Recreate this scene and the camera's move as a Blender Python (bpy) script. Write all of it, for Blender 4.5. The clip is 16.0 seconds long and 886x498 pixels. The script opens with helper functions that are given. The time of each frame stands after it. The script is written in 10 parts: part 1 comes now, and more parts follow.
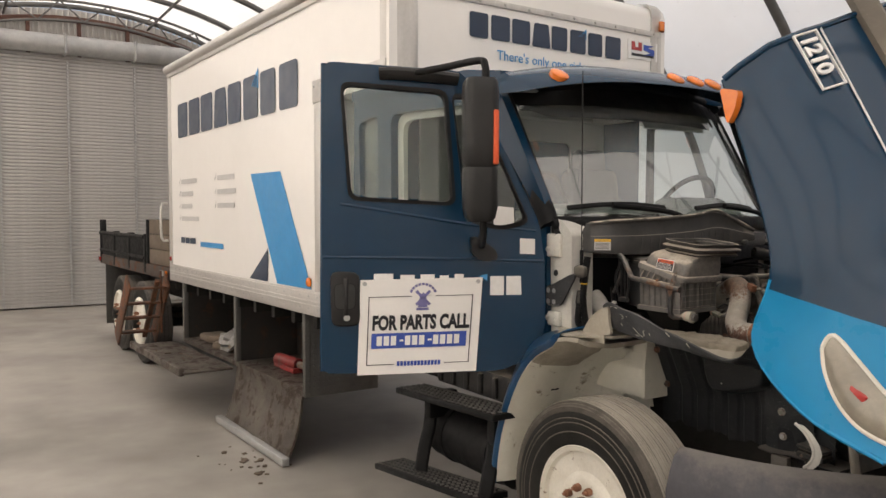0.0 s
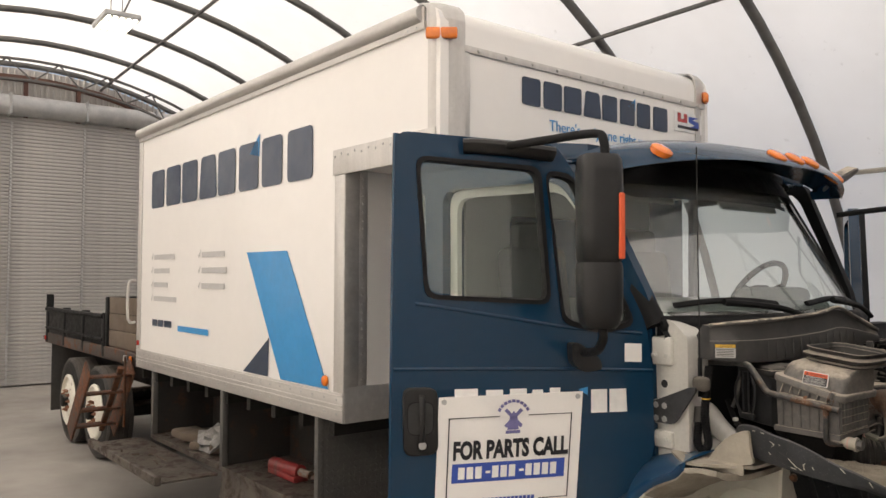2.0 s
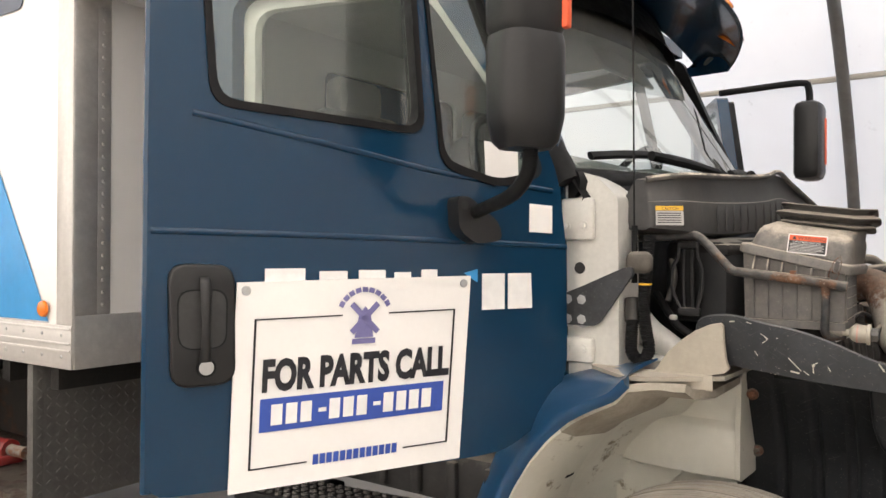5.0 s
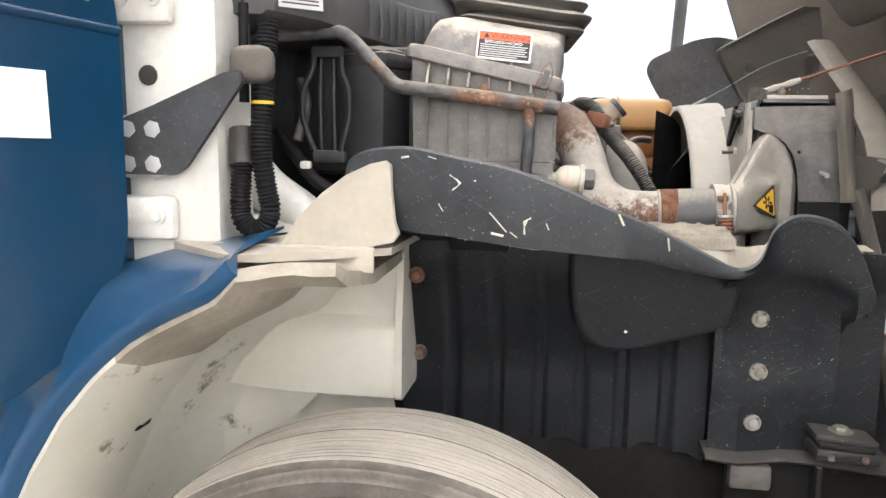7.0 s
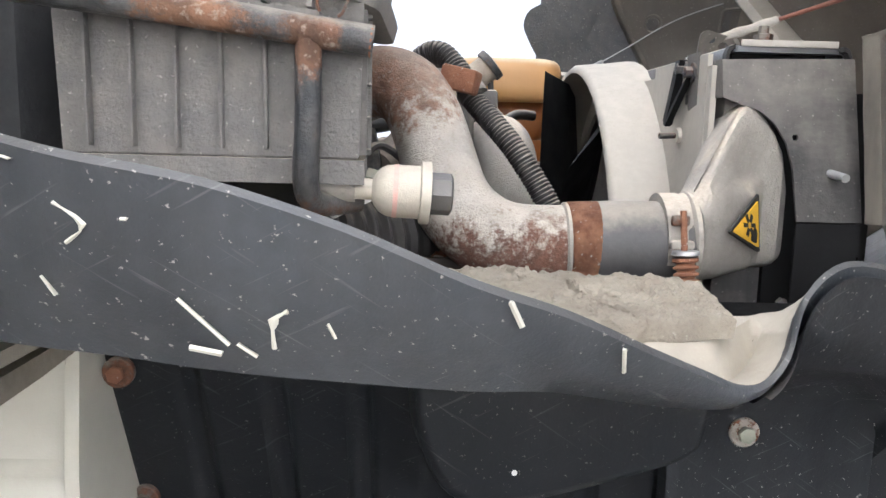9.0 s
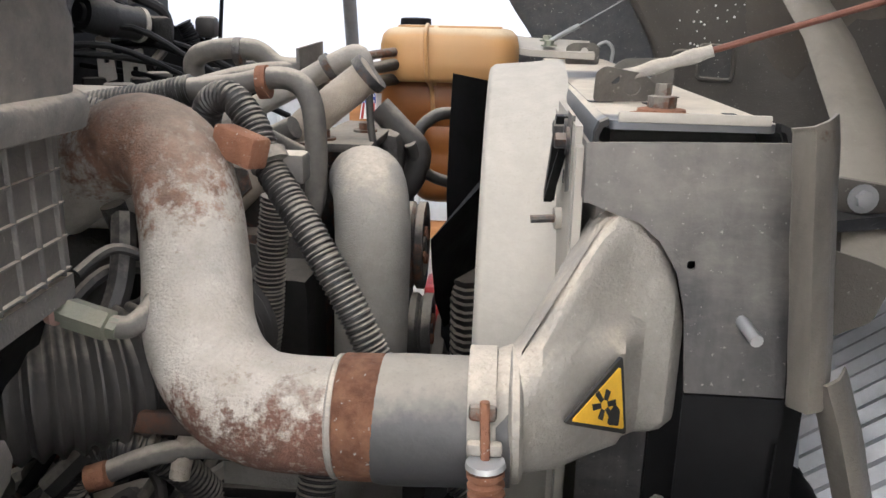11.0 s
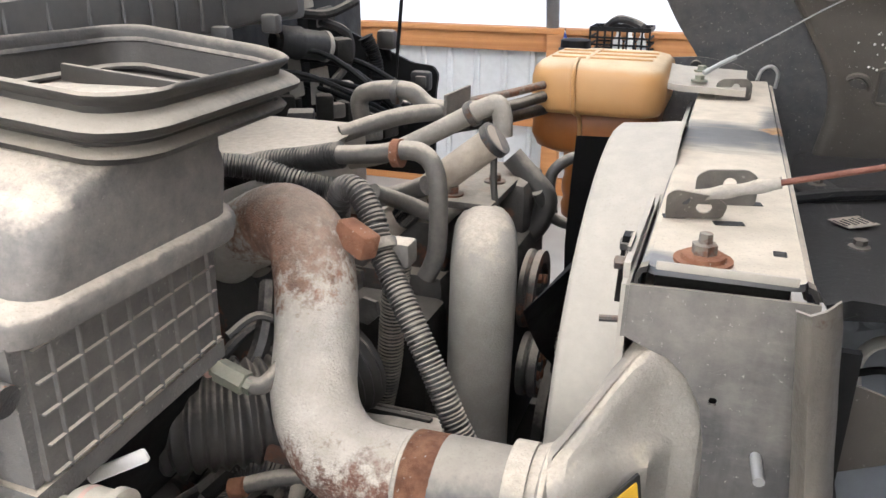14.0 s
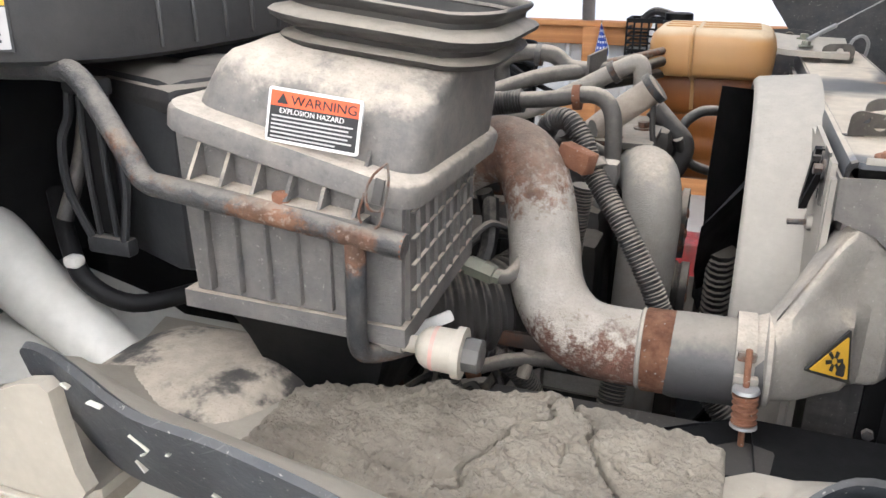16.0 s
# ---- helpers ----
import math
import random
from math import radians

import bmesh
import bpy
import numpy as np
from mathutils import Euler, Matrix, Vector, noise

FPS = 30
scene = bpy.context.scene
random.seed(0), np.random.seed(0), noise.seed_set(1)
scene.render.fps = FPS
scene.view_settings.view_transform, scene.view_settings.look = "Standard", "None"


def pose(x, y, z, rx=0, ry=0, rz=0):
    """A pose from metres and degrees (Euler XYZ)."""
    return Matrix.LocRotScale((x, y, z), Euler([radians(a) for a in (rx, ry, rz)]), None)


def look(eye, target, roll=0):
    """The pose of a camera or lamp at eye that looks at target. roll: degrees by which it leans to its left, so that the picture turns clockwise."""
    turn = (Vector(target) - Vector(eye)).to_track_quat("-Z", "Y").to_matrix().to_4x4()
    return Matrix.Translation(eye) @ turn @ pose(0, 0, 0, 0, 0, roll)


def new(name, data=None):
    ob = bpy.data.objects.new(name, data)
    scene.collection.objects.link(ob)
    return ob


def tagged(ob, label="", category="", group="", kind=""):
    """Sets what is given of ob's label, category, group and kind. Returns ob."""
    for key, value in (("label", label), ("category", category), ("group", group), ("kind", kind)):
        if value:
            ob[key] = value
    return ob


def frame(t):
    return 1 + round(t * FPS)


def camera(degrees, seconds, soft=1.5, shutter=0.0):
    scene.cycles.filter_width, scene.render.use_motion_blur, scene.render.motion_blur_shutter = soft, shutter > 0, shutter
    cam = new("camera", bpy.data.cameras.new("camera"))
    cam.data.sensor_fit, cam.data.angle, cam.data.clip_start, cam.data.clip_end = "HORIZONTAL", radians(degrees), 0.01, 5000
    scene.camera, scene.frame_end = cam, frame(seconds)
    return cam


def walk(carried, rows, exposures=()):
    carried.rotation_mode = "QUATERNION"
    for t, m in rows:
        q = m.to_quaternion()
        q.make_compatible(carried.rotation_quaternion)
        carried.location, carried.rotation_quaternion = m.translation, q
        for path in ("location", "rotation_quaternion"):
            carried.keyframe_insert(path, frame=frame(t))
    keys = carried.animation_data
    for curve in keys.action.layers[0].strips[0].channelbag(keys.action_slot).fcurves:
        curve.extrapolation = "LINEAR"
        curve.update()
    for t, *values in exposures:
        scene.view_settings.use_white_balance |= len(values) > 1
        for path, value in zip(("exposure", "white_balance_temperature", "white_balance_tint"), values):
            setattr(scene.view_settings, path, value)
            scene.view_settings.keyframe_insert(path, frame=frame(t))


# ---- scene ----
cam = camera(59.2, 16.0)
METRES, EYE, TILT, LEAN, TURN = 5.15, 1.90, -2.6, -0.1, 58.0
ROWS = [
    (0.0, 0.0, 0.0, 0.0, 0.0, 0.0, 0.0),
    (0.5, -0.0434, 0.0234, 0.0103, -1.12, 1.27, -0.03),
    (1.0, -0.0752, 0.0512, 0.018, -3.05, 1.84, 0.08),
    (1.5, -0.1002, 0.0958, 0.0298, -4.12, 3.3, 0.1),
    (2.0, -0.1226, 0.1348, 0.0352, -4.54, 4.68, 0.13),
    (2.5, -0.1434, 0.1737, 0.0361, -4.88, 5.02, 0.19),
    (3.0, -0.1448, 0.2174, 0.0279, -6.86, 5.12, 0.24),
    (3.2, -0.1402, 0.2421, 0.0225, -7.92, 5.03, 0.31),
    (5.3, -0.1054, 0.4173, -0.0381, -23.77, 1.62, 0.76),
    (5.5, -0.0951, 0.435, -0.0419, -25.45, 0.77, 0.77),
    (6.0, -0.0685, 0.4722, -0.0521, -30.35, -1.18, 0.95),
    (6.5, -0.0459, 0.5076, -0.0587, -37.46, -3.95, 1.05),
    (7.0, -0.0182, 0.5345, -0.0569, -49.13, -5.39, 1.0),
    (7.5, 0.0144, 0.5565, -0.0574, -55.85, -5.96, 0.89),
    (8.0, 0.0528, 0.5754, -0.0562, -58.08, -6.12, 0.96),
    (8.5, 0.0773, 0.5899, -0.0547, -58.55, -6.51, 1.04),
    (9.0, 0.1066, 0.6046, -0.052, -58.79, -7.23, 0.86),
    (9.5, 0.1353, 0.6112, -0.0467, -59.17, -7.7, 0.8),
    (10.0, 0.1603, 0.6093, -0.0393, -59.55, -9.55, 0.94),
    (12.3, 0.2026, 0.5735, 0.0083, -40.26, -18.88, 1.42),
    (12.5, 0.2012, 0.5721, 0.0105, -39.22, -18.88, 1.38),
    (13.0, 0.1983, 0.5676, 0.0156, -37.93, -18.85, 1.31),
    (13.5, 0.1959, 0.5651, 0.0175, -38.02, -18.87, 1.25),
    (14.0, 0.1947, 0.5646, 0.0176, -38.12, -18.88, 1.23),
    (14.5, 0.193, 0.5639, 0.0163, -37.75, -18.85, 1.24),
    (15.0, 0.1775, 0.5651, 0.0138, -37.83, -18.79, 1.15),
    (15.5, 0.1517, 0.5668, 0.0101, -37.81, -18.87, 1.18),
    (16.0, 0.1302, 0.5673, 0.009, -37.8, -18.85, 1.26),
]
EXPOSURES = [(0.0, 0.47, 6900, 10), (0.5, 0.36, 6900, 10), (1.0, 0.62, 6900, 10), (1.5, 0.62, 6900, 10), (2.0, 0.45, 6900, 10), (2.5, 0.51, 6900, 10), (3.2, 0.73, 6850, 10), (5.5, 1.24, 6600, 9), (6.0, 1.17, 6500, 8), (7.0, 2.05, 6050, 8), (8.0, 2.2, 5750, 8), (9.0, 2.08, 5750, 8), (9.5, 1.85, 5900, 8), (10.0, 1.74, 5900, 8), (12.5, 2.1, 5950, 8), (15.0, 1.98, 5900, 8), (16.0, 1.85, 5800, 8)]
walk(cam, [(t, pose(0, 0, EYE, TILT, LEAN, TURN) @ pose(METRES * x, METRES * y, METRES * z, 90 + pitch, roll, yaw)) for t, x, y, z, yaw, pitch, roll in ROWS], EXPOSURES)

# ---- world, sun, lamps ----
sky_world = bpy.data.worlds.new("overcast_sky")
scene.world = sky_world
sky_world.use_nodes = True
wn, wl = sky_world.node_tree.nodes, sky_world.node_tree.links
wn.clear()
w_out, w_bg, w_sky = wn.new("ShaderNodeOutputWorld"), wn.new("ShaderNodeBackground"), wn.new("ShaderNodeTexSky")
w_sky.sky_type, w_sky.sun_disc, w_sky.sun_elevation, w_sky.sun_rotation = "NISHITA", False, radians(50), radians(200)
w_sky.dust_density, w_sky.air_density = 5.0, 1.0
w_bg.inputs["Strength"].default_value = 0.15
wl.new(w_sky.outputs["Color"], w_bg.inputs["Color"])
wl.new(w_bg.outputs["Background"], w_out.inputs["Surface"])
sun_data = bpy.data.lights.new("sun", "SUN")
sun_data.energy, sun_data.angle, sun_data.color = 4.5, radians(12), (1.0, 0.95, 0.88)
sun = new("sun", sun_data)
sun.matrix_world = look((0, -20, 40), (-4, 2, 0))


# ---- materials ----
def mixed(nt, a, b, fac, mode="MIX"):
    m = nt.nodes.new("ShaderNodeMix")
    m.data_type, m.blend_type = "RGBA", mode
    for sock, v in ((m.inputs[6], a), (m.inputs[7], b), (m.inputs[0], fac)):
        if isinstance(v, bpy.types.NodeSocket):
            nt.links.new(v, sock)
        elif isinstance(v, (int, float)):
            sock.default_value = v
        else:
            sock.default_value = (*v, 1)
    return m.outputs[2]


def grain(nt, co, scale, detail=4.0, lo=0.35, hi=0.65, rough=0.6, stretch=None):
    if stretch:
        mp = nt.nodes.new("ShaderNodeMapping")
        mp.inputs["Scale"].default_value = stretch
        nt.links.new(co, mp.inputs["Vector"])
        co = mp.outputs["Vector"]
    n = nt.nodes.new("ShaderNodeTexNoise")
    n.inputs["Scale"].default_value, n.inputs["Detail"].default_value, n.inputs["Roughness"].default_value = scale, detail, rough
    nt.links.new(co, n.inputs["Vector"])
    r = nt.nodes.new("ShaderNodeMapRange")
    r.inputs[1].default_value, r.inputs[2].default_value = lo, hi
    nt.links.new(n.outputs["Fac"], r.inputs[0])
    return r.outputs[0]


DUST = (0.57, 0.50, 0.405)
RUST = (0.17, 0.065, 0.03)


def surf(name, base, vary=None, rough=0.6, metal=0.0, scale=6.0, dust=0.0, rust=0.0, bump=0.1, coat=0.0, stretch=None, dust_color=DUST,
         rust_color=RUST, dirt=0.0, spec=0.5, bump_scale=None, rust_scale=None, side=0.2, patch=0.45, specks=0.0, scratch=0.0, rust_at=(), mottle=0.4, bare=(), side_tone=0.5):
    """A painted, plastic or metal surface: two scales of colour, settled dust on what faces up, rust in patches, fine relief."""
    m = bpy.data.materials.new(name)
    m.use_nodes = True
    nt = m.node_tree
    p = nt.nodes["Principled BSDF"]
    co = nt.nodes.new("ShaderNodeTexCoord").outputs["Object"]
    vary = vary or tuple(c * 0.8 for c in base)
    col = mixed(nt, base, vary, grain(nt, co, scale, stretch=stretch))
    fine = grain(nt, co, scale * 11, lo=0.3, hi=0.7)
    col = mixed(nt, col, tuple(c * 0.72 for c in base), mixed(nt, (0, 0, 0), (mottle, mottle, mottle), fine))
    rgh, met = rough, metal
    r_sock = m_sock = None
    if dirt:
        d = grain(nt, co, scale * 0.6, lo=0.5, hi=0.72, stretch=(1, 1, 0.35))
        col = mixed(nt, col, (0.05, 0.04, 0.03), mixed(nt, (0, 0, 0), (dirt, dirt, dirt), d))
    if scratch:
        for turn, sx in ((35, 9.0), (-28, 12.0)):
            mp = nt.nodes.new("ShaderNodeMapping")
            mp.vector_type = "TEXTURE"
            mp.inputs["Rotation"].default_value = (0, radians(turn), 0)
            mp.inputs["Scale"].default_value = (1 / sx, 0.2, 0.0042)
            nt.links.new(co, mp.inputs["Vector"])
            f = grain(nt, mp.outputs["Vector"], 1.0, detail=2, lo=0.66, hi=0.74)
            col = mixed(nt, col, (0.30, 0.30, 0.29), mixed(nt, (0, 0, 0), (scratch,) * 3, f))
    if rust:
        f = grain(nt, co, rust_scale or scale * 1.6, detail=8, lo=0.62 - 0.3 * rust, hi=0.68 - 0.24 * rust, rough=0.7)
        rc = mixed(nt, rust_color, tuple(c * 0.5 for c in rust_color), grain(nt, co, scale * 8))
        col = mixed(nt, col, rc, f)
        r_sock = mixed(nt, (rgh, rgh, rgh), (0.9, 0.9, 0.9), f)
        m_sock = mixed(nt, (met, met, met), (0, 0, 0), f)
    for place, reach, rcol in rust_at:
        d = nt.nodes.new("ShaderNodeVectorMath")
        d.operation = "DISTANCE"
        nt.links.new(co, d.inputs[0])
        d.inputs[1].default_value = place
        k = nt.nodes.new("ShaderNodeMath")
        k.operation = "MULTIPLY_ADD"
        k.inputs[1].default_value, k.inputs[2].default_value = -0.55 / reach, 0.55
        nt.links.new(d.outputs["Value"], k.inputs[0])
        a = nt.nodes.new("ShaderNodeMath")
        a.operation = "MULTIPLY_ADD"
        a.inputs[1].default_value = 0.8
        nt.links.new(grain(nt, co, 60, detail=9, lo=0.2, hi=0.8, rough=0.78), a.inputs[0])
        nt.links.new(k.outputs[0], a.inputs[2])
        f = nt.nodes.new("ShaderNodeMapRange")
        f.inputs[1].default_value, f.inputs[2].default_value = 0.44, 0.62
        nt.links.new(a.outputs[0], f.inputs[0])
        rc = mixed(nt, rcol, tuple(c * 0.45 for c in rcol), grain(nt, co, 45))
        rc = mixed(nt, rc, (0.42, 0.36, 0.30), mixed(nt, (0, 0, 0), (0.6, 0.6, 0.6), grain(nt, co, 150, lo=0.55, hi=0.7)))
        col = mixed(nt, col, rc, f.outputs[0])
        r_sock = mixed(nt, r_sock if r_sock else (rgh, rgh, rgh), (0.9, 0.9, 0.9), f.outputs[0])
        m_sock = mixed(nt, m_sock if m_sock else (met, met, met), (0, 0, 0), f.outputs[0])
    if dust:
        g = nt.nodes.new("ShaderNodeNewGeometry")
        s = nt.nodes.new("ShaderNodeSeparateXYZ")
        nt.links.new(g.outputs["Normal"], s.inputs[0])
        acc = s.outputs["Z"]
        for n, w in ((grain(nt, co, scale * 1.3, detail=6, lo=0.25, hi=0.75), patch * 1.3), (grain(nt, co, scale * 13, detail=4, lo=0.25, hi=0.75), 0.16)):
            k = nt.nodes.new("ShaderNodeMath")
            k.operation = "MULTIPLY_ADD"
            k.inputs[1].default_value, k.inputs[2].default_value = w, -w / 2
            nt.links.new(n, k.inputs[0])
            a = nt.nodes.new("ShaderNodeMath")
            nt.links.new(k.outputs[0], a.inputs[0])
            nt.links.new(acc, a.inputs[1])
            acc = a.outputs[0]
        up = nt.nodes.new("ShaderNodeMapRange")
        up.interpolation_type = "SMOOTHSTEP"
        up.inputs[1].default_value, up.inputs[2].default_value, up.inputs[3].default_value, up.inputs[4].default_value = 0.22, 0.88, 0.0, dust
        nt.links.new(acc, up.inputs[0])
        film = mixed(nt, (0, 0, 0), (side * dust * 2,) * 3, grain(nt, co, scale * 3.2, detail=9, lo=0.05, hi=0.95, rough=0.66))
        side_dust = tuple(side_tone * (0.7 * c + 0.3 * sum(dust_color) / 3) for c in dust_color)
        f = mixed(nt, up.outputs[0], film, 1.0, "LIGHTEN")
        for place, reach in bare:
            mp = nt.nodes.new("ShaderNodeMapping")
            mp.vector_type = "TEXTURE"
            mp.inputs["Location"].default_value, mp.inputs["Scale"].default_value = place, reach
            nt.links.new(co, mp.inputs["Vector"])
            ln = nt.nodes.new("ShaderNodeVectorMath")
            ln.operation = "LENGTH"
            nt.links.new(mp.outputs["Vector"], ln.inputs[0])
            a = nt.nodes.new("ShaderNodeMath")
            a.operation = "MULTIPLY_ADD"
            a.inputs[1].default_value = 0.9
            nt.links.new(grain(nt, co, 22, detail=8, lo=0.2, hi=0.8, rough=0.7, stretch=(0.35, 1.6, 1)), a.inputs[0])
            nt.links.new(ln.outputs["Value"], a.inputs[2])
            keep = nt.nodes.new("ShaderNodeMapRange")
            keep.inputs[1].default_value, keep.inputs[2].default_value, keep.inputs[3].default_value = 0.85, 1.45, 0.12
            nt.links.new(a.outputs[0], keep.inputs[0])
            f = mixed(nt, f, keep.outputs[0], 1.0, "MULTIPLY")
        dc = mixed(nt, dust_color, tuple(c * 0.8 for c in dust_color), grain(nt, co, scale * 5))
        dc = mixed(nt, side_dust, dc, up.outputs[0])
        dc = mixed(nt, dc, tuple(c * 0.5 for c in dust_color), mixed(nt, (0, 0, 0), (0.5, 0.5, 0.5), grain(nt, co, 330, detail=2, lo=0.55, hi=0.75)))
        col = mixed(nt, col, dc, f)
        r_sock = mixed(nt, r_sock if r_sock else (rgh, rgh, rgh), (0.95, 0.95, 0.95), f)
        m_sock = mixed(nt, m_sock if m_sock else (met, met, met), (0, 0, 0), f)
    if specks:
        f = grain(nt, co, 210, detail=3, lo=0.66, hi=0.72)
        col = mixed(nt, col, (0.55, 0.52, 0.47), mixed(nt, (0, 0, 0), (specks,) * 3, f))
    nt.links.new(col, p.inputs["Base Color"])
    if r_sock:
        nt.links.new(r_sock, p.inputs["Roughness"])
        nt.links.new(m_sock, p.inputs["Metallic"])
    else:
        rv = mixed(nt, (rgh, rgh, rgh), (min(1, rgh * 1.35),) * 3, grain(nt, co, scale * 3))
        nt.links.new(rv, p.inputs["Roughness"])
        p.inputs["Metallic"].default_value = met
    p.inputs["Specular IOR Level"].default_value = spec
    p.inputs["Coat Weight"].default_value = coat
    p.inputs["Coat Roughness"].default_value = 0.06
    if bump:
        b = nt.nodes.new("ShaderNodeBump")
        b.inputs["Strength"].default_value, b.inputs["Distance"].default_value = bump, 0.004
        h = mixed(nt, grain(nt, co, bump_scale or scale * 14, detail=7, lo=0.2, hi=0.8), grain(nt, co, 420, detail=2, lo=0.2, hi=0.8), 0.25)
        nt.links.new(h, b.inputs["Height"])
        nt.links.new(b.outputs["Normal"], p.inputs["Normal"])
    return m


def glow(name, color, strength):
    m = bpy.data.materials.new(name)
    m.use_nodes = True
    p = m.node_tree.nodes["Principled BSDF"]
    p.inputs["Emission Color"].default_value, p.inputs["Emission Strength"].default_value = (*color, 1), strength
    return m


def pane_glass(name, tint, veil=0.03, gloss=0.06):
    """Clear glass with a mirror gloss that grows at low angles and a pale diffuse veil that stands in for reflected
    light.
    """
    m = bpy.data.materials.new(name)
    m.use_nodes = True
    nt = m.node_tree
    nt.nodes.clear()
    o, mx, tr, gl, lw, df, mh = (nt.nodes.new("ShaderNode" + k) for k in ("OutputMaterial", "MixShader", "BsdfTransparent", "BsdfGlossy", "LayerWeight", "BsdfDiffuse", "MixShader"))
    pw, ad = nt.nodes.new("ShaderNodeMath"), nt.nodes.new("ShaderNodeMath")
    pw.operation, ad.operation = "POWER", "MULTIPLY_ADD"
    pw.inputs[1].default_value, ad.inputs[1].default_value, ad.inputs[2].default_value = 4.0, 0.6, gloss
    tr.inputs["Color"].default_value = (*tint, 1)
    df.inputs["Color"].default_value = (0.72, 0.74, 0.70, 1)
    gl.inputs["Roughness"].default_value = 0.02
    mh.inputs[0].default_value = veil
    nt.links.new(lw.outputs["Facing"], pw.inputs[0])
    nt.links.new(pw.outputs[0], ad.inputs[0])
    nt.links.new(ad.outputs[0], mx.inputs[0])
    nt.links.new(tr.outputs[0], mh.inputs[1])
    nt.links.new(df.outputs[0], mh.inputs[2])
    nt.links.new(mh.outputs[0], mx.inputs[1])
    nt.links.new(gl.outputs[0], mx.inputs[2])
    nt.links.new(mx.outputs[0], o.inputs["Surface"])
    return m


def fabric(name):
    """White membrane that lets a part of the daylight through."""
    m = bpy.data.materials.new(name)
    m.use_nodes = True
    nt = m.node_tree
    nt.nodes.clear()
    o, mx, df, tl = (nt.nodes.new("ShaderNode" + k) for k in ("OutputMaterial", "MixShader", "BsdfDiffuse", "BsdfTranslucent"))
    co = nt.nodes.new("ShaderNodeTexCoord").outputs["Object"]
    c = mixed(nt, (0.86, 0.845, 0.83), (0.80, 0.78, 0.76), grain(nt, co, 0.6))
    c = mixed(nt, c, (0.62, 0.60, 0.57), mixed(nt, (0, 0, 0), (0.5, 0.5, 0.5), grain(nt, co, 9, lo=0.66, hi=0.74)))
    nt.links.new(c, df.inputs["Color"])
    nt.links.new(c, tl.inputs["Color"])
    mx.inputs[0].default_value = 0.55
    nt.links.new(df.outputs[0], mx.inputs[1])
    nt.links.new(tl.outputs[0], mx.inputs[2])
    nt.links.new(mx.outputs[0], o.inputs["Surface"])
    return m


M = {}
M["fabric"] = fabric("membrane")
M["concrete"] = surf("concrete", (0.39, 0.365, 0.33), (0.28, 0.26, 0.235), 0.5, scale=0.55, bump=0.15, dirt=0.5, specks=0.12, bump_scale=40)
M["galv"] = surf("galvanised", (0.50, 0.50, 0.49), (0.40, 0.40, 0.40), 0.45, 0.6, scale=5)
M["rib"] = surf("rib_steel", (0.16, 0.155, 0.15), (0.11, 0.105, 0.10), 0.5, 0.4, scale=4)
M["slat"] = surf("shutter_paint", (0.47, 0.455, 0.43), (0.40, 0.385, 0.365), 0.5, 0.1, scale=1.2, dirt=0.15)
M["brown"] = surf("brown_steel", (0.13, 0.06, 0.04), (0.09, 0.04, 0.03), 0.6, 0.1, scale=3)
M["gable"] = surf("gable_sheet", (0.46, 0.44, 0.41), (0.38, 0.36, 0.34), 0.5, scale=2)
M["wood"] = surf("pine", (0.50, 0.235, 0.085), (0.36, 0.155, 0.055), 0.6, scale=5, stretch=(0.25, 3, 6), bump=0.2)
M["sheet"] = surf("white_sheet", (0.62, 0.64, 0.65), (0.55, 0.57, 0.58), 0.4, 0.1, scale=2, dirt=0.1)
M["white"] = surf("box_white", (0.80, 0.778, 0.745), (0.785, 0.762, 0.73), 0.3, scale=0.8, coat=0.3, bump=0.03, dirt=0.04, mottle=0.08)
M["alu"] = surf("aluminium", (0.58, 0.56, 0.53), (0.48, 0.46, 0.44), 0.38, 0.65, scale=4, stretch=(0.3, 3, 3), bump=0.06)
M["alu_white"] = surf("aluminium_dull", (0.62, 0.60, 0.57), (0.53, 0.51, 0.48), 0.36, 0.35, scale=5, stretch=(3, 3, 0.3), bump=0.05, dirt=0.12)
M["navy"] = surf("navy_vinyl", (0.012, 0.028, 0.062), (0.014, 0.032, 0.07), 0.35, scale=2, coat=0.2, bump=0.02)
M["sky_vinyl"] = surf("sky_vinyl", (0.022, 0.27, 0.60), (0.02, 0.25, 0.56), 0.35, scale=2, coat=0.2, bump=0.02)
M["white_vinyl"] = surf("white_vinyl", (0.85, 0.84, 0.82), (0.80, 0.79, 0.77), 0.4, scale=3, bump=0.02)
M["grey_vinyl"] = surf("grey_vinyl", (0.50, 0.49, 0.48), (0.46, 0.45, 0.44), 0.4, scale=3, bump=0.02)
M["cab_blue"] = surf("cab_blue", (0.0028, 0.029, 0.066), (0.0029, 0.0300, 0.068), 0.2, scale=1.5, coat=0.35, bump=0.008, spec=0.3, mottle=0.06)
M["nose_blue"] = surf("nose_blue", (0.002, 0.23, 0.48), (0.002, 0.225, 0.47), 0.25, scale=1.5, coat=0.2, bump=0.01, spec=0.25, mottle=0.06)
M["fender_blue"] = surf("fender_blue", (0.004, 0.048, 0.118), (0.0042, 0.050, 0.122), 0.28, scale=2, coat=0.4, bump=0.01, dust=0.06, spec=0.35, mottle=0.1)
M["black"] = surf("black_plastic", (0.0075, 0.0075, 0.008), (0.011, 0.011, 0.0115), 0.5, scale=6, bump=0.1, spec=0.18)
M["black_tex"] = surf("black_textured", (0.0085, 0.0088, 0.0095), (0.012, 0.012, 0.0125), 0.4, scale=8, bump=0.12, bump_scale=300, dust=0.06, spec=0.4)
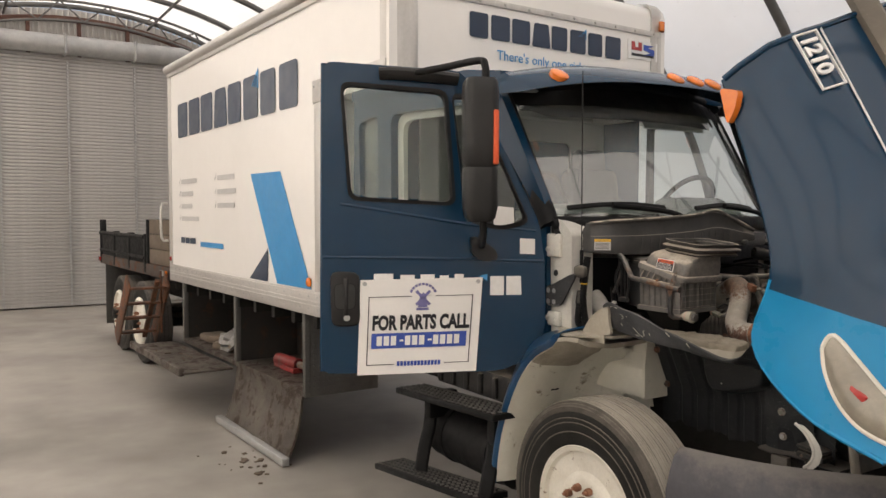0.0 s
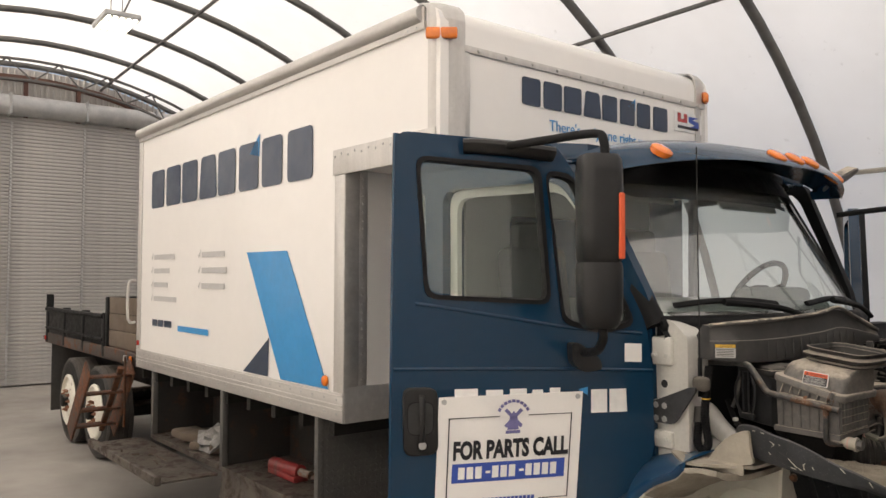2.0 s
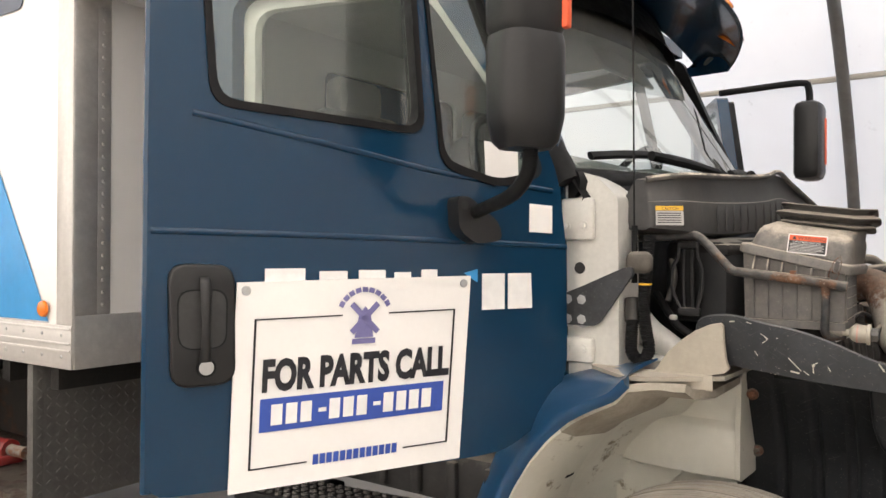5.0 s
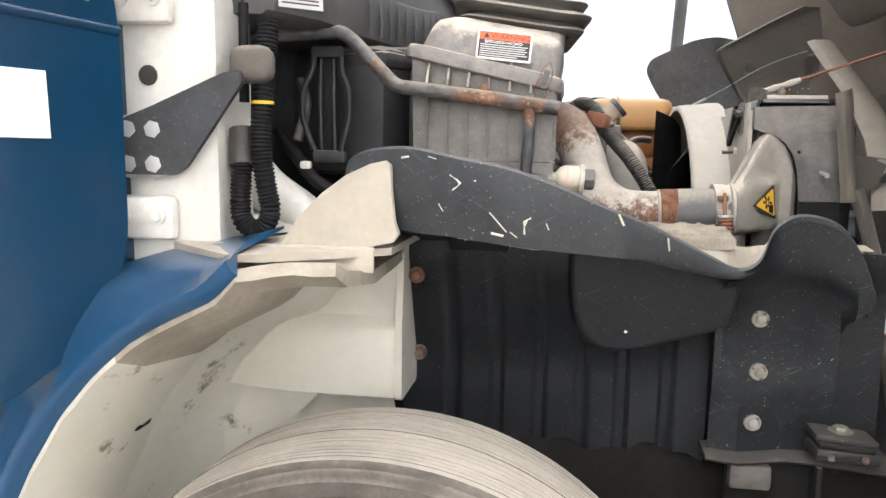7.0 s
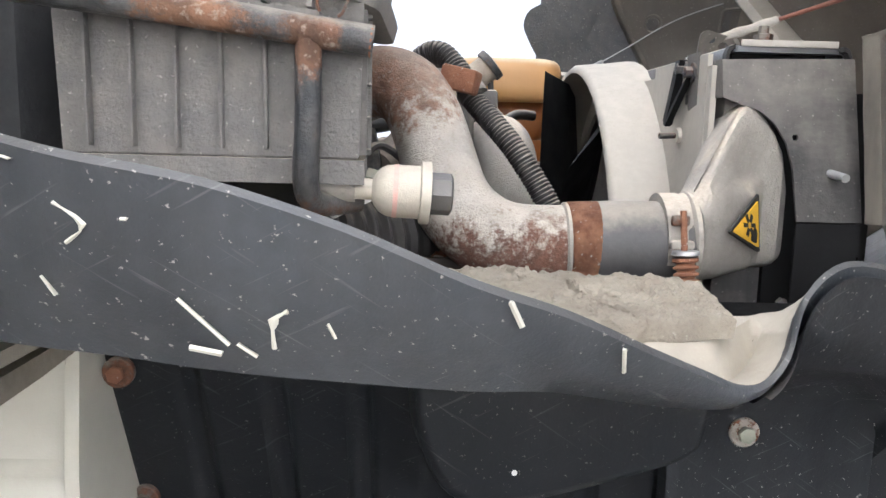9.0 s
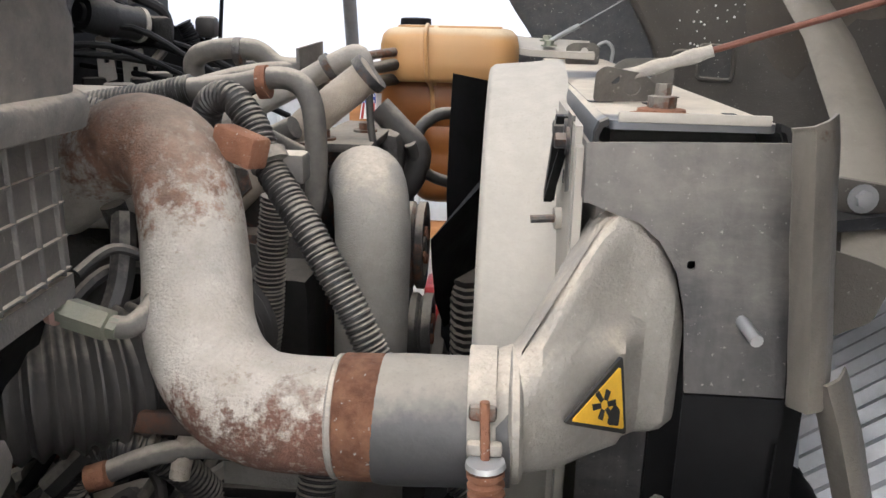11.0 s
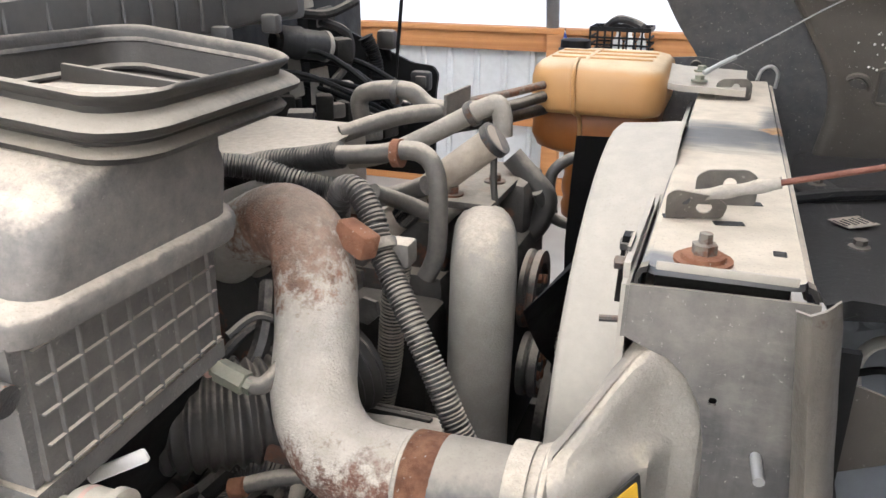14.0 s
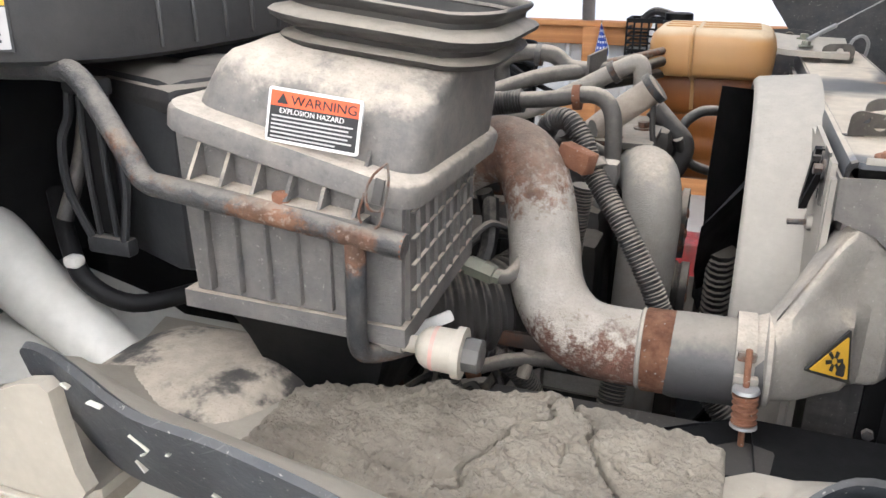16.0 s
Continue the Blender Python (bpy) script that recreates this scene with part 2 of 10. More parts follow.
M["black_dusty"] = surf("black_dusty", (0.012, 0.0125, 0.014), (0.02, 0.02, 0.022), 0.55, scale=7, bump=0.2, dust=0.55, side=0.12, spec=0.2)
M["liner"] = surf("liner_plastic", (0.0068, 0.0088, 0.0115), (0.0135, 0.016, 0.020), 0.42, scale=3.0, bump=0.14, dust=0.2, side=0.12, patch=0.8, specks=0.22, bump_scale=60, scratch=0.1, spec=0.25)
M["liner_worn"] = surf("liner_worn", (0.010, 0.0125, 0.016), (0.020, 0.0235, 0.028), 0.45, scale=5.0, bump=0.18, dust=0.22, side=0.16, patch=0.9, specks=0.6, bump_scale=60, scratch=0.2, spec=0.3, stretch=(2, 1, 0.5))
M["flange"] = surf("flange_plastic", (0.014, 0.019, 0.026), (0.042, 0.050, 0.060), 0.42, scale=5, bump=0.2, dust=0.16, side=0.45, bump_scale=70, specks=0.5, scratch=0.2, spec=0.45, stretch=(1.8, 1, 0.5))
M["grey_dusty"] = surf("grey_dusty", (0.06, 0.058, 0.057), (0.09, 0.087, 0.083), 0.65, scale=9, bump=0.3, dust=0.95, side=0.25)
M["lid"] = surf("airbox_plastic", (0.030, 0.034, 0.040), (0.05, 0.054, 0.060), 0.42, scale=14, bump=0.25, dust=0.96, side=0.42, patch=0.6, dust_color=(0.55, 0.485, 0.40), stretch=(1, 1, 0.6), side_tone=0.68, specks=0.2)
M["airbody"] = surf("airbox_body", (0.042, 0.045, 0.050), (0.10, 0.103, 0.108), 0.6, scale=9, bump=0.5, dust=0.95, side=0.38, patch=0.6, specks=0.4, bump_scale=260)
M["rubber"] = surf("rubber", (0.010, 0.010, 0.0105), (0.018, 0.017, 0.016), 0.5, scale=8, bump=0.15, dust=0.62, side=0.15, patch=0.35)
M["hose"] = surf("hose_rubber", (0.034, 0.034, 0.036), (0.062, 0.058, 0.053), 0.55, scale=14, bump=0.2, dust=0.8, side=0.34, patch=0.3)
M["tyre"] = surf("tyre_rubber", (0.009, 0.0088, 0.0085), (0.018, 0.017, 0.0155), 0.6, scale=6, bump=0.25, dust=0.15, side=0.08, spec=0.2)
M["tread"] = surf("tread_rubber", (0.38, 0.35, 0.30), (0.48, 0.445, 0.39), 0.8, scale=9, bump=0.5, dust=0.35, stretch=(1, 5, 1), dirt=0.3)
M["cream"] = surf("cream_plastic", (0.62, 0.605, 0.53), (0.55, 0.53, 0.45), 0.5, scale=3.5, bump=0.1, dirt=0.13, rust=0.04, rust_scale=6, rust_color=(0.30, 0.25, 0.18), specks=0.25, mottle=0.2)
M["cream_dusty"] = surf("cream_dusty", (0.47, 0.43, 0.355), (0.40, 0.365, 0.295), 0.7, scale=7, bump=0.2, dirt=0.3, dust=0.4, side=0.3, specks=0.3)
M["cab_white"] = surf("cab_white", (0.66, 0.65, 0.60), (0.60, 0.585, 0.54), 0.4, scale=6, coat=0.2, bump=0.04, dirt=0.25)
M["rim_white"] = surf("rim_white", (0.76, 0.73, 0.65), (0.66, 0.62, 0.53), 0.42, scale=9, rust=0.04, bump=0.08, dirt=0.12)
M["rust"] = surf("rust", (0.30, 0.14, 0.08), (0.19, 0.08, 0.045), 0.85, scale=22, bump=0.6, specks=1.0)
M["steel_rusty"] = surf("rusty_steel", (0.20, 0.18, 0.155), (0.12, 0.10, 0.085), 0.6, 0.4, scale=20, rust=0.55, bump=0.3, dust=0.4)
M["rail"] = surf("rail_steel", (0.040, 0.043, 0.048), (0.12, 0.115, 0.108), 0.42, 0.5, scale=24, rust=0.26, rust_scale=14, bump=0.45, dust=0.42, side=0.08, patch=0.8, rust_color=(0.13, 0.062, 0.032), rust_at=(((-2.52, 2.72, 1.562), 0.055, (0.20, 0.10, 0.055)), ((-2.43, 2.72, 1.56), 0.03, (0.17, 0.085, 0.05))))
M["deck_steel"] = surf("deck_steel", (0.05, 0.042, 0.036), (0.08, 0.06, 0.05), 0.6, 0.4, scale=3, rust=0.4, bump=0.2)
M["stair_steel"] = surf("stair_steel", (0.10, 0.055, 0.035), (0.06, 0.035, 0.025), 0.75, 0.2, scale=5, rust=0.6, bump=0.3)
M["pipe_alu"] = surf("cast_pipe", (0.52, 0.475, 0.405), (0.70, 0.655, 0.59), 0.36, 0.3, scale=26, bump=0.7, dust=0.5, side=0.15, dirt=0.3, rust_at=(((-2.385, 3.11, 1.59), 0.13, (0.36, 0.20, 0.135)), ((-2.285, 2.985, 1.32), 0.09, (0.19, 0.085, 0.055)), ((-2.21, 2.96, 1.325), 0.09, (0.19, 0.085, 0.055))))
M["alu_cast"] = surf("cast_aluminium", (0.30, 0.28, 0.25), (0.40, 0.375, 0.335), 0.65, 0.2, scale=16, bump=0.45, dust=0.9, side=0.4, specks=0.3)
M["shroud"] = surf("shroud_plastic", (0.46, 0.43, 0.37), (0.41, 0.38, 0.325), 0.6, scale=8, bump=0.1, dust=0.6, side=0.2, patch=0.1, dust_color=(0.58, 0.53, 0.45))
M["rad_top"] = surf("radiator_top", (0.07, 0.078, 0.09), (0.14, 0.15, 0.165), 0.4, 0.2, scale=4, bump=0.15, dust=0.98, patch=0.3, dust_color=(0.62, 0.55, 0.445), rust_at=(((-1.845, 3.70, 1.608), 0.035, (0.45, 0.25, 0.11)),), bare=(((-1.93, 3.64, 1.608), (0.16, 0.13, 0.1)), ((-1.855, 3.72, 1.608), (0.03, 0.2, 0.1)), ((-1.975, 3.07, 1.608), (0.03, 0.03, 0.05))))
# plate tone darkens towards the foot
M["plate"] = surf("side_plate", (0.034, 0.034, 0.036), (0.085, 0.082, 0.078), 0.45, 0.35, scale=7, bump=0.2, stretch=(5, 5, 0.35), dust=0.6, side=0.6, specks=0.3, scratch=0.06, dirt=0.3, side_tone=0.62, bare=(((-1.87, 3.01, 1.34), (0.3, 0.2, 0.24)),))
M["engine"] = surf("engine_block", (0.03, 0.028, 0.026), (0.05, 0.045, 0.04), 0.65, 0.2, scale=10, rust=0.26, bump=0.5, dust=0.7, side=0.15)
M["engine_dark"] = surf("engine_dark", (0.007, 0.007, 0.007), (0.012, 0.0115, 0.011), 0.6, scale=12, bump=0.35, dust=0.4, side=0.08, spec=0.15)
M["riser"] = surf("riser_pipe_paint", (0.30, 0.28, 0.25), (0.37, 0.35, 0.315), 0.6, 0.1, scale=30, bump=0.35, dust=0.9, side=0.3, scratch=0.2, specks=0.2)
M["cowl"] = surf("cowl_plastic", (0.022, 0.024, 0.027), (0.036, 0.038, 0.041), 0.5, scale=6, bump=0.15, dust=0.4, side=0.25, stretch=(1, 1, 0.3))
M["washer_steel"] = surf("washer_steel", (0.30, 0.27, 0.23), (0.40, 0.37, 0.33), 0.6, 0.3, scale=60, rust=0.3, bump=0.3)
M["seal"] = surf("seal_strip", (0.34, 0.31, 0.265), (0.17, 0.155, 0.135), 0.35, 0.6, scale=9, bump=0.3, dirt=0.35, rust=0.04, dust=0.4, side=0.25, stretch=(2, 2, 0.5))
M["grille"] = surf("grille_silver", (0.60, 0.61, 0.63), (0.50, 0.51, 0.53), 0.35, 0.3, scale=9, bump=0.1, dirt=0.15)
M["pink"] = surf("pink_band", (0.62, 0.36, 0.30), (0.56, 0.34, 0.28), 0.5, scale=18, bump=0.1, dust=0.4)
M["loom"] = surf("loom_plastic", (0.012, 0.012, 0.013), (0.02, 0.02, 0.021), 0.45, scale=16, bump=0.1, dust=0.6, side=0.12, patch=0.6)
M["tread_dark"] = surf("tread_plate", (0.11, 0.105, 0.10), (0.15, 0.145, 0.135), 0.45, 0.5, scale=5, bump=0.2, dirt=0.4)
M["rust_band"] = surf("rust_band", (0.36, 0.17, 0.095), (0.17, 0.07, 0.038), 0.85, scale=75, bump=1.0, specks=1.0)
M["sidewall"] = surf("dusty_sidewall", (0.05, 0.044, 0.037), (0.10, 0.088, 0.074), 0.8, scale=12, bump=0.5, dust=0.3, stretch=(1, 3, 1), dirt=0.4)
M["bay_plastic"] = surf("bay_plastic", (0.017, 0.019, 0.022), (0.026, 0.028, 0.031), 0.5, scale=7, bump=0.2, dust=0.35, side=0.12, spec=0.25)
M["hump"] = surf("arch_hump", (0.016, 0.017, 0.02), (0.03, 0.031, 0.034), 0.5, scale=11, bump=0.2, dust=0.97, side=0.3, patch=1.5, stretch=(1, 1, 1))
M["airside"] = surf("airbox_side", (0.026, 0.028, 0.032), (0.045, 0.048, 0.052), 0.5, scale=12, bump=0.3, dust=0.9, side=0.36, patch=0.55, specks=0.3)
M["mud"] = surf("dried_mud", (0.36, 0.32, 0.26), (0.25, 0.22, 0.178), 0.95, scale=16, bump=1.0, bump_scale=240, spec=0.1, dirt=0.3, specks=0.25)
M["amber"] = surf("amber_lens", (0.80, 0.20, 0.015), (0.72, 0.16, 0.012), 0.2, scale=30, coat=0.5, bump=0.05)
M["red_lens"] = surf("red_lens", (0.45, 0.02, 0.015), (0.35, 0.015, 0.012), 0.2, scale=30, coat=0.5, bump=0.05)
M["chrome"] = surf("chrome", (0.62, 0.62, 0.62), (0.5, 0.5, 0.5), 0.18, 1.0, scale=8, bump=0.03)
M["lens"] = surf("lamp_lens", (0.30, 0.27, 0.21), (0.22, 0.19, 0.15), 0.15, scale=14, coat=0.8, bump=0.03)
M["bumper"] = surf("bumper_plastic", (0.055, 0.055, 0.066), (0.07, 0.07, 0.082), 0.45, scale=6, bump=0.15, dust=0.3, side=0.12, spec=0.3)
M["paper"] = surf("paper", (0.82, 0.80, 0.77), (0.80, 0.78, 0.75), 0.6, scale=6, bump=0.05, mottle=0.08)
M["sign_blue"] = surf("sign_blue", (0.03, 0.075, 0.36), (0.032, 0.08, 0.38), 0.45, scale=4, bump=0.02)
M["ink"] = surf("ink", (0.008, 0.008, 0.012), (0.012, 0.012, 0.016), 0.5, scale=4, bump=0.0)
M["logo_ink"] = surf("logo_ink", (0.14, 0.13, 0.30), (0.18, 0.17, 0.36), 0.5, scale=8, bump=0.0)
M["orange"] = surf("label_orange", (0.80, 0.13, 0.045), (0.74, 0.11, 0.04), 0.5, scale=8, bump=0.0)
M["yellow"] = surf("label_yellow", (0.78, 0.46, 0.035), (0.70, 0.41, 0.03), 0.45, scale=14, bump=0.02)
M["label_black"] = surf("label_black", (0.02, 0.02, 0.02), (0.03, 0.03, 0.03), 0.5, scale=9, bump=0.0)
M["tank"] = surf("coolant_plastic", (0.56, 0.31, 0.11), (0.50, 0.25, 0.075), 0.4, scale=3, bump=0.06, dust=0.85, side=0.16, patch=0.25, dust_color=(0.68, 0.56, 0.38), mottle=0.15)
M["tank_low"] = surf("coolant_level", (0.34, 0.115, 0.02), (0.24, 0.08, 0.015), 0.4, scale=6, bump=0.05, dust=0.2)
M["brass"] = surf("brass", (0.30, 0.30, 0.23), (0.24, 0.27, 0.22), 0.5, 0.5, scale=30, bump=0.2, dust=0.4)
M["beige"] = surf("beige_plastic", (0.50, 0.46, 0.38), (0.44, 0.405, 0.335), 0.5, scale=18, bump=0.15, dust=0.5)
M["red_paint"] = surf("red_paint", (0.26, 0.016, 0.016), (0.15, 0.012, 0.012), 0.45, scale=14, dirt=0.75)
M["flag_red"] = surf("flag_red", (0.50, 0.06, 0.05), (0.42, 0.05, 0.045), 0.7, scale=14, bump=0.05)
M["pulp"] = surf("plywood_dirty", (0.15, 0.115, 0.085), (0.10, 0.075, 0.055), 0.85, scale=4, bump=0.35, dirt=0.5)
M["flap"] = surf("flap_steel", (0.13, 0.11, 0.09), (0.042, 0.034, 0.028), 0.5, 0.35, scale=5, rust=0.38, rust_scale=7, bump=0.6, dirt=0.85, rust_color=(0.055, 0.032, 0.022), specks=0.5, scratch=0.35)
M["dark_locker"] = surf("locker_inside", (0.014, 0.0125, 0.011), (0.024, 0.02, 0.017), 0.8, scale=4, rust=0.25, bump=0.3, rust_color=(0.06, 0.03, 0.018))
M["seat"] = surf("seat_cloth", (0.10, 0.105, 0.11), (0.13, 0.13, 0.135), 0.9, scale=9, bump=0.3)
M["dash"] = surf("dash_plastic", (0.22, 0.235, 0.23), (0.26, 0.27, 0.26), 0.6, scale=6, bump=0.15)
M["trim_grey"] = surf("cab_trim", (0.36, 0.37, 0.36), (0.42, 0.42, 0.41), 0.7, scale=6, bump=0.1)
M["hood_in"] = surf("hood_fibre", (0.165, 0.14, 0.11), (0.10, 0.086, 0.07), 0.65, scale=4, bump=0.4, dirt=0.45, dust=0.3, specks=0.3, scratch=0.15)
M["hood_tan"] = surf("hood_panel_dust", (0.085, 0.075, 0.062), (0.046, 0.042, 0.036), 0.6, scale=3.2, bump=0.3, dirt=0.35, dust=0.45, side=0.25, specks=0.35)
M["tray_black"] = surf("tray_plastic", (0.012, 0.0135, 0.016), (0.022, 0.024, 0.027), 0.42, scale=6, bump=0.25, dust=0.1, specks=0.3, scratch=0.2, spec=0.35)
M["stay_beige"] = surf("stay_beige", (0.27, 0.24, 0.195), (0.19, 0.168, 0.137), 0.6, scale=8, bump=0.25, dirt=0.3, dust=0.4, specks=0.2)
M["muddy_shaded"] = surf("muddy_shaded_plastic", (0.27, 0.24, 0.19), (0.36, 0.325, 0.265), 0.7, scale=9, bump=0.3, dirt=0.6, specks=0.2)
M["hood_dark"] = surf("hood_rubber", (0.034, 0.035, 0.036), (0.055, 0.055, 0.053), 0.5, scale=8, bump=0.45, dust=0.45, side=0.35, specks=0.8, scratch=0.2)
M["flap_rubber"] = surf("flap_rubber", (0.032, 0.038, 0.047), (0.058, 0.065, 0.075), 0.45, scale=11, bump=0.5, dust=0.5, side=0.35, patch=0.9, specks=0.6, scratch=0.08, spec=0.4, stretch=(1, 1, 1.8))
M["bucket"] = surf("lamp_bucket_plastic", (0.34, 0.37, 0.41), (0.27, 0.30, 0.34), 0.45, scale=7, bump=0.1, dust=0.3, dirt=0.2)
M["arm_black"] = surf("arm_steel", (0.016, 0.019, 0.023), (0.034, 0.039, 0.046), 0.5, scale=14, bump=0.2, dust=0.2, side=0.3, patch=0.8, specks=0.3, spec=0.35)
M["stop_rubber"] = surf("brown_rubber", (0.085, 0.075, 0.062), (0.12, 0.105, 0.088), 0.7, scale=18, bump=0.25, dust=0.3)
M["ledge_steel"] = surf("ledge_steel", (0.018, 0.018, 0.019), (0.034, 0.033, 0.032), 0.55, 0.2, scale=14, bump=0.4, dust=0.22, side=0.12, rust=0.08, specks=0.3)
M["rear_tread"] = surf("rear_tread_rubber", (0.035, 0.032, 0.03), (0.06, 0.055, 0.05), 0.8, scale=9, bump=0.4, dust=0.2)
M["coupling"] = surf("coupling_rubber", (0.030, 0.032, 0.036), (0.05, 0.05, 0.053), 0.45, scale=9, bump=0.12, dust=0.6, side=0.16, patch=0.35)
M["yard"] = surf("pale_bounce_ground", (0.62, 0.59, 0.55), (0.54, 0.515, 0.48), 0.85, scale=0.3, bump=0.2)
M["wrap"] = surf("heat_wrap", (0.55, 0.47, 0.38), (0.42, 0.35, 0.27), 0.75, scale=40, bump=0.7, dust=0.7, side=0.4)
M["glass"] = pane_glass("door_glass", (0.88, 0.93, 0.90))
# strong veil paints the membrane's broad reflection into the windscreen
M["windscreen"] = pane_glass("windscreen_glass", (0.88, 0.97, 0.92), 0.19, 0.16)
M["lamp_panel"] = glow("lamp_panel", (1.0, 0.93, 0.80), 9.0)
M["bag"] = surf("plastic_bag", (0.30, 0.29, 0.275), (0.16, 0.15, 0.14), 0.3, scale=20, bump=0.5)
M["cable"] = surf("cable_red", (0.16, 0.06, 0.04), (0.22, 0.10, 0.07), 0.5, 0.3, scale=60, bump=0.3)


# ---- shape helpers ----
V = Vector
HERE = Matrix.Identity(4)
REAR = Matrix.Translation((-4.21, 2.245, 0)) @ Matrix.Rotation(radians(2.5), 4, "Z")
PLACE = HERE


def block(bm, c, s, bevel=0.0, m=None, seg=2):
    """A box of size s round c, with rounded edges, turned by m about c."""
    t = bmesh.new()
    bmesh.ops.create_cube(t, size=1.0)
    bmesh.ops.scale(t, vec=s, verts=t.verts)
    if bevel:
        bmesh.ops.bevel(t, geom=t.edges[:], offset=bevel, segments=seg, affect="EDGES", profile=0.5)
    mat = Matrix.Translation(c) @ (m if m else Matrix.Identity(4))
    bmesh.ops.transform(t, matrix=mat, verts=t.verts)
    join(bm, t)
    return bm


def join(bm, t):
    idx = {}
    for v in t.verts:
        idx[v] = bm.verts.new(v.co)
    for f in t.faces:
        try:
            bm.faces.new([idx[v] for v in f.verts])
        except ValueError:
            pass
    t.free()


def spline(pts, sub):
    pts = [V(p) for p in pts]
    if sub <= 1 or len(pts) < 3:
        return pts
    out = []
    for i in range(len(pts) - 1):
        p0, p1, p2, p3 = pts[max(i - 1, 0)], pts[i], pts[i + 1], pts[min(i + 2, len(pts) - 1)]
        for k in range(sub):
            t = k / sub
            out.append(0.5 * ((2 * p1) + (p2 - p0) * t + (2 * p0 - 5 * p1 + 4 * p2 - p3) * t * t + (3 * p1 - p0 - 3 * p2 + p3) * t ** 3))
    return out + [pts[-1]]


def tube(bm, pts, r, n=12, sub=6, rfun=None, cap=True, flat=1.0, fine_step=0.0018):
    """A round bar along a smooth line. rfun(s, length) gives the radius at s metres from its start."""
    path = spline(pts, sub)
    if rfun:
        step = fine_step
        fine, acc = [], 0.0
        for a, b in zip(path, path[1:]):
            k = max(1, int((b - a).length / step))
            fine += [a.lerp(b, j / k) for j in range(k)]
        path = fine + [path[-1]]
    rings, s = [], 0.0
    tan = (path[1] - path[0]).normalized()
    side = tan.orthogonal().normalized()
    for i, p in enumerate(path):
        t = (path[min(i + 1, len(path) - 1)] - path[max(i - 1, 0)]).normalized()
        side = (side - t * side.dot(t)).normalized()
        up = t.cross(side)
        if i:
            s += (p - path[i - 1]).length
        rad = rfun(s) if rfun else (r if not isinstance(r, (list, tuple)) else r[0] + (r[1] - r[0]) * i / (len(path) - 1))
        rings.append([bm.verts.new(p + (side * math.cos(2 * math.pi * k / n) + up * math.sin(2 * math.pi * k / n) * flat) * rad) for k in range(n)])
    for a, b in zip(rings, rings[1:]):
        for k in range(n):
            bm.faces.new((a[k], a[(k + 1) % n], b[(k + 1) % n], b[k]))
    if cap:
        bm.faces.new(rings[0][::-1])
        bm.faces.new(rings[-1])
    return bm


def corrugated(bm, pts, r, pitch=0.011, depth=0.16, n=14, sub=6):
    return tube(bm, pts, r, n, sub, rfun=lambda s: r * (1 + depth * (0.5 if (s % pitch) < pitch * 0.5 else -0.5)), fine_step=min(0.0018, pitch * 0.25))


def rod(bm, a, b, r, n=12, r2=None):
    return tube(bm, [a, b], (r, r2 if r2 is not None else r), n, 1)


def lathe(bm, c, axis, prof, n=24, caps=True):
    """Turns the profile (distance along axis, radius) round the axis through c."""
    c, axis = V(c), V(axis).normalized()
    s = axis.orthogonal().normalized()
    u = axis.cross(s)
    rings = [[bm.verts.new(c + axis * d + (s * math.cos(2 * math.pi * k / n) + u * math.sin(2 * math.pi * k / n)) * max(r, 1e-4)) for k in range(n)] for d, r in prof]
    for a, b in zip(rings, rings[1:]):
        for k in range(n):
            bm.faces.new((a[k], a[(k + 1) % n], b[(k + 1) % n], b[k]))
    if caps:
        bm.faces.new(rings[0][::-1])
        bm.faces.new(rings[-1])
    return bm


def hexbolt(bm, c, axis, r=0.011, h=0.012, washer=True, stud=0.0):
    axis = V(axis).normalized()
    if washer:
        lathe(bm, c, axis, [(0, r * 1.9), (0.003, r * 1.9), (0.003, r * 1.2)], 16)
    lathe(bm, V(c) + axis * 0.003, axis, [(0, r * 1.15), (h, r * 1.15), (h + 0.001, r * 0.8)], 6)
    if stud:
        rod(bm, V(c) + axis * h, V(c) + axis * (h + stud), r * 0.55, 8)
    return bm


def loft(bm, rings, closed=True, caps=True):
    rs = [[bm.verts.new(p) for p in r] for r in rings]
    for a, b in zip(rs, rs[1:]):
        n = len(a)
        for k in range(n if closed else n - 1):
            try:
                bm.faces.new((a[k], a[(k + 1) % n], b[(k + 1) % n], b[k]))
            except ValueError:
                pass
    if caps and closed:
        bm.faces.new(rs[0][::-1])
        bm.faces.new(rs[-1])
    return bm


def rrect(w, h, r, n=4):
    out = []
    for cx, cy, a0 in ((w / 2 - r, h / 2 - r, 0), (-w / 2 + r, h / 2 - r, 90), (-w / 2 + r, -h / 2 + r, 180), (w / 2 - r, -h / 2 + r, 270)):
        for k in range(n + 1):
            a = radians(a0 + 90 * k / n)
            out.append((cx + r * math.cos(a), cy + r * math.sin(a)))
    return out


def round_poly(pts, r, n=4):
    """Rounds the corners of a flat outline."""
    out = []
    for i, p in enumerate(pts):
        p, a, b = V(p), V(pts[i - 1]), V(pts[(i + 1) % len(pts)])
        ra = min(r, (a - p).length * 0.45, (b - p).length * 0.45)
        s, e = p + (a - p).normalized() * ra, p + (b - p).normalized() * ra
        for k in range(n + 1):
            t = k / n
            out.append(tuple(s * (1 - t) ** 2 + p * 2 * t * (1 - t) + e * t * t))
    return out


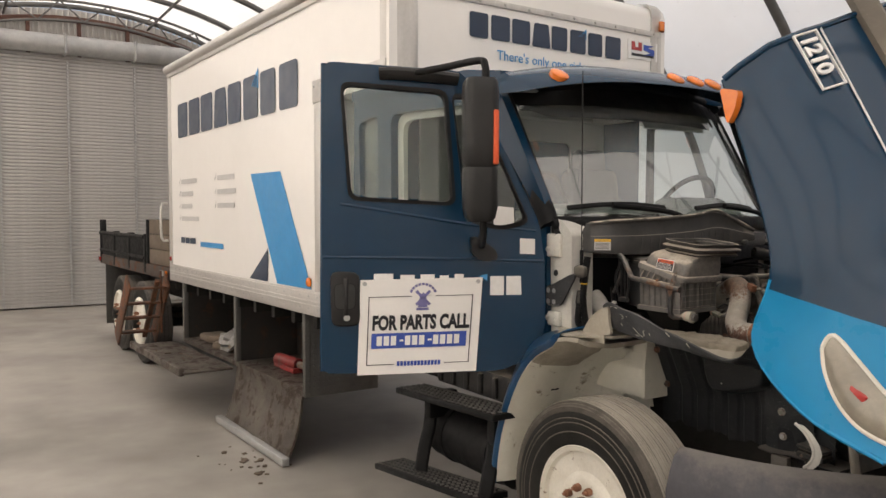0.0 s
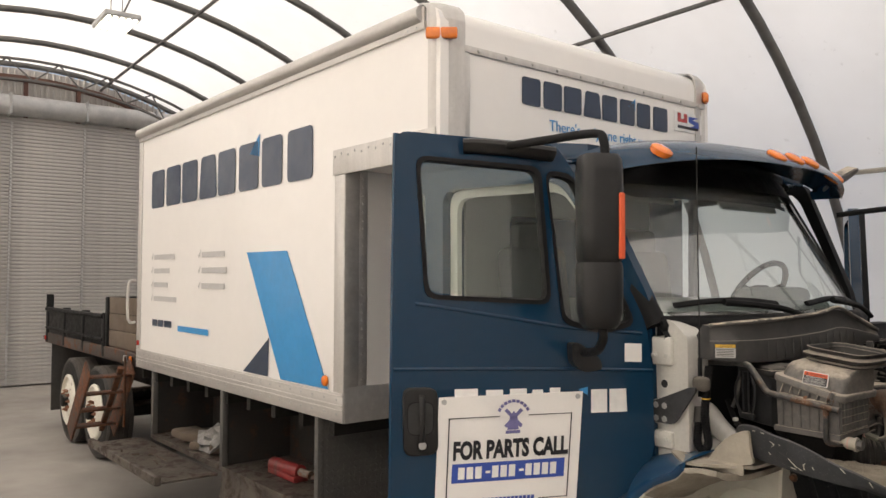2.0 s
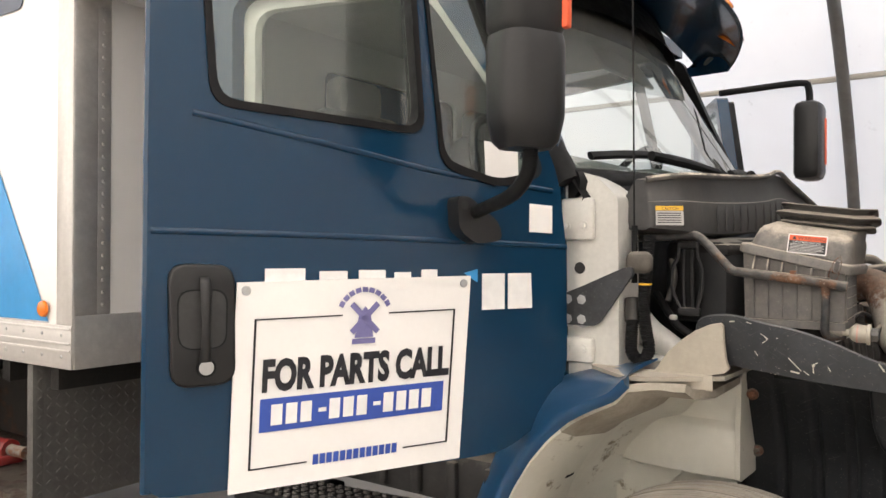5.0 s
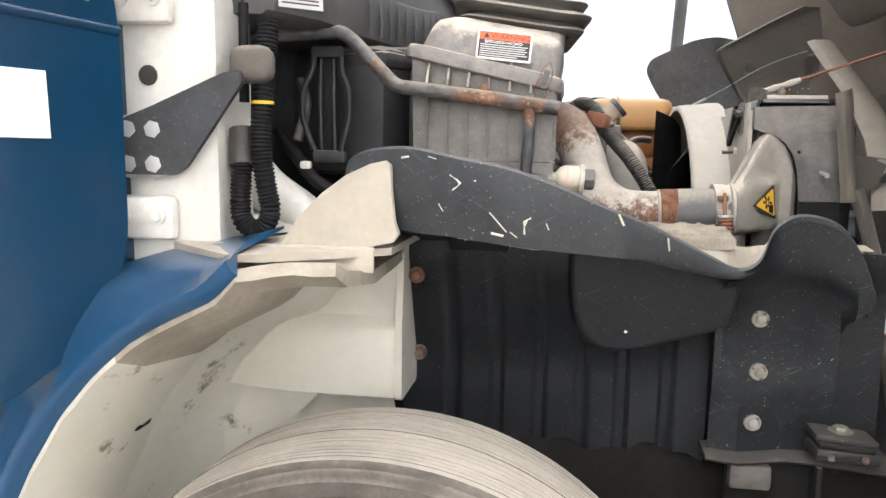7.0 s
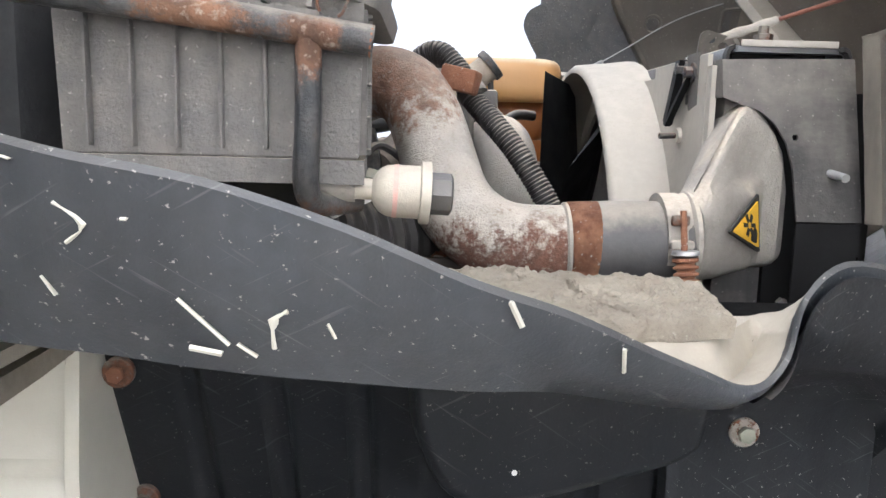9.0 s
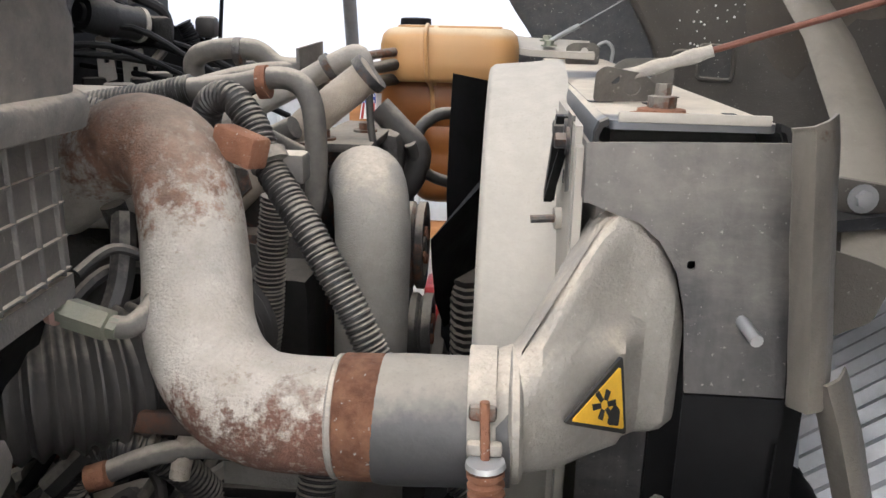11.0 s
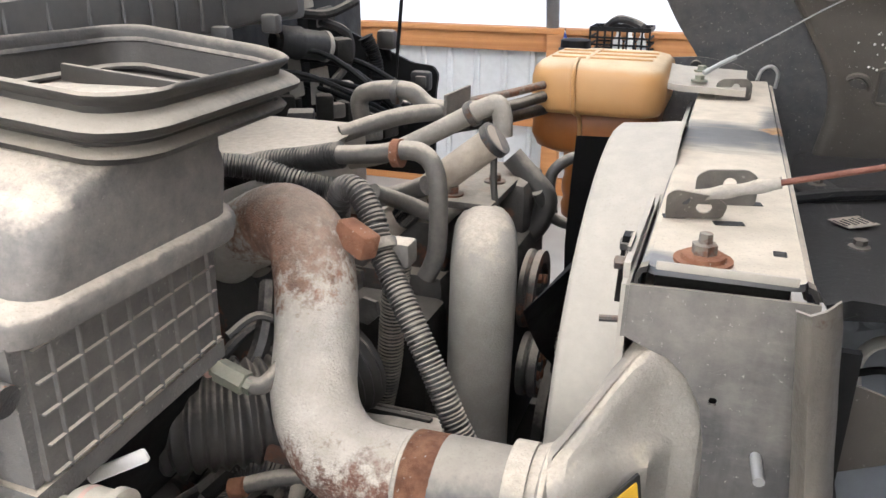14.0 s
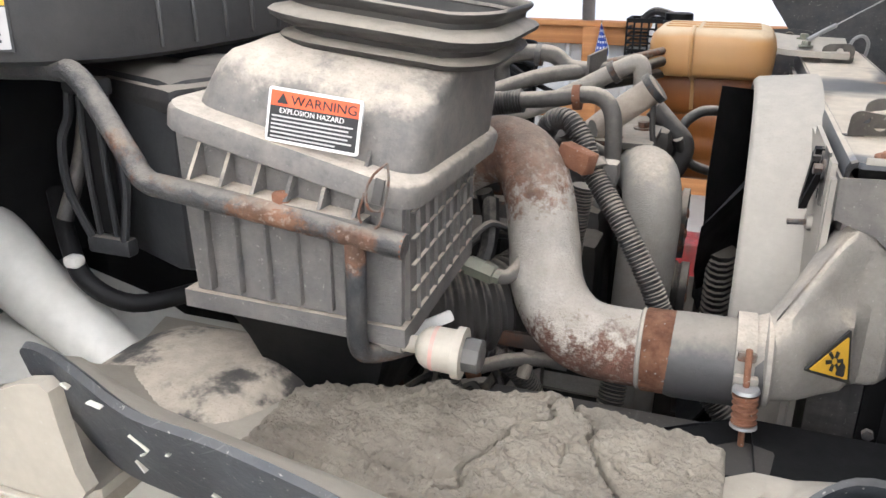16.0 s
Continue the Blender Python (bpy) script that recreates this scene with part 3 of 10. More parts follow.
def slab(bm, outline, to3d, depth, holes=()):
    """A flat plate with holes: outline in (u, v), to3d(u, v, w) the place, w from 0 to -depth."""
    t = bmesh.new()
    edges = []
    for loop in (outline, *holes):
        vs = [t.verts.new((u, v, 0)) for u, v in loop]
        edges += [t.edges.new((vs[i], vs[(i + 1) % len(vs)])) for i in range(len(vs))]
    bmesh.ops.triangle_fill(t, use_beauty=True, use_dissolve=False, edges=edges)
    fs = t.faces[:]
    res = bmesh.ops.extrude_face_region(t, geom=fs)
    for g in res["geom"]:
        if isinstance(g, bmesh.types.BMVert):
            g.co.z = -depth
    for v in t.verts:
        v.co = to3d(v.co.x, v.co.y, v.co.z)
    join(bm, t)
    return bm


def finish(bm, name, material, angle=38):
    bmesh.ops.recalc_face_normals(bm, faces=bm.faces)
    me = bpy.data.meshes.new(name)
    bm.to_mesh(me)
    bm.free()
    me.transform(PLACE)
    me.materials.append(M[material] if isinstance(material, str) else material)
    me.shade_smooth()
    me.set_sharp_from_angle(angle=radians(angle))
    return me


def part(name, bm, material, parent, label="", angle=38):
    ob = new(name, finish(bm, name, material, angle))
    ob.parent = parent
    top = parent
    while top.parent:
        top = top.parent
    ob.matrix_parent_inverse = base_of(parent).inverted()
    return tagged(ob, label=label) if label else ob


def base_of(ob):
    m = ob.matrix_basis.copy()
    while ob.parent:
        m = ob.parent.matrix_basis @ ob.matrix_parent_inverse @ m
        ob = ob.parent
    return m


def thing(name, place, label, category, group="", kind=""):
    ob = new(name)
    ob.empty_display_size = 0.1
    ob.matrix_basis = Matrix.Translation(PLACE @ V(place))
    return tagged(ob, label, category, group, kind)


def single(name, bm, material, label, category="", group="", kind="", angle=38):
    return tagged(new(name, finish(bm, name, material, angle)), label, category, group, kind)


def piece(name, me, parent, m):
    """One of many alike pieces that share a mesh."""
    ob = new(name, me)
    ob.parent = parent
    ob.matrix_basis = base_of(parent).inverted() @ m
    return ob


def B():
    return bmesh.new()


def lettering(text, m, size, depth, material, name, parent, wide=1.0, bold=0.0):
    """Words as a thin mesh, in the built-in font; m: the pose of their lower left corner, x along the line, z out of it."""
    cu = bpy.data.curves.new(name, "FONT")
    cu.body, cu.size, cu.extrude, cu.offset, cu.resolution_u = text, size, depth, bold, 3
    tmp = bpy.data.objects.new(name, cu)
    scene.collection.objects.link(tmp)
    me = bpy.data.meshes.new_from_object(tmp.evaluated_get(bpy.context.evaluated_depsgraph_get()))
    bpy.data.objects.remove(tmp)
    bpy.data.curves.remove(cu)
    me.transform(PLACE @ m @ Matrix.Diagonal((wide, 1, 1, 1)))
    me.materials.clear()
    me.materials.append(M[material])
    me.name = name
    ob = new(name, me)
    ob.parent = parent
    ob.matrix_parent_inverse = base_of(parent).inverted()
    return ob


def basis(o, ex, ey):
    ex, ey = V(ex).normalized(), V(ey).normalized()
    ez = ex.cross(ey)
    return Matrix(((ex.x, ey.x, ez.x, o[0]), (ex.y, ey.y, ez.y, o[1]), (ex.z, ey.z, ez.z, o[2]), (0, 0, 0, 1)))

# ---- the hangar ----
RIB_X = [-3.25 + 1.75 * k for k in range(-8, 6)]
YC, RA, RB = 2.2, 6.5, 6.0
X_BACK, X_FRONT = -17.4, 6.5


def arch(a, grow=0.0):
    return V((0, YC + (RA + grow) * math.cos(a), (RB + grow) * math.sin(a)))


bm = B()
block(bm, (-5, YC, -0.15), (26, 14.2, 0.3))
floor = single("floor", bm, "concrete", "smooth worn grey concrete hangar floor with faint stains", "floor", kind="structure")

# unseen pale ground, added to bounce daylight through the lower membrane
bm = B()
block(bm, (-5, YC, -0.36), (900, 900, 0.06))
single("ground", bm, "yard", "unseen pale ground outside, added to bounce daylight into the membrane", "ground", kind="structure")
bm = B()
loft(bm, [[arch(radians(8 + 164 * i / 48), 0.09) + V((x, 0, 0)) for i in range(49)] for x in (X_BACK, -12, -8, -4, 0, X_FRONT)], closed=False)
single("ceiling", bm, "fabric", "white translucent fabric membrane stretched over the hangar arches", "hangar roof", kind="structure", angle=80)
for x in RIB_X:
    bm = B()
    tube(bm, [arch(radians(6 + 168 * i / 40)) + V((x, 0, 0)) for i in range(41)], 0.05, 10, 1)
    single("trim", bm, "rib", "dark curved steel tube arch carrying the fabric", "arch rib", "arches of the hangar", "structure")
for ang in (52, 78, 102, 128, 156):
    bm = B()
    rod(bm, arch(radians(ang), -0.12) + V((X_BACK, 0, 0)), arch(radians(ang), -0.12) + V((X_FRONT, 0, 0)), 0.025, 8)
    single("trim", bm, "rib", "thin steel tube purlin running along the hangar", "purlin", "purlins of the hangar", "structure")
# open web truss just before the gable
bm = B()
tx = -16.6
for k in range(40):
    a, b = radians(14 + 3.8 * k), radians(14 + 3.8 * (k + 1))
    rod(bm, arch(a, -0.05) + V((tx, 0, 0)), arch(b, -0.05) + V((tx, 0, 0)), 0.03, 6)
    rod(bm, arch(a, -0.42) + V((tx, 0, 0)), arch(b, -0.42) + V((tx, 0, 0)), 0.03, 6)
    rod(bm, arch(a, -0.05 if k % 2 else -0.42) + V((tx, 0, 0)), arch(b, -0.42 if k % 2 else -0.05) + V((tx, 0, 0)), 0.016, 6)
single("trim", bm, "rib", "open web steel truss arch with zigzag bracing", "truss", kind="structure")
# gable with brown frame
bm = B()
slab(bm, [(YC - 6.4, 0.0), *[(arch(radians(180 - 180 * i / 40)).y, max(arch(radians(180 - 180 * i / 40)).z, 0.02)) for i in range(1, 40)], (YC + 6.4, 0.0)],
     lambda u, v, w: V((X_BACK - 0.12 + w, u, v)), 0.12)
single("wall_back", bm, "gable", "grey translucent corrugated gable sheeting behind a brown frame", "wall", kind="structure")
bm = B()
for k in range(44):
    a, b = radians(6 + 3.82 * k), radians(6 + 3.82 * (k + 1))
    p, q = arch(a, -0.22) + V((X_BACK, 0, 0)), arch(b, -0.22) + V((X_BACK, 0, 0))
    rod(bm, p, q, 0.07, 6)
for y in [YC - 4.6 + 0.92 * k for k in range(11)]:
    top = RB * math.sqrt(max(0.02, 1 - ((y - YC) / RA) ** 2)) - 0.25
    block(bm, (X_BACK, y, (5.0 + top) / 2), (0.1, 0.07, max(0.1, top - 5.0)))
single("trim", bm, "brown", "brown steel arch and studs framing the gable", "gable frame", kind="structure")
bm = B()
for k in range(110):
    block(bm, (X_BACK - 0.02, YC - 6.0 + 0.11 * k, 5.45), (0.03, 0.05, 1.0), 0.012, seg=1)
single("trim", bm, "gable", "vertical ribs of the grey gable sheeting", "sheet ribs", kind="stuff")
# roller shutter of the gable
shutter = thing("door_1", (X_BACK + 0.1, YC, 0), "closed grey steel roller shutter filling the gable end", "roller door", kind="structure")
bm = B()
prof = [(-0.012, 0.0), (0.014, 0.004), (0.024, 0.03), (0.014, 0.062), (-0.012, 0.066)]
loft(bm, [[V((x, y, z)) for x, z in prof] for y in (-4.6, 4.6)])
slat_me = finish(bm, "slat", "slat", 60)
for k in range(74):
    piece("slat", slat_me, shutter, Matrix.Translation((X_BACK + 0.1, YC, 0.03 + 0.0675 * k)))
for y in (-2.44, -1.84, -0.52, 0.76, 1.96, 3.22, 4.5):
    bm = B()
    for k in range(72):
        block(bm, (X_BACK + 0.15, y, 0.09 + 0.0675 * k), (0.02, 0.045, 0.035), 0.006, seg=1)
    block(bm, (X_BACK + 0.135, y, 2.48), (0.012, 0.03, 4.9))
    part("wind_lock", bm, "galv", shutter)
bm = B()
tube(bm, [(X_BACK + 0.3, YC - 4.7, 5.2), (X_BACK + 0.3, YC + 4.7, 5.2)], 0.19, 20, 1)
for y in (-2.4, 0.2, 1.9, 3.2, 4.5):
    block(bm, (X_BACK + 0.3, y, 5.2), (0.41, 0.05, 0.41), 0.03)
part("roller_barrel", bm, "galv", shutter, "long galvanised roller barrel above the shutter")
for y in (YC - 4.75, YC + 4.75):
    bm = B()
    block(bm, (X_BACK + 0.1, y, 2.55), (0.16, 0.14, 5.1), 0.01)
    part("guide", bm, "galv", shutter)
# far long wall: timber and white sheet up to breast height
YW = 8.52
side_wall = thing("wall_left", (-4, YW, 0), "low timber framed wall clad in white ribbed steel sheet", "wall", kind="structure")
bm = B()
block(bm, (-5.4, YW + 0.05, 0.62), (24, 0.02, 1.24))
for k in range(105):
    block(bm, (-17.2 + 0.23 * k, YW + 0.03, 0.62), (0.05, 0.03, 1.22), 0.012, seg=1)
part("sheet", bm, "sheet", side_wall)
for z, h in ((1.21, 0.14), (0.62, 0.14), (0.07, 0.14)):
    bm = B()
    block(bm, (-5.4, YW - 0.02, z), (24, 0.04, h), 0.004)
    part("board", bm, "wood", side_wall)
bm = B()
block(bm, (-5.4, YW, 1.30), (24, 0.16, 0.04), 0.004)
part("cap_board", bm, "wood", side_wall)
post_bm = B()
block(post_bm, (0, 0, 0.64), (0.13, 0.1, 1.28), 0.004)
post_me = finish(post_bm, "post", "wood")
for k in range(14):
    piece("post", post_me, side_wall, Matrix.Translation((-3.2 + 1.75 * (k - 8), YW - 0.06, 0)))
for nm, y, a in (("wall_right", YC - 6.37, 0),):
    bm = B()
    block(bm, (-5.4, y, 0.65), (24, 0.1, 1.3))
    for k in range(105):
        block(bm, (-17.2 + 0.23 * k, y + 0.06, 0.62), (0.05, 0.03, 1.22), 0.012, seg=1)
    single(nm, bm, "sheet", "low white ribbed steel side wall", "wall", kind="structure")
bm = B()
slab(bm, [(YC - 6.6, 0.0), *[(arch(radians(180 - 180 * i / 40), 0.1).y, max(arch(radians(180 - 180 * i / 40), 0.1).z, 0.02)) for i in range(1, 40)], (YC + 6.6, 0.0)],
     lambda u, v, w: V((X_FRONT + 0.1 + w, u, v)), 0.1)
single("wall_front", bm, "fabric", "plain white fabric end wall of the hangar", "wall", kind="structure")
# seam of the membrane on the far side
bm = B()
rod(bm, arch(radians(31), 0.05) + V((X_BACK, 0, 0)), arch(radians(31), 0.05) + V((X_FRONT, 0, 0)), 0.025, 6)
single("trim", bm, "shroud", "cream strap seam running along the membrane", "seam", kind="structure")
# hanging lamp
lamp = thing("high_bay_lamp", (-10.05, 2.03, 4.9), "lit white high-bay lamp with tube rows hanging from the arches", "lamp")
bm = B()
block(bm, (-10.05, 2.03, 4.90), (0.62, 0.38, 0.06), 0.015)
part("housing", bm, "galv", lamp)
for k in range(5):
    bm = B()
    rod(bm, (-10.33, 1.89 + 0.07 * k, 4.862), (-9.77, 1.89 + 0.07 * k, 4.862), 0.016, 8)
    part("tube", bm, "lamp_panel", lamp, "glowing lamp tube")
for x in (-10.3, -9.8):
    bm = B()
    rod(bm, (x, 2.03, 4.92), (x, 2.03, 5.99), 0.006, 6)
    part("hanger", bm, "rib", lamp)
bm = B()
rod(bm, (-11.2, 2.6, 5.9), (-10.2, 2.1, 4.95), 0.012, 6)
part("conduit", bm, "rib", lamp)

# ---- the truck ----
truck = thing("box_truck", (-7.5, 3.4, 0), "white box truck with dark blue cab and tilted open hood", "truck")
# the body and all behind the cab stand in the body's own axes: x from its front wall, y from its near side
PLACE = REAR
Y0, Y1 = 0.0, 2.50
XR, XN, XF = -4.80, -0.93, 0.0
ZB, ZT, ZN = 1.175, 3.53, 2.715


def blk(bm, x0, x1, y0, y1, z0, z1, bevel=0.0):
    return block(bm, ((x0 + x1) / 2, (y0 + y1) / 2, (z0 + z1) / 2), (x1 - x0, y1 - y0, z1 - z0), bevel)


# cargo body: walls with the step for the cab peak
cargo = part("cargo_box", slab(B(), [(XR, ZB), (XN, ZB), (XN, ZN), (XF, ZN), (XF, ZT - 0.12), (XF - 0.02, ZT - 0.06), (XF - 0.08, ZT - 0.02), (XF - 0.16, ZT), (XR, ZT)],
                               lambda u, v, w: V((u, Y0 - w, v)), Y1 - Y0), "white", truck, "white smooth panelled cargo body with a peak over the cab")
for y, s in ((Y0, -1), (Y1, 1)):
    rail = part("bottom_rail", blk(B(), XR, XN + 0.005, y - 0.012 if s < 0 else y, y if s < 0 else y + 0.012, ZB - 0.02, ZB + 0.16, 0.003), "alu", cargo, "riveted aluminium bottom rail")
    bm = B()
    for k in range(26):
        for z in (ZB + 0.03, ZB + 0.12):
            lathe(bm, (XR + 0.08 + 0.149 * k, y + s * 0.012, z), (0, s, 0), [(0, 0.008), (0.004, 0.006), (0.005, 0.001)], 8)
    for k in range(20):
        lathe(bm, (XR + 0.15 + 0.24 * k, y + s * 0.028, ZT - 0.08), (0, s, 0), [(0, 0.007), (0.004, 0.005), (0.005, 0.001)], 8)
    tagged(part("rivets", bm, "galv", rail), kind="stuff")
    for z in (0.055, 0.085, 0.145):
        part("rail_bead", blk(B(), XR, XN, y + s * 0.0145 - 0.003, y + s * 0.0145 + 0.003, ZB + z - 0.005, ZB + z + 0.005, 0.002), "alu_white", rail)
    bm = B()
    tube(bm, [(XR, y + s * 0.008, ZT - 0.055), (XF - 0.14, y + s * 0.008, ZT - 0.055)], 0.05, 12, 1)
    blk(bm, XR, XF - 0.12, y + (-0.02 if s < 0 else 0), y + (0 if s < 0 else 0.02), ZT - 0.14, ZT - 0.02, 0.004)
    part("top_rail", bm, "alu", cargo, "rounded aluminium top rail")
    part("notch_rail", blk(B(), XN - 0.13, XF - 0.03, y + (-0.014 if s < 0 else 0), y + (0 if s < 0 else 0.014), ZN - 0.03, ZN + 0.13, 0.004), "alu_white", cargo)
    part("corner_post", blk(B(), XN - 0.11, XN + 0.008, y + (-0.010 if s < 0 else 0), y + (0 if s < 0 else 0.010), ZB + 0.16, ZN - 0.03, 0.004), "alu_white", cargo)
    for k in range(9):
        part("rivet", lathe(B(), (XN - 0.10 + 0.075 * k, y + s * 0.014, ZN + (0.10 if k % 2 else 0.085)), (0, s, 0), [(0, 0.008), (0.004, 0.006), (0.005, 0.001)], 8), "galv", cargo)
    for k in range(4):
        for a in (-0.10, -0.02):
            part("rivet", lathe(B(), (XF - 0.16 + a, y + s * 0.022, ZT - 0.02 - 0.035 * k), (0, s, 0), [(0, 0.007), (0.004, 0.005), (0.005, 0.001)], 8), "galv", cargo)
    part("rear_post", blk(B(), XR - 0.01, XR + 0.09, y + (-0.010 if s < 0 else 0), y + (0 if s < 0 else 0.010), ZB + 0.16, ZT - 0.1, 0.004), "alu_white", cargo)
    # rounded peak post and its cap
    bm = B()
    pr = [(0.245, 0.0), (0.245, -0.012), (0.268, -0.012), (0.30, -0.002), (0.327, 0.028), (0.340, 0.075), (0.345, 0.165), (0.330, 0.165), (0.318, 0.08), (0.28, 0.03)]
    loft(bm, [[V((XF - 0.335 + a, y + (b if s < 0 else -b), z)) for a, b in pr] for z in (ZN + 0.0, ZT - 0.10)])
    part("peak_post", bm, "alu_white", cargo, "rounded aluminium corner post")
    bm = B()
    loft(bm, [[V((XF - 0.335 + a * k, y + (b if s < 0 else -b) * 1.0 - (0 if s < 0 else 0), z)) for a, b in pr] for z, k in ((ZT - 0.10, 1.0), (ZT - 0.05, 0.97), (ZT - 0.01, 0.86), (ZT + 0.012, 0.6))])
    part("peak_cap", bm, "alu_white", cargo, "cast corner cap")
    lam = part("marker_lamp", block(B(), (XF - 0.012, y - s * 0.018, ZT - 0.185), (0.17, 0.04, 0.06), 0.012, Matrix.Rotation(radians(-50 * s), 4, "Z")), "amber", cargo, "amber marker lamp on the roof corner")
part("marker_lamp", block(B(), (XF + 0.01, Y1 - 0.05, ZT - 0.17), (0.03, 0.05, 0.07), 0.01), "amber", cargo)
part("marker_lamp", block(B(), (XR + 0.05, Y0 - 0.02, ZT - 0.06), (0.1, 0.03, 0.05), 0.008), "red_lens", cargo, "red marker lamp")
part("marker_lamp", lathe(B(), (-1.13, Y0 - 0.012, ZB + 0.222), (0, -1, 0), [(0, 0.035), (0.012, 0.033), (0.02, 0.02)], 20), "amber", cargo, "round amber side marker")
part("marker_lamp", block(B(), (XR + 0.05, Y0 - 0.015, ZB + 0.22), (0.05, 0.02, 0.05), 0.006), "red_lens", cargo, "red marker lamp")
# front wall of the peak: frame, rivets, rounded top
bm = B()
blk(bm, XF - 0.005, XF + 0.012, Y0 + 0.16, Y1 - 0.05, ZT - 0.265, ZT - 0.225, 0.003)
blk(bm, XF - 0.005, XF + 0.012, Y0 + 0.16, Y1 - 0.05, ZN, ZN + 0.05, 0.003)
blk(bm, XF - 0.005, XF + 0.010, Y0 + 0.16, Y0 + 0.20, ZN + 0.05, ZT - 0.265, 0.003)
blk(bm, XF - 0.005, XF + 0.010, Y1 - 0.09, Y1 - 0.05, ZN + 0.05, ZT - 0.265, 0.003)
for k in range(11):
    lathe(bm, (XF + 0.012, Y0 + 0.26 + 0.21 * k, ZT - 0.245), (1, 0, 0), [(0, 0.012), (0.008, 0.010), (0.012, 0.003)], 8)
part("peak_frame", bm, "alu_white", cargo)
bm = B()
blk(bm, XN, XN + 0.008, Y0 + 0.10, Y0 + 0.16, ZB + 0.2, ZN, 0.002)
for k in range(26):
    lathe(bm, (XN + 0.008, Y0 + 0.125, ZB + 0.24 + 0.052 * k), (1, 0, 0), [(0, 0.008), (0.005, 0.006), (0.006, 0.001)], 8)
blk(bm, XN, XN + 0.010, Y0 - 0.005, Y0 + 0.10, ZB, ZN, 0.003)
blk(bm, XN, XN + 0.012, Y0, Y1, ZB - 0.02, ZB + 0.20, 0.003)
part("front_frame", bm, "alu", cargo, "riveted aluminium front corner frame")
bm = B()
tube(bm, [(XR - 0.02, Y0 - 0.02, ZB + 0.42), (XR - 0.02, Y0 - 0.09, ZB + 0.45), (XR - 0.02, Y0 - 0.09, ZB + 0.80), (XR - 0.02, Y0 - 0.02, ZB + 0.83)], 0.014, 8, 3)
part("grab_handle", bm, "alu_white", cargo, "white tubular grab handle")


# lettering blocks of the fleet name, as plain shapes
def word_shapes(name, place, w, h, gap, mat, par):
    """Eight plain upright blocks that stand for the painted fleet name."""
    for i, (k, lean) in enumerate(((0.96, 0.0), (1.0, 0.0), (1.0, 0.0), (1.06, 0.12), (0.94, 0.0), (0.96, 0.0), (0.90, 0.0), (1.0, 0.0))):
        u = i * (w + gap)
        e = w * lean
        part(name, slab(B(), round_poly([(u, 0), (u + w * k, 0), (u + w * k - e, h), (u + e, h)], 0.12 * w, 3), place, 0.003), mat, par)
    return (w + gap) * 5


FW = 0.3465
on_side = lambda u, v, w: V((-4.43 + u, Y0 - 0.0045 - w - 0.003, 2.70 + v))
acc = word_shapes("name_block", on_side, FW, 0.355, 0.047, "navy", cargo)
part("name_accent", slab(B(), [(acc + FW * .55, 0.27), (acc + FW, 0.235), (acc + FW, 0.40)], on_side, 0.003), "sky_vinyl", cargo, "small sky blue accent")
on_panel = lambda u, v, w: V((u, Y0 - 0.0045 - w - 0.003, v))
part("stripe_graphic", slab(B(), [(-2.305, 2.233), (-1.672, 2.230), (-1.110, 1.345), (-1.742, 1.343)], on_panel, 0.003), "sky_vinyl", cargo, "slanted sky blue stripe graphic")
part("stripe_graphic", slab(B(), [(-2.345, 1.343), (-1.942, 1.343), (-1.930, 1.613)], on_panel, 0.003), "navy", cargo, "navy triangle graphic")
for x, z, w in ((-4.33, 2.21, 0.52), (-4.33, 2.08, 0.40), (-4.33, 1.95, 0.36), (-4.33, 1.82, 0.58), (-3.17, 2.21, 0.46), (-3.17, 2.08, 0.50), (-3.17, 1.95, 0.46)):
    bm = B()
    slab(bm, [(x, z), (x + w, z), (x + w, z + 0.045), (x, z + 0.045)], on_panel, 0.002)
    slab(bm, [(x - 0.08, z + 0.02), (x - 0.06, z), (x - 0.03, z + 0.06), (x - 0.055, z + 0.03)], on_panel, 0.002)
    part("service_line", bm, "grey_vinyl", cargo, "faint grey printed line")
bm = B()
u = -4.36
for w in (0.13, 0.13, 0.18):
    slab(bm, [(u, 1.585), (u + w, 1.585), (u + w, 1.645), (u, 1.645)], on_panel, 0.002)
    u += w + 0.03
part("contact_bars", bm, "navy", cargo)
part("contact_bars", slab(B(), [(-3.70, 1.565), (-3.02, 1.565), (-3.02, 1.615), (-3.70, 1.615)], on_panel, 0.002), "sky_vinyl", cargo)
on_peak = lambda u, v, w: V((XF + 0.004 + w + 0.003, 0.60 + u, 3.047 + v))
acc = word_shapes("name_block", on_peak, 0.157, 0.162, 0.0205, "navy", cargo)
part("name_accent", slab(B(), [(acc + 0.08, 0.12), (acc + 0.157, 0.105), (acc + 0.157, 0.18)], on_peak, 0.003), "sky_vinyl", cargo)
lettering("There's only one right way", basis((XF + 0.006, 0.825, 2.922), (0, 1, 0), (0, 0, 1)), 0.092, 0.001, "sky_vinyl", "tagline", cargo)
bm = slab(B(), [(1.480, 0.030), (1.810, 0.030), (1.810, 0.170), (1.480, 0.170)], on_peak, 0.003)
part("maker_badge", bm, "white_vinyl", cargo, "white rectangular maker badge")
part("badge_mark", slab(B(), [(1.518, 0.094), (1.631, 0.094), (1.631, 0.157), (1.593, 0.157), (1.593, 0.119), (1.555, 0.119), (1.555, 0.157), (1.518, 0.157)], lambda u, v, w: on_peak(u, v, w) + V((0.003, 0, 0)), 0.003), "red_lens", cargo)
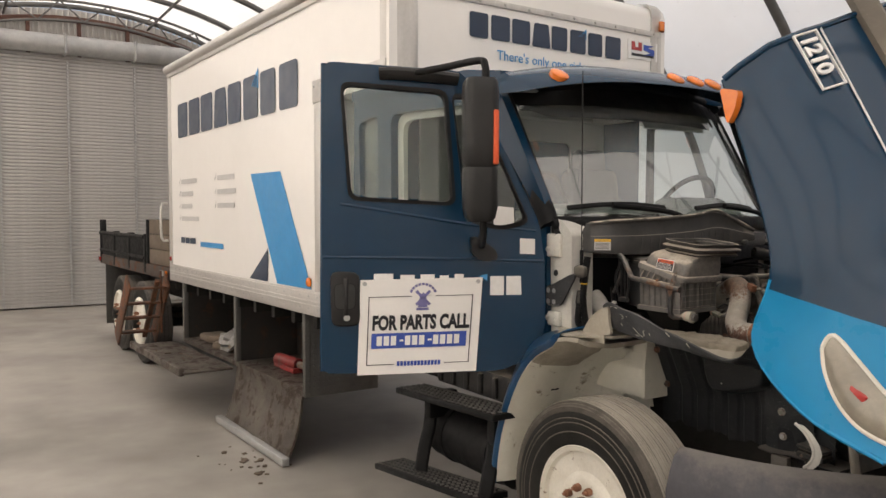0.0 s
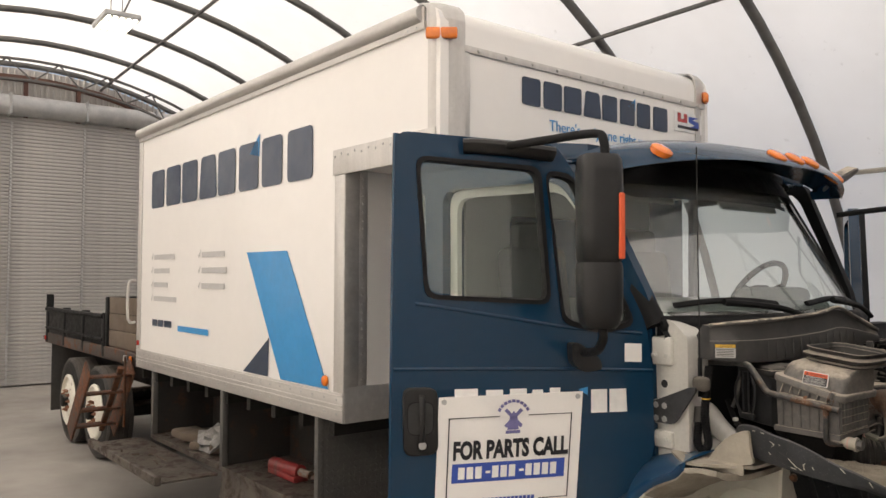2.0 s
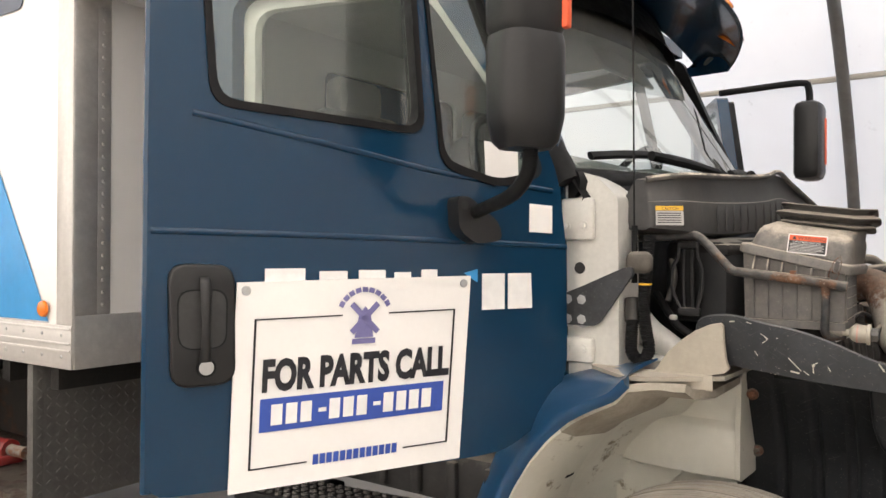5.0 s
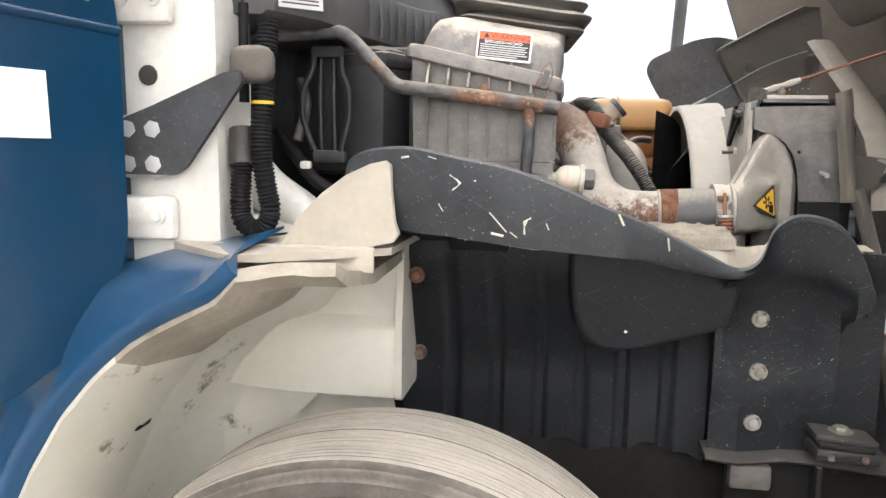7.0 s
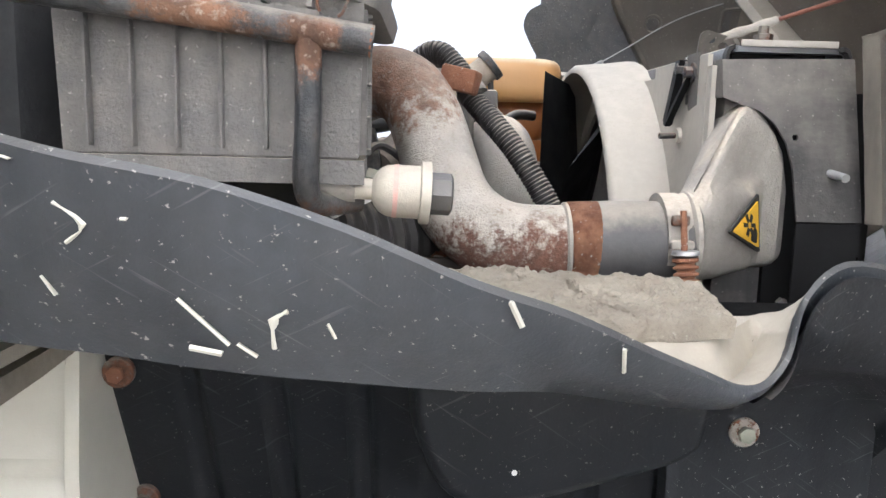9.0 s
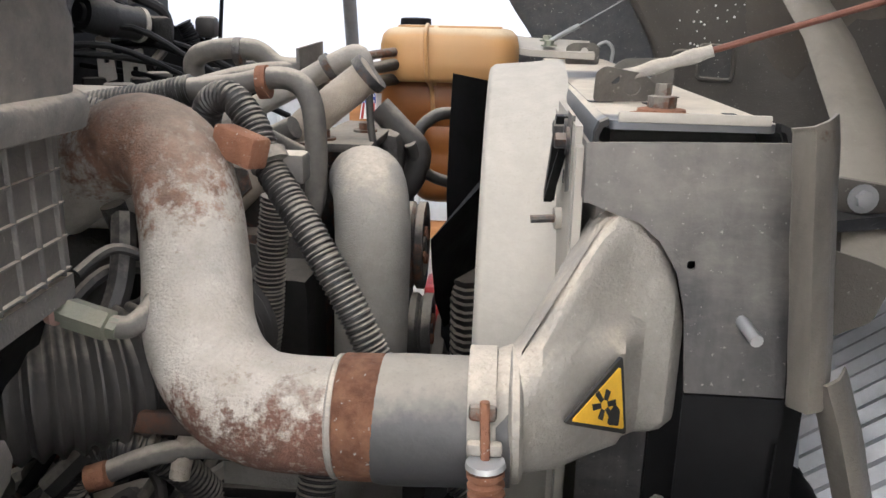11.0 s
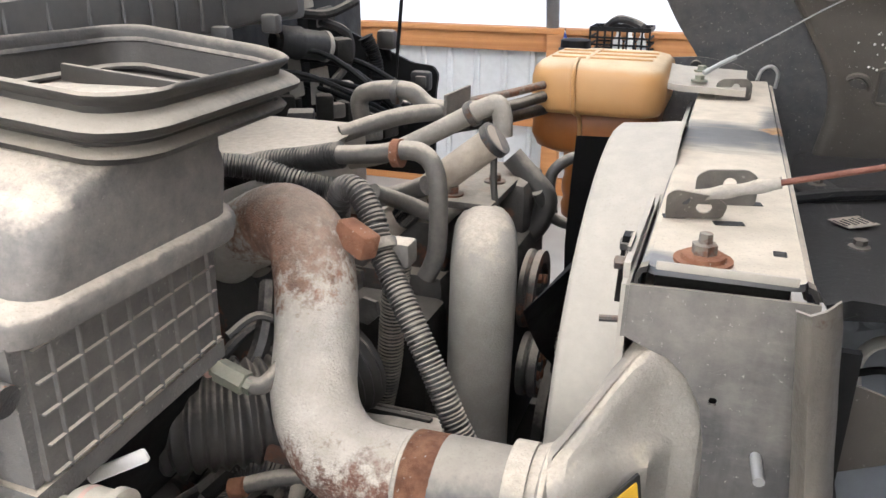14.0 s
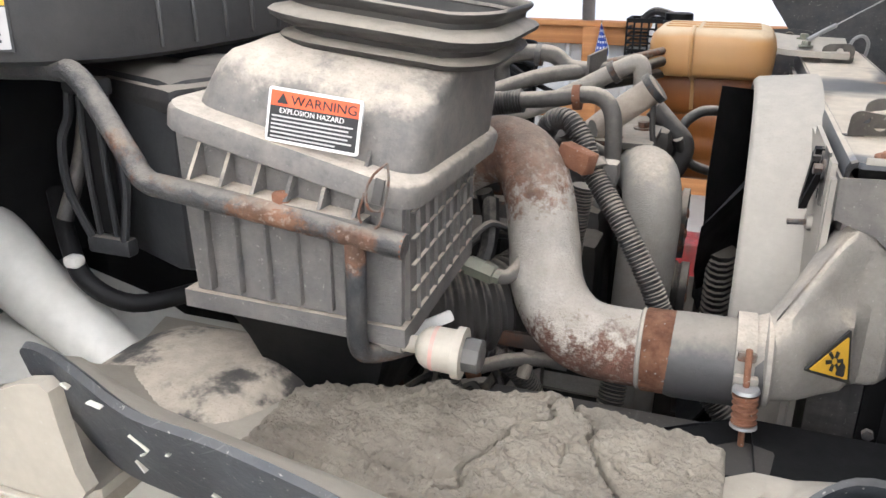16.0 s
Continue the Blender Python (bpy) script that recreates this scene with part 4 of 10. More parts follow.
part("badge_mark", slab(B(), [(1.650, 0.068), (1.772, 0.068), (1.772, 0.113), (1.697, 0.125), (1.772, 0.144), (1.650, 0.144), (1.650, 0.106), (1.725, 0.087)], lambda u, v, w: on_peak(u, v, w) + V((0.003, 0, 0)), 0.003), "sign_blue", cargo)
part("badge_mark", slab(B(), [(1.518, 0.052), (1.763, 0.052), (1.763, 0.071), (1.518, 0.071)], lambda u, v, w: on_peak(u, v, w) + V((0.003, 0, 0)), 0.003), "ink", cargo)

# chassis under the body
bm = B()
blk(bm, -8.6, 1.15, 0.70, 0.80, 0.72, 1.0, 0.01)
blk(bm, -8.6, 1.15, 1.50, 1.60, 0.72, 1.0, 0.01)
for x in (-7.9, -6.6, -4.6, -2.9, -1.2, 0.3):
    blk(bm, x - 0.05, x + 0.05, 0.70, 1.60, 0.75, 0.95)
for x in [-4.7 + 0.40 * k for k in range(10)]:
    blk(bm, x - 0.03, x + 0.03, Y0 + 0.02, Y1 - 0.02, ZB - 0.12, ZB - 0.0)
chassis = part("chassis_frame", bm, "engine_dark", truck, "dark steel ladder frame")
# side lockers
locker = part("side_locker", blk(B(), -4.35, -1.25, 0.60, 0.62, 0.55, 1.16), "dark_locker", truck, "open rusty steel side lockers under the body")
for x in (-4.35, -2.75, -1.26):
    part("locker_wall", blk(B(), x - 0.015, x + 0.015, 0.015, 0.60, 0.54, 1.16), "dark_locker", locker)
    part("locker_post", blk(B(), x - 0.026, x + 0.026, 0.0, 0.05, 0.52, 1.15, 0.006), "tread_dark", locker)
part("locker_floor", blk(B(), -4.35, -1.25, 0.0, 0.62, 0.52, 0.56), "flap", locker)
bm = B()
blk(bm, -1.245, -1.235, 0.0, 0.62, 0.52, 1.16)
for i in range(15):
    for j in range(15):
        block(bm, (-1.233, 0.03 + 0.042 * i, 0.55 + 0.041 * j), (0.004, 0.026, 0.007), 0.0015, Matrix.Rotation(radians(45 if (i + j) % 2 else -45), 4, "X"), 1)
part("tread_plate", bm, "tread_dark", locker, "diamond tread plate end panel")
# hanging locker door and folded-out door
bm = B()
rows = 10
rings = []
for k in range(rows + 1):
    t = k / rows
    rings.append([V((x, 0.01 - 0.02 * t - 0.10 * t * t + d, 0.55 - 0.50 * t)) for x, d in ((-2.73, 0.0), (-2.4, 0.012 * math.sin(t * 7)), (-2.0, 0.025 * math.sin(t * 5)), (-1.6, 0.015 * math.sin(t * 6 + 1)), (-1.32, 0.0), (-1.32, 0.02), (-2.73, 0.02))])
loft(bm, rings)
door_down = part("locker_door", bm, "flap", truck, "dented steel locker door hanging open")
part("edge_tube", block(B(), (-2.04, -0.14, 0.045), (1.52, 0.06, 0.06), 0.006), "galv", door_down)
bm = B()
blk(bm, -4.62, -2.80, -0.44, 0.0, 0.475, 0.49)
door_out = part("locker_door", bm, "flap", truck, "dirty steel locker door folded out flat")
part("edge_tube", block(B(), (-3.78, -0.45, 0.485), (1.84, 0.05, 0.07), 0.006), "flap", door_out)
rng = random.Random(8)
for k in range(7):
    a = V((-4.4 + 1.4 * rng.random(), -0.36 + 0.28 * rng.random(), 0.496))
    b = a + V((0.3 * rng.random() - 0.05, 0.12 * rng.random() - 0.06, 0.0))
    part("splinter", tube(B(), [a, (a + b) / 2 + V((0, 0, 0.012 * rng.random())), b], 0.007, 6, 3), "pulp", door_out)
# things left in the lockers
jack = thing("bottle_jack", (-2.0, 0.25, 0.56), "red hydraulic jack lying in the open locker", "jack")
part("body", block(tube(B(), [(-2.30, 0.23, 0.63), (-1.93, 0.26, 0.63)], 0.052, 12, 1), (-2.11, 0.25, 0.585), (0.42, 0.12, 0.045), 0.01), "red_paint", jack)
part("lever", tube(B(), [(-1.84, 0.28, 0.60), (-1.70, 0.28, 0.66), (-1.66, 0.26, 0.84)], 0.014, 8, 4), "steel_rusty", jack)
part("ram", rod(B(), (-1.93, 0.26, 0.63), (-1.80, 0.27, 0.63), 0.03, 10), "steel_rusty", jack)
scrap = thing("scrap_pile", (-3.55, 0.22, 0.56), "pile of dirty rags and scrap in the open locker", "scrap")
for k in range(4):
    part("rag", block(B(), (-3.95 + 0.27 * k, 0.22 + 0.05 * math.sin(k * 3), 0.60 + 0.02 * (k % 2)), (0.32, 0.26, 0.08), 0.03, Matrix.Rotation(0.4 * k, 4, "Z")), "pulp", scrap)
bm = B()
bmesh.ops.create_icosphere(bm, subdivisions=3, radius=1.0)
for v in bm.verts:
    f = 1 + 0.5 * noise.noise(v.co * 2.3) + 0.25 * noise.noise(v.co * 6)
    v.co = V((v.co.x * 0.32 * f, v.co.y * 0.20 * f, max(v.co.z * 0.13 * f, -0.07)))
bmesh.ops.translate(bm, verts=bm.verts, vec=(-3.24, 0.25, 0.64))
single("plastic_sack", bm, "bag", "crumpled clear plastic sack in the open locker", "sack")

# rear flat bed
bed = part("flat_bed", blk(B(), -8.85, -4.83, 0.03, 2.46, 1.13, 1.27, 0.01), "deck_steel", truck, "black steel flat bed behind the cargo box")
for y in (0.04, 2.40):
    part("side_board", blk(B(), -8.82, -6.08, y, y + 0.05, 1.27, 1.62, 0.012), "black", bed, "black steel bed side")
    for x in (-8.76, -7.85, -6.95, -6.10):
        part("stake", blk(B(), x - 0.05, x + 0.05, y - 0.015, y + 0.065, 1.15, 1.80 if x < -8.7 else 1.64, 0.01), "black", bed)
    bm = B()
    tube(bm, [(-8.78, y - 0.01, 1.34), (-6.10, y - 0.01, 1.34)], 0.02, 8, 1)
    tube(bm, [(-8.78, y - 0.01, 1.60), (-6.10, y - 0.01, 1.60)], 0.028, 8, 1)
    part("side_rib", bm, "black", bed)
part("head_board", blk(B(), -6.06, -5.98, 0.04, 2.46, 1.27, 1.82, 0.008), "black", bed)
for k in range(3):
    part("plank", blk(B(), -5.97, -4.86, 0.06, 0.10, 1.28 + 0.183 * k, 1.455 + 0.183 * k, 0.004), "pulp", bed, "weathered brown plank")
part("marker_lamp", block(B(), (-5.05, 0.01, 1.20), (0.06, 0.02, 0.07), 0.006), "amber", bed)
part("marker_lamp", block(B(), (-5.22, 0.01, 1.20), (0.10, 0.015, 0.06), 0.004), "galv", bed)
part("marker_lamp", block(B(), (-8.78, 0.01, 1.20), (0.10, 0.02, 0.06), 0.006), "red_lens", bed)
part("mud_flap", blk(B(), -8.56, -8.53, 0.05, 0.75, 0.22, 1.13, 0.004), "rubber", bed, "black rubber mud flap")
# folded steel stair behind the lockers
stair = part("folding_stair", rod(B(), (-4.95, -0.11, 1.14), (-5.58, -0.11, 0.43), 0.035, 4), "stair_steel", truck, "rusty brown folding steel stair")
SA = Matrix.Rotation(radians(-48.5), 4, "Y")
for y in (-0.42, 0.0):
    part("stringer", block(B(), (-5.27, y, 0.785), (0.96, 0.02, 0.22), 0.004, SA), "stair_steel", stair)
for k in range(4):
    part("tread", block(B(), (-5.02 - 0.165 * k, -0.21, 1.055 - 0.185 * k), (0.19, 0.41, 0.02), 0.003), "stair_steel", stair)
for z in (0.95, 0.75):
    part("post", rod(B(), (-4.92, -0.08, z + 0.30), (-4.92, -0.08, z - 0.2), 0.012, 8), "stair_steel", stair)
for x, y in ((-7.30, 0.0), (-6.17, 0.0)):
    part("axle", rod(B(), (x, 0.2, 0.52), (x, 2.3, 0.52), 0.09), "engine_dark", chassis)


# ---- wheels ----
def wheel(cx, cy, R, width, side, label, tread="tread", out=0.0):
    """Truck wheel with a dished steel disc; side -1: its face looks to -y. cy: the outer side wall."""
    ax = V((0, side, 0))
    c = V((cx, cy - side * width / 2, R))
    h = width / 2
    rr = R * 0.565
    w = part("wheel", lathe(B(), c, ax, [(-h * .80, rr), (-h * .98, rr * 1.12), (-h * 1.0, R * 0.80), (-h * .93, R * 0.93), (-h * .80, R * 0.985), (h * .80, R * 0.985), (h * .93, R * 0.93),
                                         (h * 1.0, R * 0.80), (h * .98, rr * 1.12), (h * .80, rr)], 72, False), "tyre", truck, label)
    bm = B()
    prof = []
    for a, b in ((-.82, -.52), (-.48, -.18), (-.14, .14), (.18, .48), (.52, .82)):
        lathe(bm, c, ax, [(h * a, R * 0.96), (h * a, R * (1.0 - 0.012 * abs(a))), (h * b, R * (1.0 - 0.012 * abs(b))), (h * b, R * 0.96)], 96, False)
    part("tread", bm, tread, w, "worn dusty ribbed tread")
    part("shoulder_band", lathe(B(), c, ax, [(h * .72, R * 0.975), (h * .815, R * 0.990), (h * .86, R * 0.975), (h * .862, R * 0.968), (h * .90, R * 0.958), (h * .905, R * 0.950), (h * .945, R * 0.938), (h * .942, R * 0.928), (h * .968, R * 0.905), (h * .955, R * 0.895), (h * .90, R * 0.89)], 96, False), "sidewall" if tread == "tread" else tread, w, "brown dusty tyre shoulder")
    if tread == "tread":
        for a, d in ((-.70, 0.0006), (-.62, 0.0004), (-.36, 0.0005), (-.05, 0.0006), (.04, 0.0004), (.27, 0.0005), (.36, 0.0005), (.58, 0.0006), (.66, 0.0005), (.74, 0.0004)):
            rr_ = R * (1.0 - 0.012 * abs(a)) + d
            part("tread_line", lathe(B(), c, ax, [(h * (a - 0.006), rr_ - 0.002), (h * (a - 0.006), rr_), (h * (a + 0.006), rr_), (h * (a + 0.006), rr_ - 0.002)], 96, False), "muddy_shaded" if d > 0.00045 else "sidewall", w)
        for k, q in ((0.84, 0.985), (0.80, 0.99), (0.72, 0.99)):
            part("sidewall_ring", tube(B(), [c + ax * h * q + V((math.cos(t), 0, math.sin(t))) * R * k for t in [2 * math.pi * j / 64 for j in range(65)]], 0.0035, 6, 1), "sidewall", w)
    bm = B()
    lathe(bm, c, ax, [(h * .70, rr * 0.99), (h * (.86 + out * 0.5), rr * 1.08), (h * (.92 + out * 0.6), rr * 1.05), (h * (.86 + out), rr * 0.97), (h * (.64 + out), rr * 0.93), (h * (.58 + out), rr * 0.86), (h * (.64 + out), rr * 0.68),
                      (h * (.80 + out), rr * 0.58), (h * (.84 + out), rr * 0.50), (h * (.84 + out), 0.01)], 64)
    part("rim", bm, "rim_white", w, "dirty white steel disc rim")
    bm = B()
    lathe(bm, c, ax, [(h * .78, rr * 0.27), (h * (1.05 + out * 1.6), rr * 0.26), (h * (1.12 + out * 1.6), rr * 0.2), (h * (1.12 + out * 1.6), 0.01)], 24)
    part("hub", bm, "engine_dark", w)
    for k in range(10):
        a = 2 * math.pi * k / 10
        p = c + V((math.cos(a), 0, math.sin(a))) * rr * 0.41 + ax * h * (0.80 + out)
        part("wheel_nut", hexbolt(B(), p, ax, 0.016, 0.03, True, 0.02), "rust", w)
    return w


for x in (-6.17, -7.30):
    wheel(x, -0.02, 0.52, 0.29, -1, "dusty rear tandem truck wheel with white rim", "rear_tread", 0.32)
    wheel(x, 2.52, 0.52, 0.29, 1, "dusty rear tandem truck wheel with white rim", "rear_tread", 0.32)
PLACE = HERE
wheel(-2.64, 2.395, 0.523, 0.29, -1, "front truck wheel with worn tyre and white rim")
wheel(-2.64, 4.37, 0.523, 0.29, 1, "front truck wheel with worn tyre and white rim")
part("axle", rod(B(), (-2.64, 2.6, 0.5), (-2.64, 4.2, 0.5), 0.06), "engine_dark", truck)
part("frame_horn", blk(B(), -3.1, -1.9, 3.01, 3.09, 0.72, 1.0, 0.01), "engine_dark", truck)
part("frame_horn", blk(B(), -3.1, -1.9, 3.75, 3.85, 0.72, 1.0, 0.01), "engine_dark", truck)

# ---- cab ----
YA, YB = 2.56, 4.24
XCB = -4.50


# rear part of the cab side, with the quarter window and the open doorway before it
cab = part("cab", blk(B(), XCB, XCB + 0.05, YA - 0.38, YB + 0.38, 1.15, 2.62, 0.01), "cab_blue", truck, "dark blue truck cab with black trim")
FAR_GAP = round_poly([(-3.14, 1.16), (-4.42, 1.16), (-4.43, 2.57), (-3.52, 2.57), (-3.455, 2.515), (-3.148, 1.945)], 0.03)
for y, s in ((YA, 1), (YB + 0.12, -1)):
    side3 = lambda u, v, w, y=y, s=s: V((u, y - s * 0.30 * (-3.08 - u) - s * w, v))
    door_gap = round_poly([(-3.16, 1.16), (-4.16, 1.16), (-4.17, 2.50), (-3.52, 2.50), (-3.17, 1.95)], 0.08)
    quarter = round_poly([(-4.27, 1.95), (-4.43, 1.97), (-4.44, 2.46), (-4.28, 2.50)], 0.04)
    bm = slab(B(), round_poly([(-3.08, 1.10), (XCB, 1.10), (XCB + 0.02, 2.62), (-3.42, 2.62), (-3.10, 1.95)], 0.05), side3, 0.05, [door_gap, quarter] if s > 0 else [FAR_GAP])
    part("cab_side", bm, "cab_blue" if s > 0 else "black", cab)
    if s > 0:
        bm = slab(B(), round_poly([(-3.145, 1.145), (-4.175, 1.145), (-4.185, 2.515), (-3.51, 2.515), (-3.155, 1.95)], 0.08), lambda u, v, w: V((u, YA - 0.30 * (-3.08 - u) + 0.052 - w, v)), 0.03,
                  [round_poly([(-3.20, 1.20), (-4.12, 1.20), (-4.13, 2.46), (-3.54, 2.46), (-3.21, 1.95)], 0.08)])
        part("door_seal", bm, "cab_white", cab, "white painted door opening")
    if s > 0:
        part("quarter_glass", slab(B(), quarter, lambda u, v, w, y=y, s=s: V((u, y - s * 0.30 * (-3.08 - u) + s * 0.03 - w * 0.3, v)), 0.005), "glass", cab).visible_shadow = False
bm = B()
loft(bm, [[V((x, 3.4 + k * (0.84 + 0.30 * (-3.08 - x)), z)) for x, z in ((XCB, 2.60), (XCB, 2.66), (-4.2, 2.69), (-3.6, 2.69), (-3.38, 2.66), (-3.38, 2.60))] for k in (-1.0, -0.9, 0.9, 1.0)])
part("roof", bm, "cab_blue", cab)
part("headliner", blk(B(), XCB + 0.05, -3.42, YA + 0.05, YB - 0.05, 2.57, 2.595), "trim_grey", cab)
part("cab_floor", blk(B(), XCB, -3.1, YA, YB, 1.08, 1.16), "dash", cab)
bm = slab(B(), [(YA + 0.03, 1.16), (YB - 0.03, 1.16), (YB - 0.03, 2.58), (YA + 0.03, 2.58)], lambda u, v, w: V((XCB + 0.075 + w, u, v)), 0.02, [round_poly([(2.92, 1.92), (3.88, 1.92), (3.88, 2.42), (2.92, 2.42)], 0.06)])
part("rear_trim", bm, "trim_grey", cab)
# windscreen: curved in plan, between black pillars
def screen(y, t):
    """A place on the windscreen: y across, t from its foot (0) to its head (1)."""
    k = (y - 3.47) / 0.87
    return V((-2.88 - 0.21 * k * k - 0.43 * t, y, 1.88 + 0.72 * t))


bm = B()
loft(bm, [[screen(2.60 + 1.74 * i / 16, t) + V((d, 0, 0)) for i in range(17)] for d, t in ((0, 0.0), (0, 0.5), (0, 1.0))], closed=False)
ws = part("windscreen", bm, "windscreen", cab, "clear raked windscreen")
ws.visible_shadow = False
bm = B()
for y, r in ((2.58, 0.055), (4.36, 0.026)):
    tube(bm, [screen(y, -0.06) + V((-0.02, 0, 0)), screen(y, 0.5) + V((-0.02, 0, 0)), screen(y, 1.04) + V((-0.02, 0, 0))], r, 10, 4)
tube(bm, [screen(2.58 + 0.089 * i, 1.02) for i in range(21)], 0.05, 10, 1)
tube(bm, [screen(2.58 + 0.089 * i, -0.05) for i in range(21)], 0.045, 10, 1)
part("screen_surround", bm, "black", cab, "black windscreen surround")
# cowl under the windscreen
bm = B()
loft(bm, [[V((-2.87 - 0.26 * k * k + d, 3.4 + 0.84 * k, z)) for k in [i / 10 - 1 for i in range(21)]] for d, z in ((-0.05, 1.90), (0.06, 1.86), (0.10, 1.80), (0.08, 1.74), (-0.1, 1.70))], closed=False)
part("cowl", bm, "black", cab, "black plastic cowl under the windscreen")
for y0, y1, z in ((2.66, 3.20, 0.06), (3.42, 3.98, 0.04)):
    bm = B()
    tube(bm, [screen(y0 + (y1 - y0) * i / 6, 0.055 + 0.03 * math.sin(3 * i / 6)) + V((0.03, 0, 0.01)) for i in range(7)], 0.010, 8, 2, flat=1.6)
    tube(bm, [screen((y0 + y1) / 2 - 0.05, 0.07) + V((0.05, 0, 0.015)), screen(y1 - 0.02, 0.045) + V((0.07, 0, 0)), screen(y1 + 0.12, -0.04) + V((0.08, 0, 0))], (0.016, 0.012), 8, 4)
    part("wiper", bm, "black", cab, "black windscreen wiper")
# sun visor over the windscreen
bm = B()
rings = []
for i in range(25):
    k = i / 12 - 1
    y = 3.39 + 1.06 * k
    bow = -0.30 * k * k * (0.55 + 0.45 * k * k)
    drop = -0.10 * abs(k) ** 3
    prof = [(-3.34, 2.675), (-3.16, 2.703), (-3.02, 2.668), (-2.94, 2.608), (-2.926, 2.590), (-2.95, 2.590), (-3.04, 2.645), (-3.17, 2.676), (-3.34, 2.655)]
    edge = 0.45 if abs(k) > 0.99 else 1.0
    rings.append([V((-3.34 + (x + 3.34) * edge + bow * (x + 3.34) / 0.4, y, 2.66 + (z - 2.66) * edge + drop)) for x, z in prof])
loft(bm, rings)
visor = part("sun_visor", bm, "cab_blue", cab, "dark blue exterior sun visor", 50)
for x, y, z in ((-3.095, 2.635, 2.612), (-2.985, 3.37, 2.643), (-2.985, 3.53, 2.643), (-2.990, 3.68, 2.640), (-3.095, 4.14, 2.612)):
    part("clearance_lamp", lathe(B(), (x, y, z), (0.6, 0, 0.8), [(-0.02, 0.052), (0.005, 0.052), (0.011, 0.045), (0.016, 0.028), (0.018, 0.002)], 20), "amber", visor, "amber clearance lamp")
bm = B()
loft(bm, [[screen(2.62 + 1.70 * i / 16, t) + V((0.045 * (1 - abs(i / 8 - 1) ** 3), 0, 0)) for i in range(17)] for t in (0.86, 0.94, 1.03)], closed=False)
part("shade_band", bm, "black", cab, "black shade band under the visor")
# dark strip along the windscreen head, behind the glass
bm = B()
loft(bm, [[screen(2.66 + 1.62 * i / 24, t - (0.045 if 1 < i < 23 and t < 0.9 else 0.0)) + V((-0.05, 0, 0)) for i in range(25)] for t in (0.82, 0.93, 1.0)], closed=False)
part("header_strip", bm, "black", cab, "dark strip behind the top of the windscreen")
# inside the cab
bm = B()
loft(bm, [[V((x, y, z)) for x, z in ((-3.16, 1.2), (-3.10, 1.84), (-3.18, 1.93), (-3.32, 1.93), (-3.45, 1.85), (-3.46, 1.55), (-3.40, 1.2))] for y in (YA + 0.06, 3.3, YB - 0.06)])
block(bm, (-3.34, 3.92, 1.95), (0.22, 0.46, 0.10), 0.045)
block(bm, (-3.26, 3.0, 1.93), (0.18, 0.5, 0.05), 0.02)
part("dashboard", bm, "dash", cab, "grey dashboard")
sw = part("steering_wheel", tube(B(), [(-3.57 + 0.12 * math.sin(a), 4.14 + 0.235 * math.cos(a), 1.955 + 0.185 * math.sin(a)) for a in [2 * math.pi * k / 28 for k in range(29)]], 0.017, 8, 1), "black", cab, "black steering wheel")
bm = B()
for a in (0.3, 2.84, 4.71):
    rod(bm, (-3.55, 4.14, 1.95), (-3.57 + 0.12 * math.sin(a), 4.14 + 0.235 * math.cos(a), 1.955 + 0.185 * math.sin(a)), 0.014, 8)
block(bm, (-3.55, 4.14, 1.95), (0.06, 0.13, 0.12), 0.02)
rod(bm, (-3.54, 4.14, 1.94), (-3.32, 4.14, 1.78), 0.035, 10)
part("steering_hub", bm, "black", sw)
part("grab_bar", tube(B(), [(-3.50, 2.72, 1.90), (-3.55, 2.78, 2.08), (-3.52, 2.95, 2.12), (-3.46, 3.02, 1.93)], 0.016, 8, 6), "black", cab, "black dash grab bar")
for y in (2.98, 3.95):
    bm = B()
    block(bm, (-4.0, y, 1.55), (0.48, 0.50, 0.16), 0.06)
    block(bm, (-4.26, y, 1.90), (0.14, 0.48, 0.66), 0.06, Matrix.Rotation(radians(-8), 4, "Y"))
    block(bm, (-4.31, y, 2.28), (0.11, 0.28, 0.18), 0.05)
    block(bm, (-4.0, y, 1.32), (0.34, 0.36, 0.32), 0.02)
    part("seat", bm, "seat", cab, "dark grey cloth cab seat")
for y in (2.95, 3.92):
    part("visor_flap", block(B(), (-3.52, y, 2.50), (0.02, 0.55, 0.16), 0.008, Matrix.Rotation(radians(-35), 4, "Y")), "trim_grey", cab)
# far side mirror and pillar glass
far_mirror = part("far_mirror", block(B(), (-2.84, 4.52, 2.17), (0.12, 0.17, 0.37), 0.035), "black_tex", truck, "black side mirror with orange marker strip")
part("marker_strip", block(B(), (-2.785, 4.56, 2.17), (0.02, 0.03, 0.22), 0.006), "orange", far_mirror)
part("arm", tube(B(), [(-3.22, 4.40, 2.42), (-3.08, 4.48, 2.44), (-2.88, 4.52, 2.45), (-2.845, 4.52, 2.42), (-2.84, 4.52, 2.34)], 0.016, 8, 4), "black", far_mirror)
part("convex_mirror", lathe(B(), (-3.22, 4.45, 2.63), (0.5, 0.2, -0.8), [(-0.05, 0.02), (-0.04, 0.08), (0.0, 0.115), (0.01, 0.11), (0.012, 0.01)], 24), "lid", far_mirror, "round convex mirror")
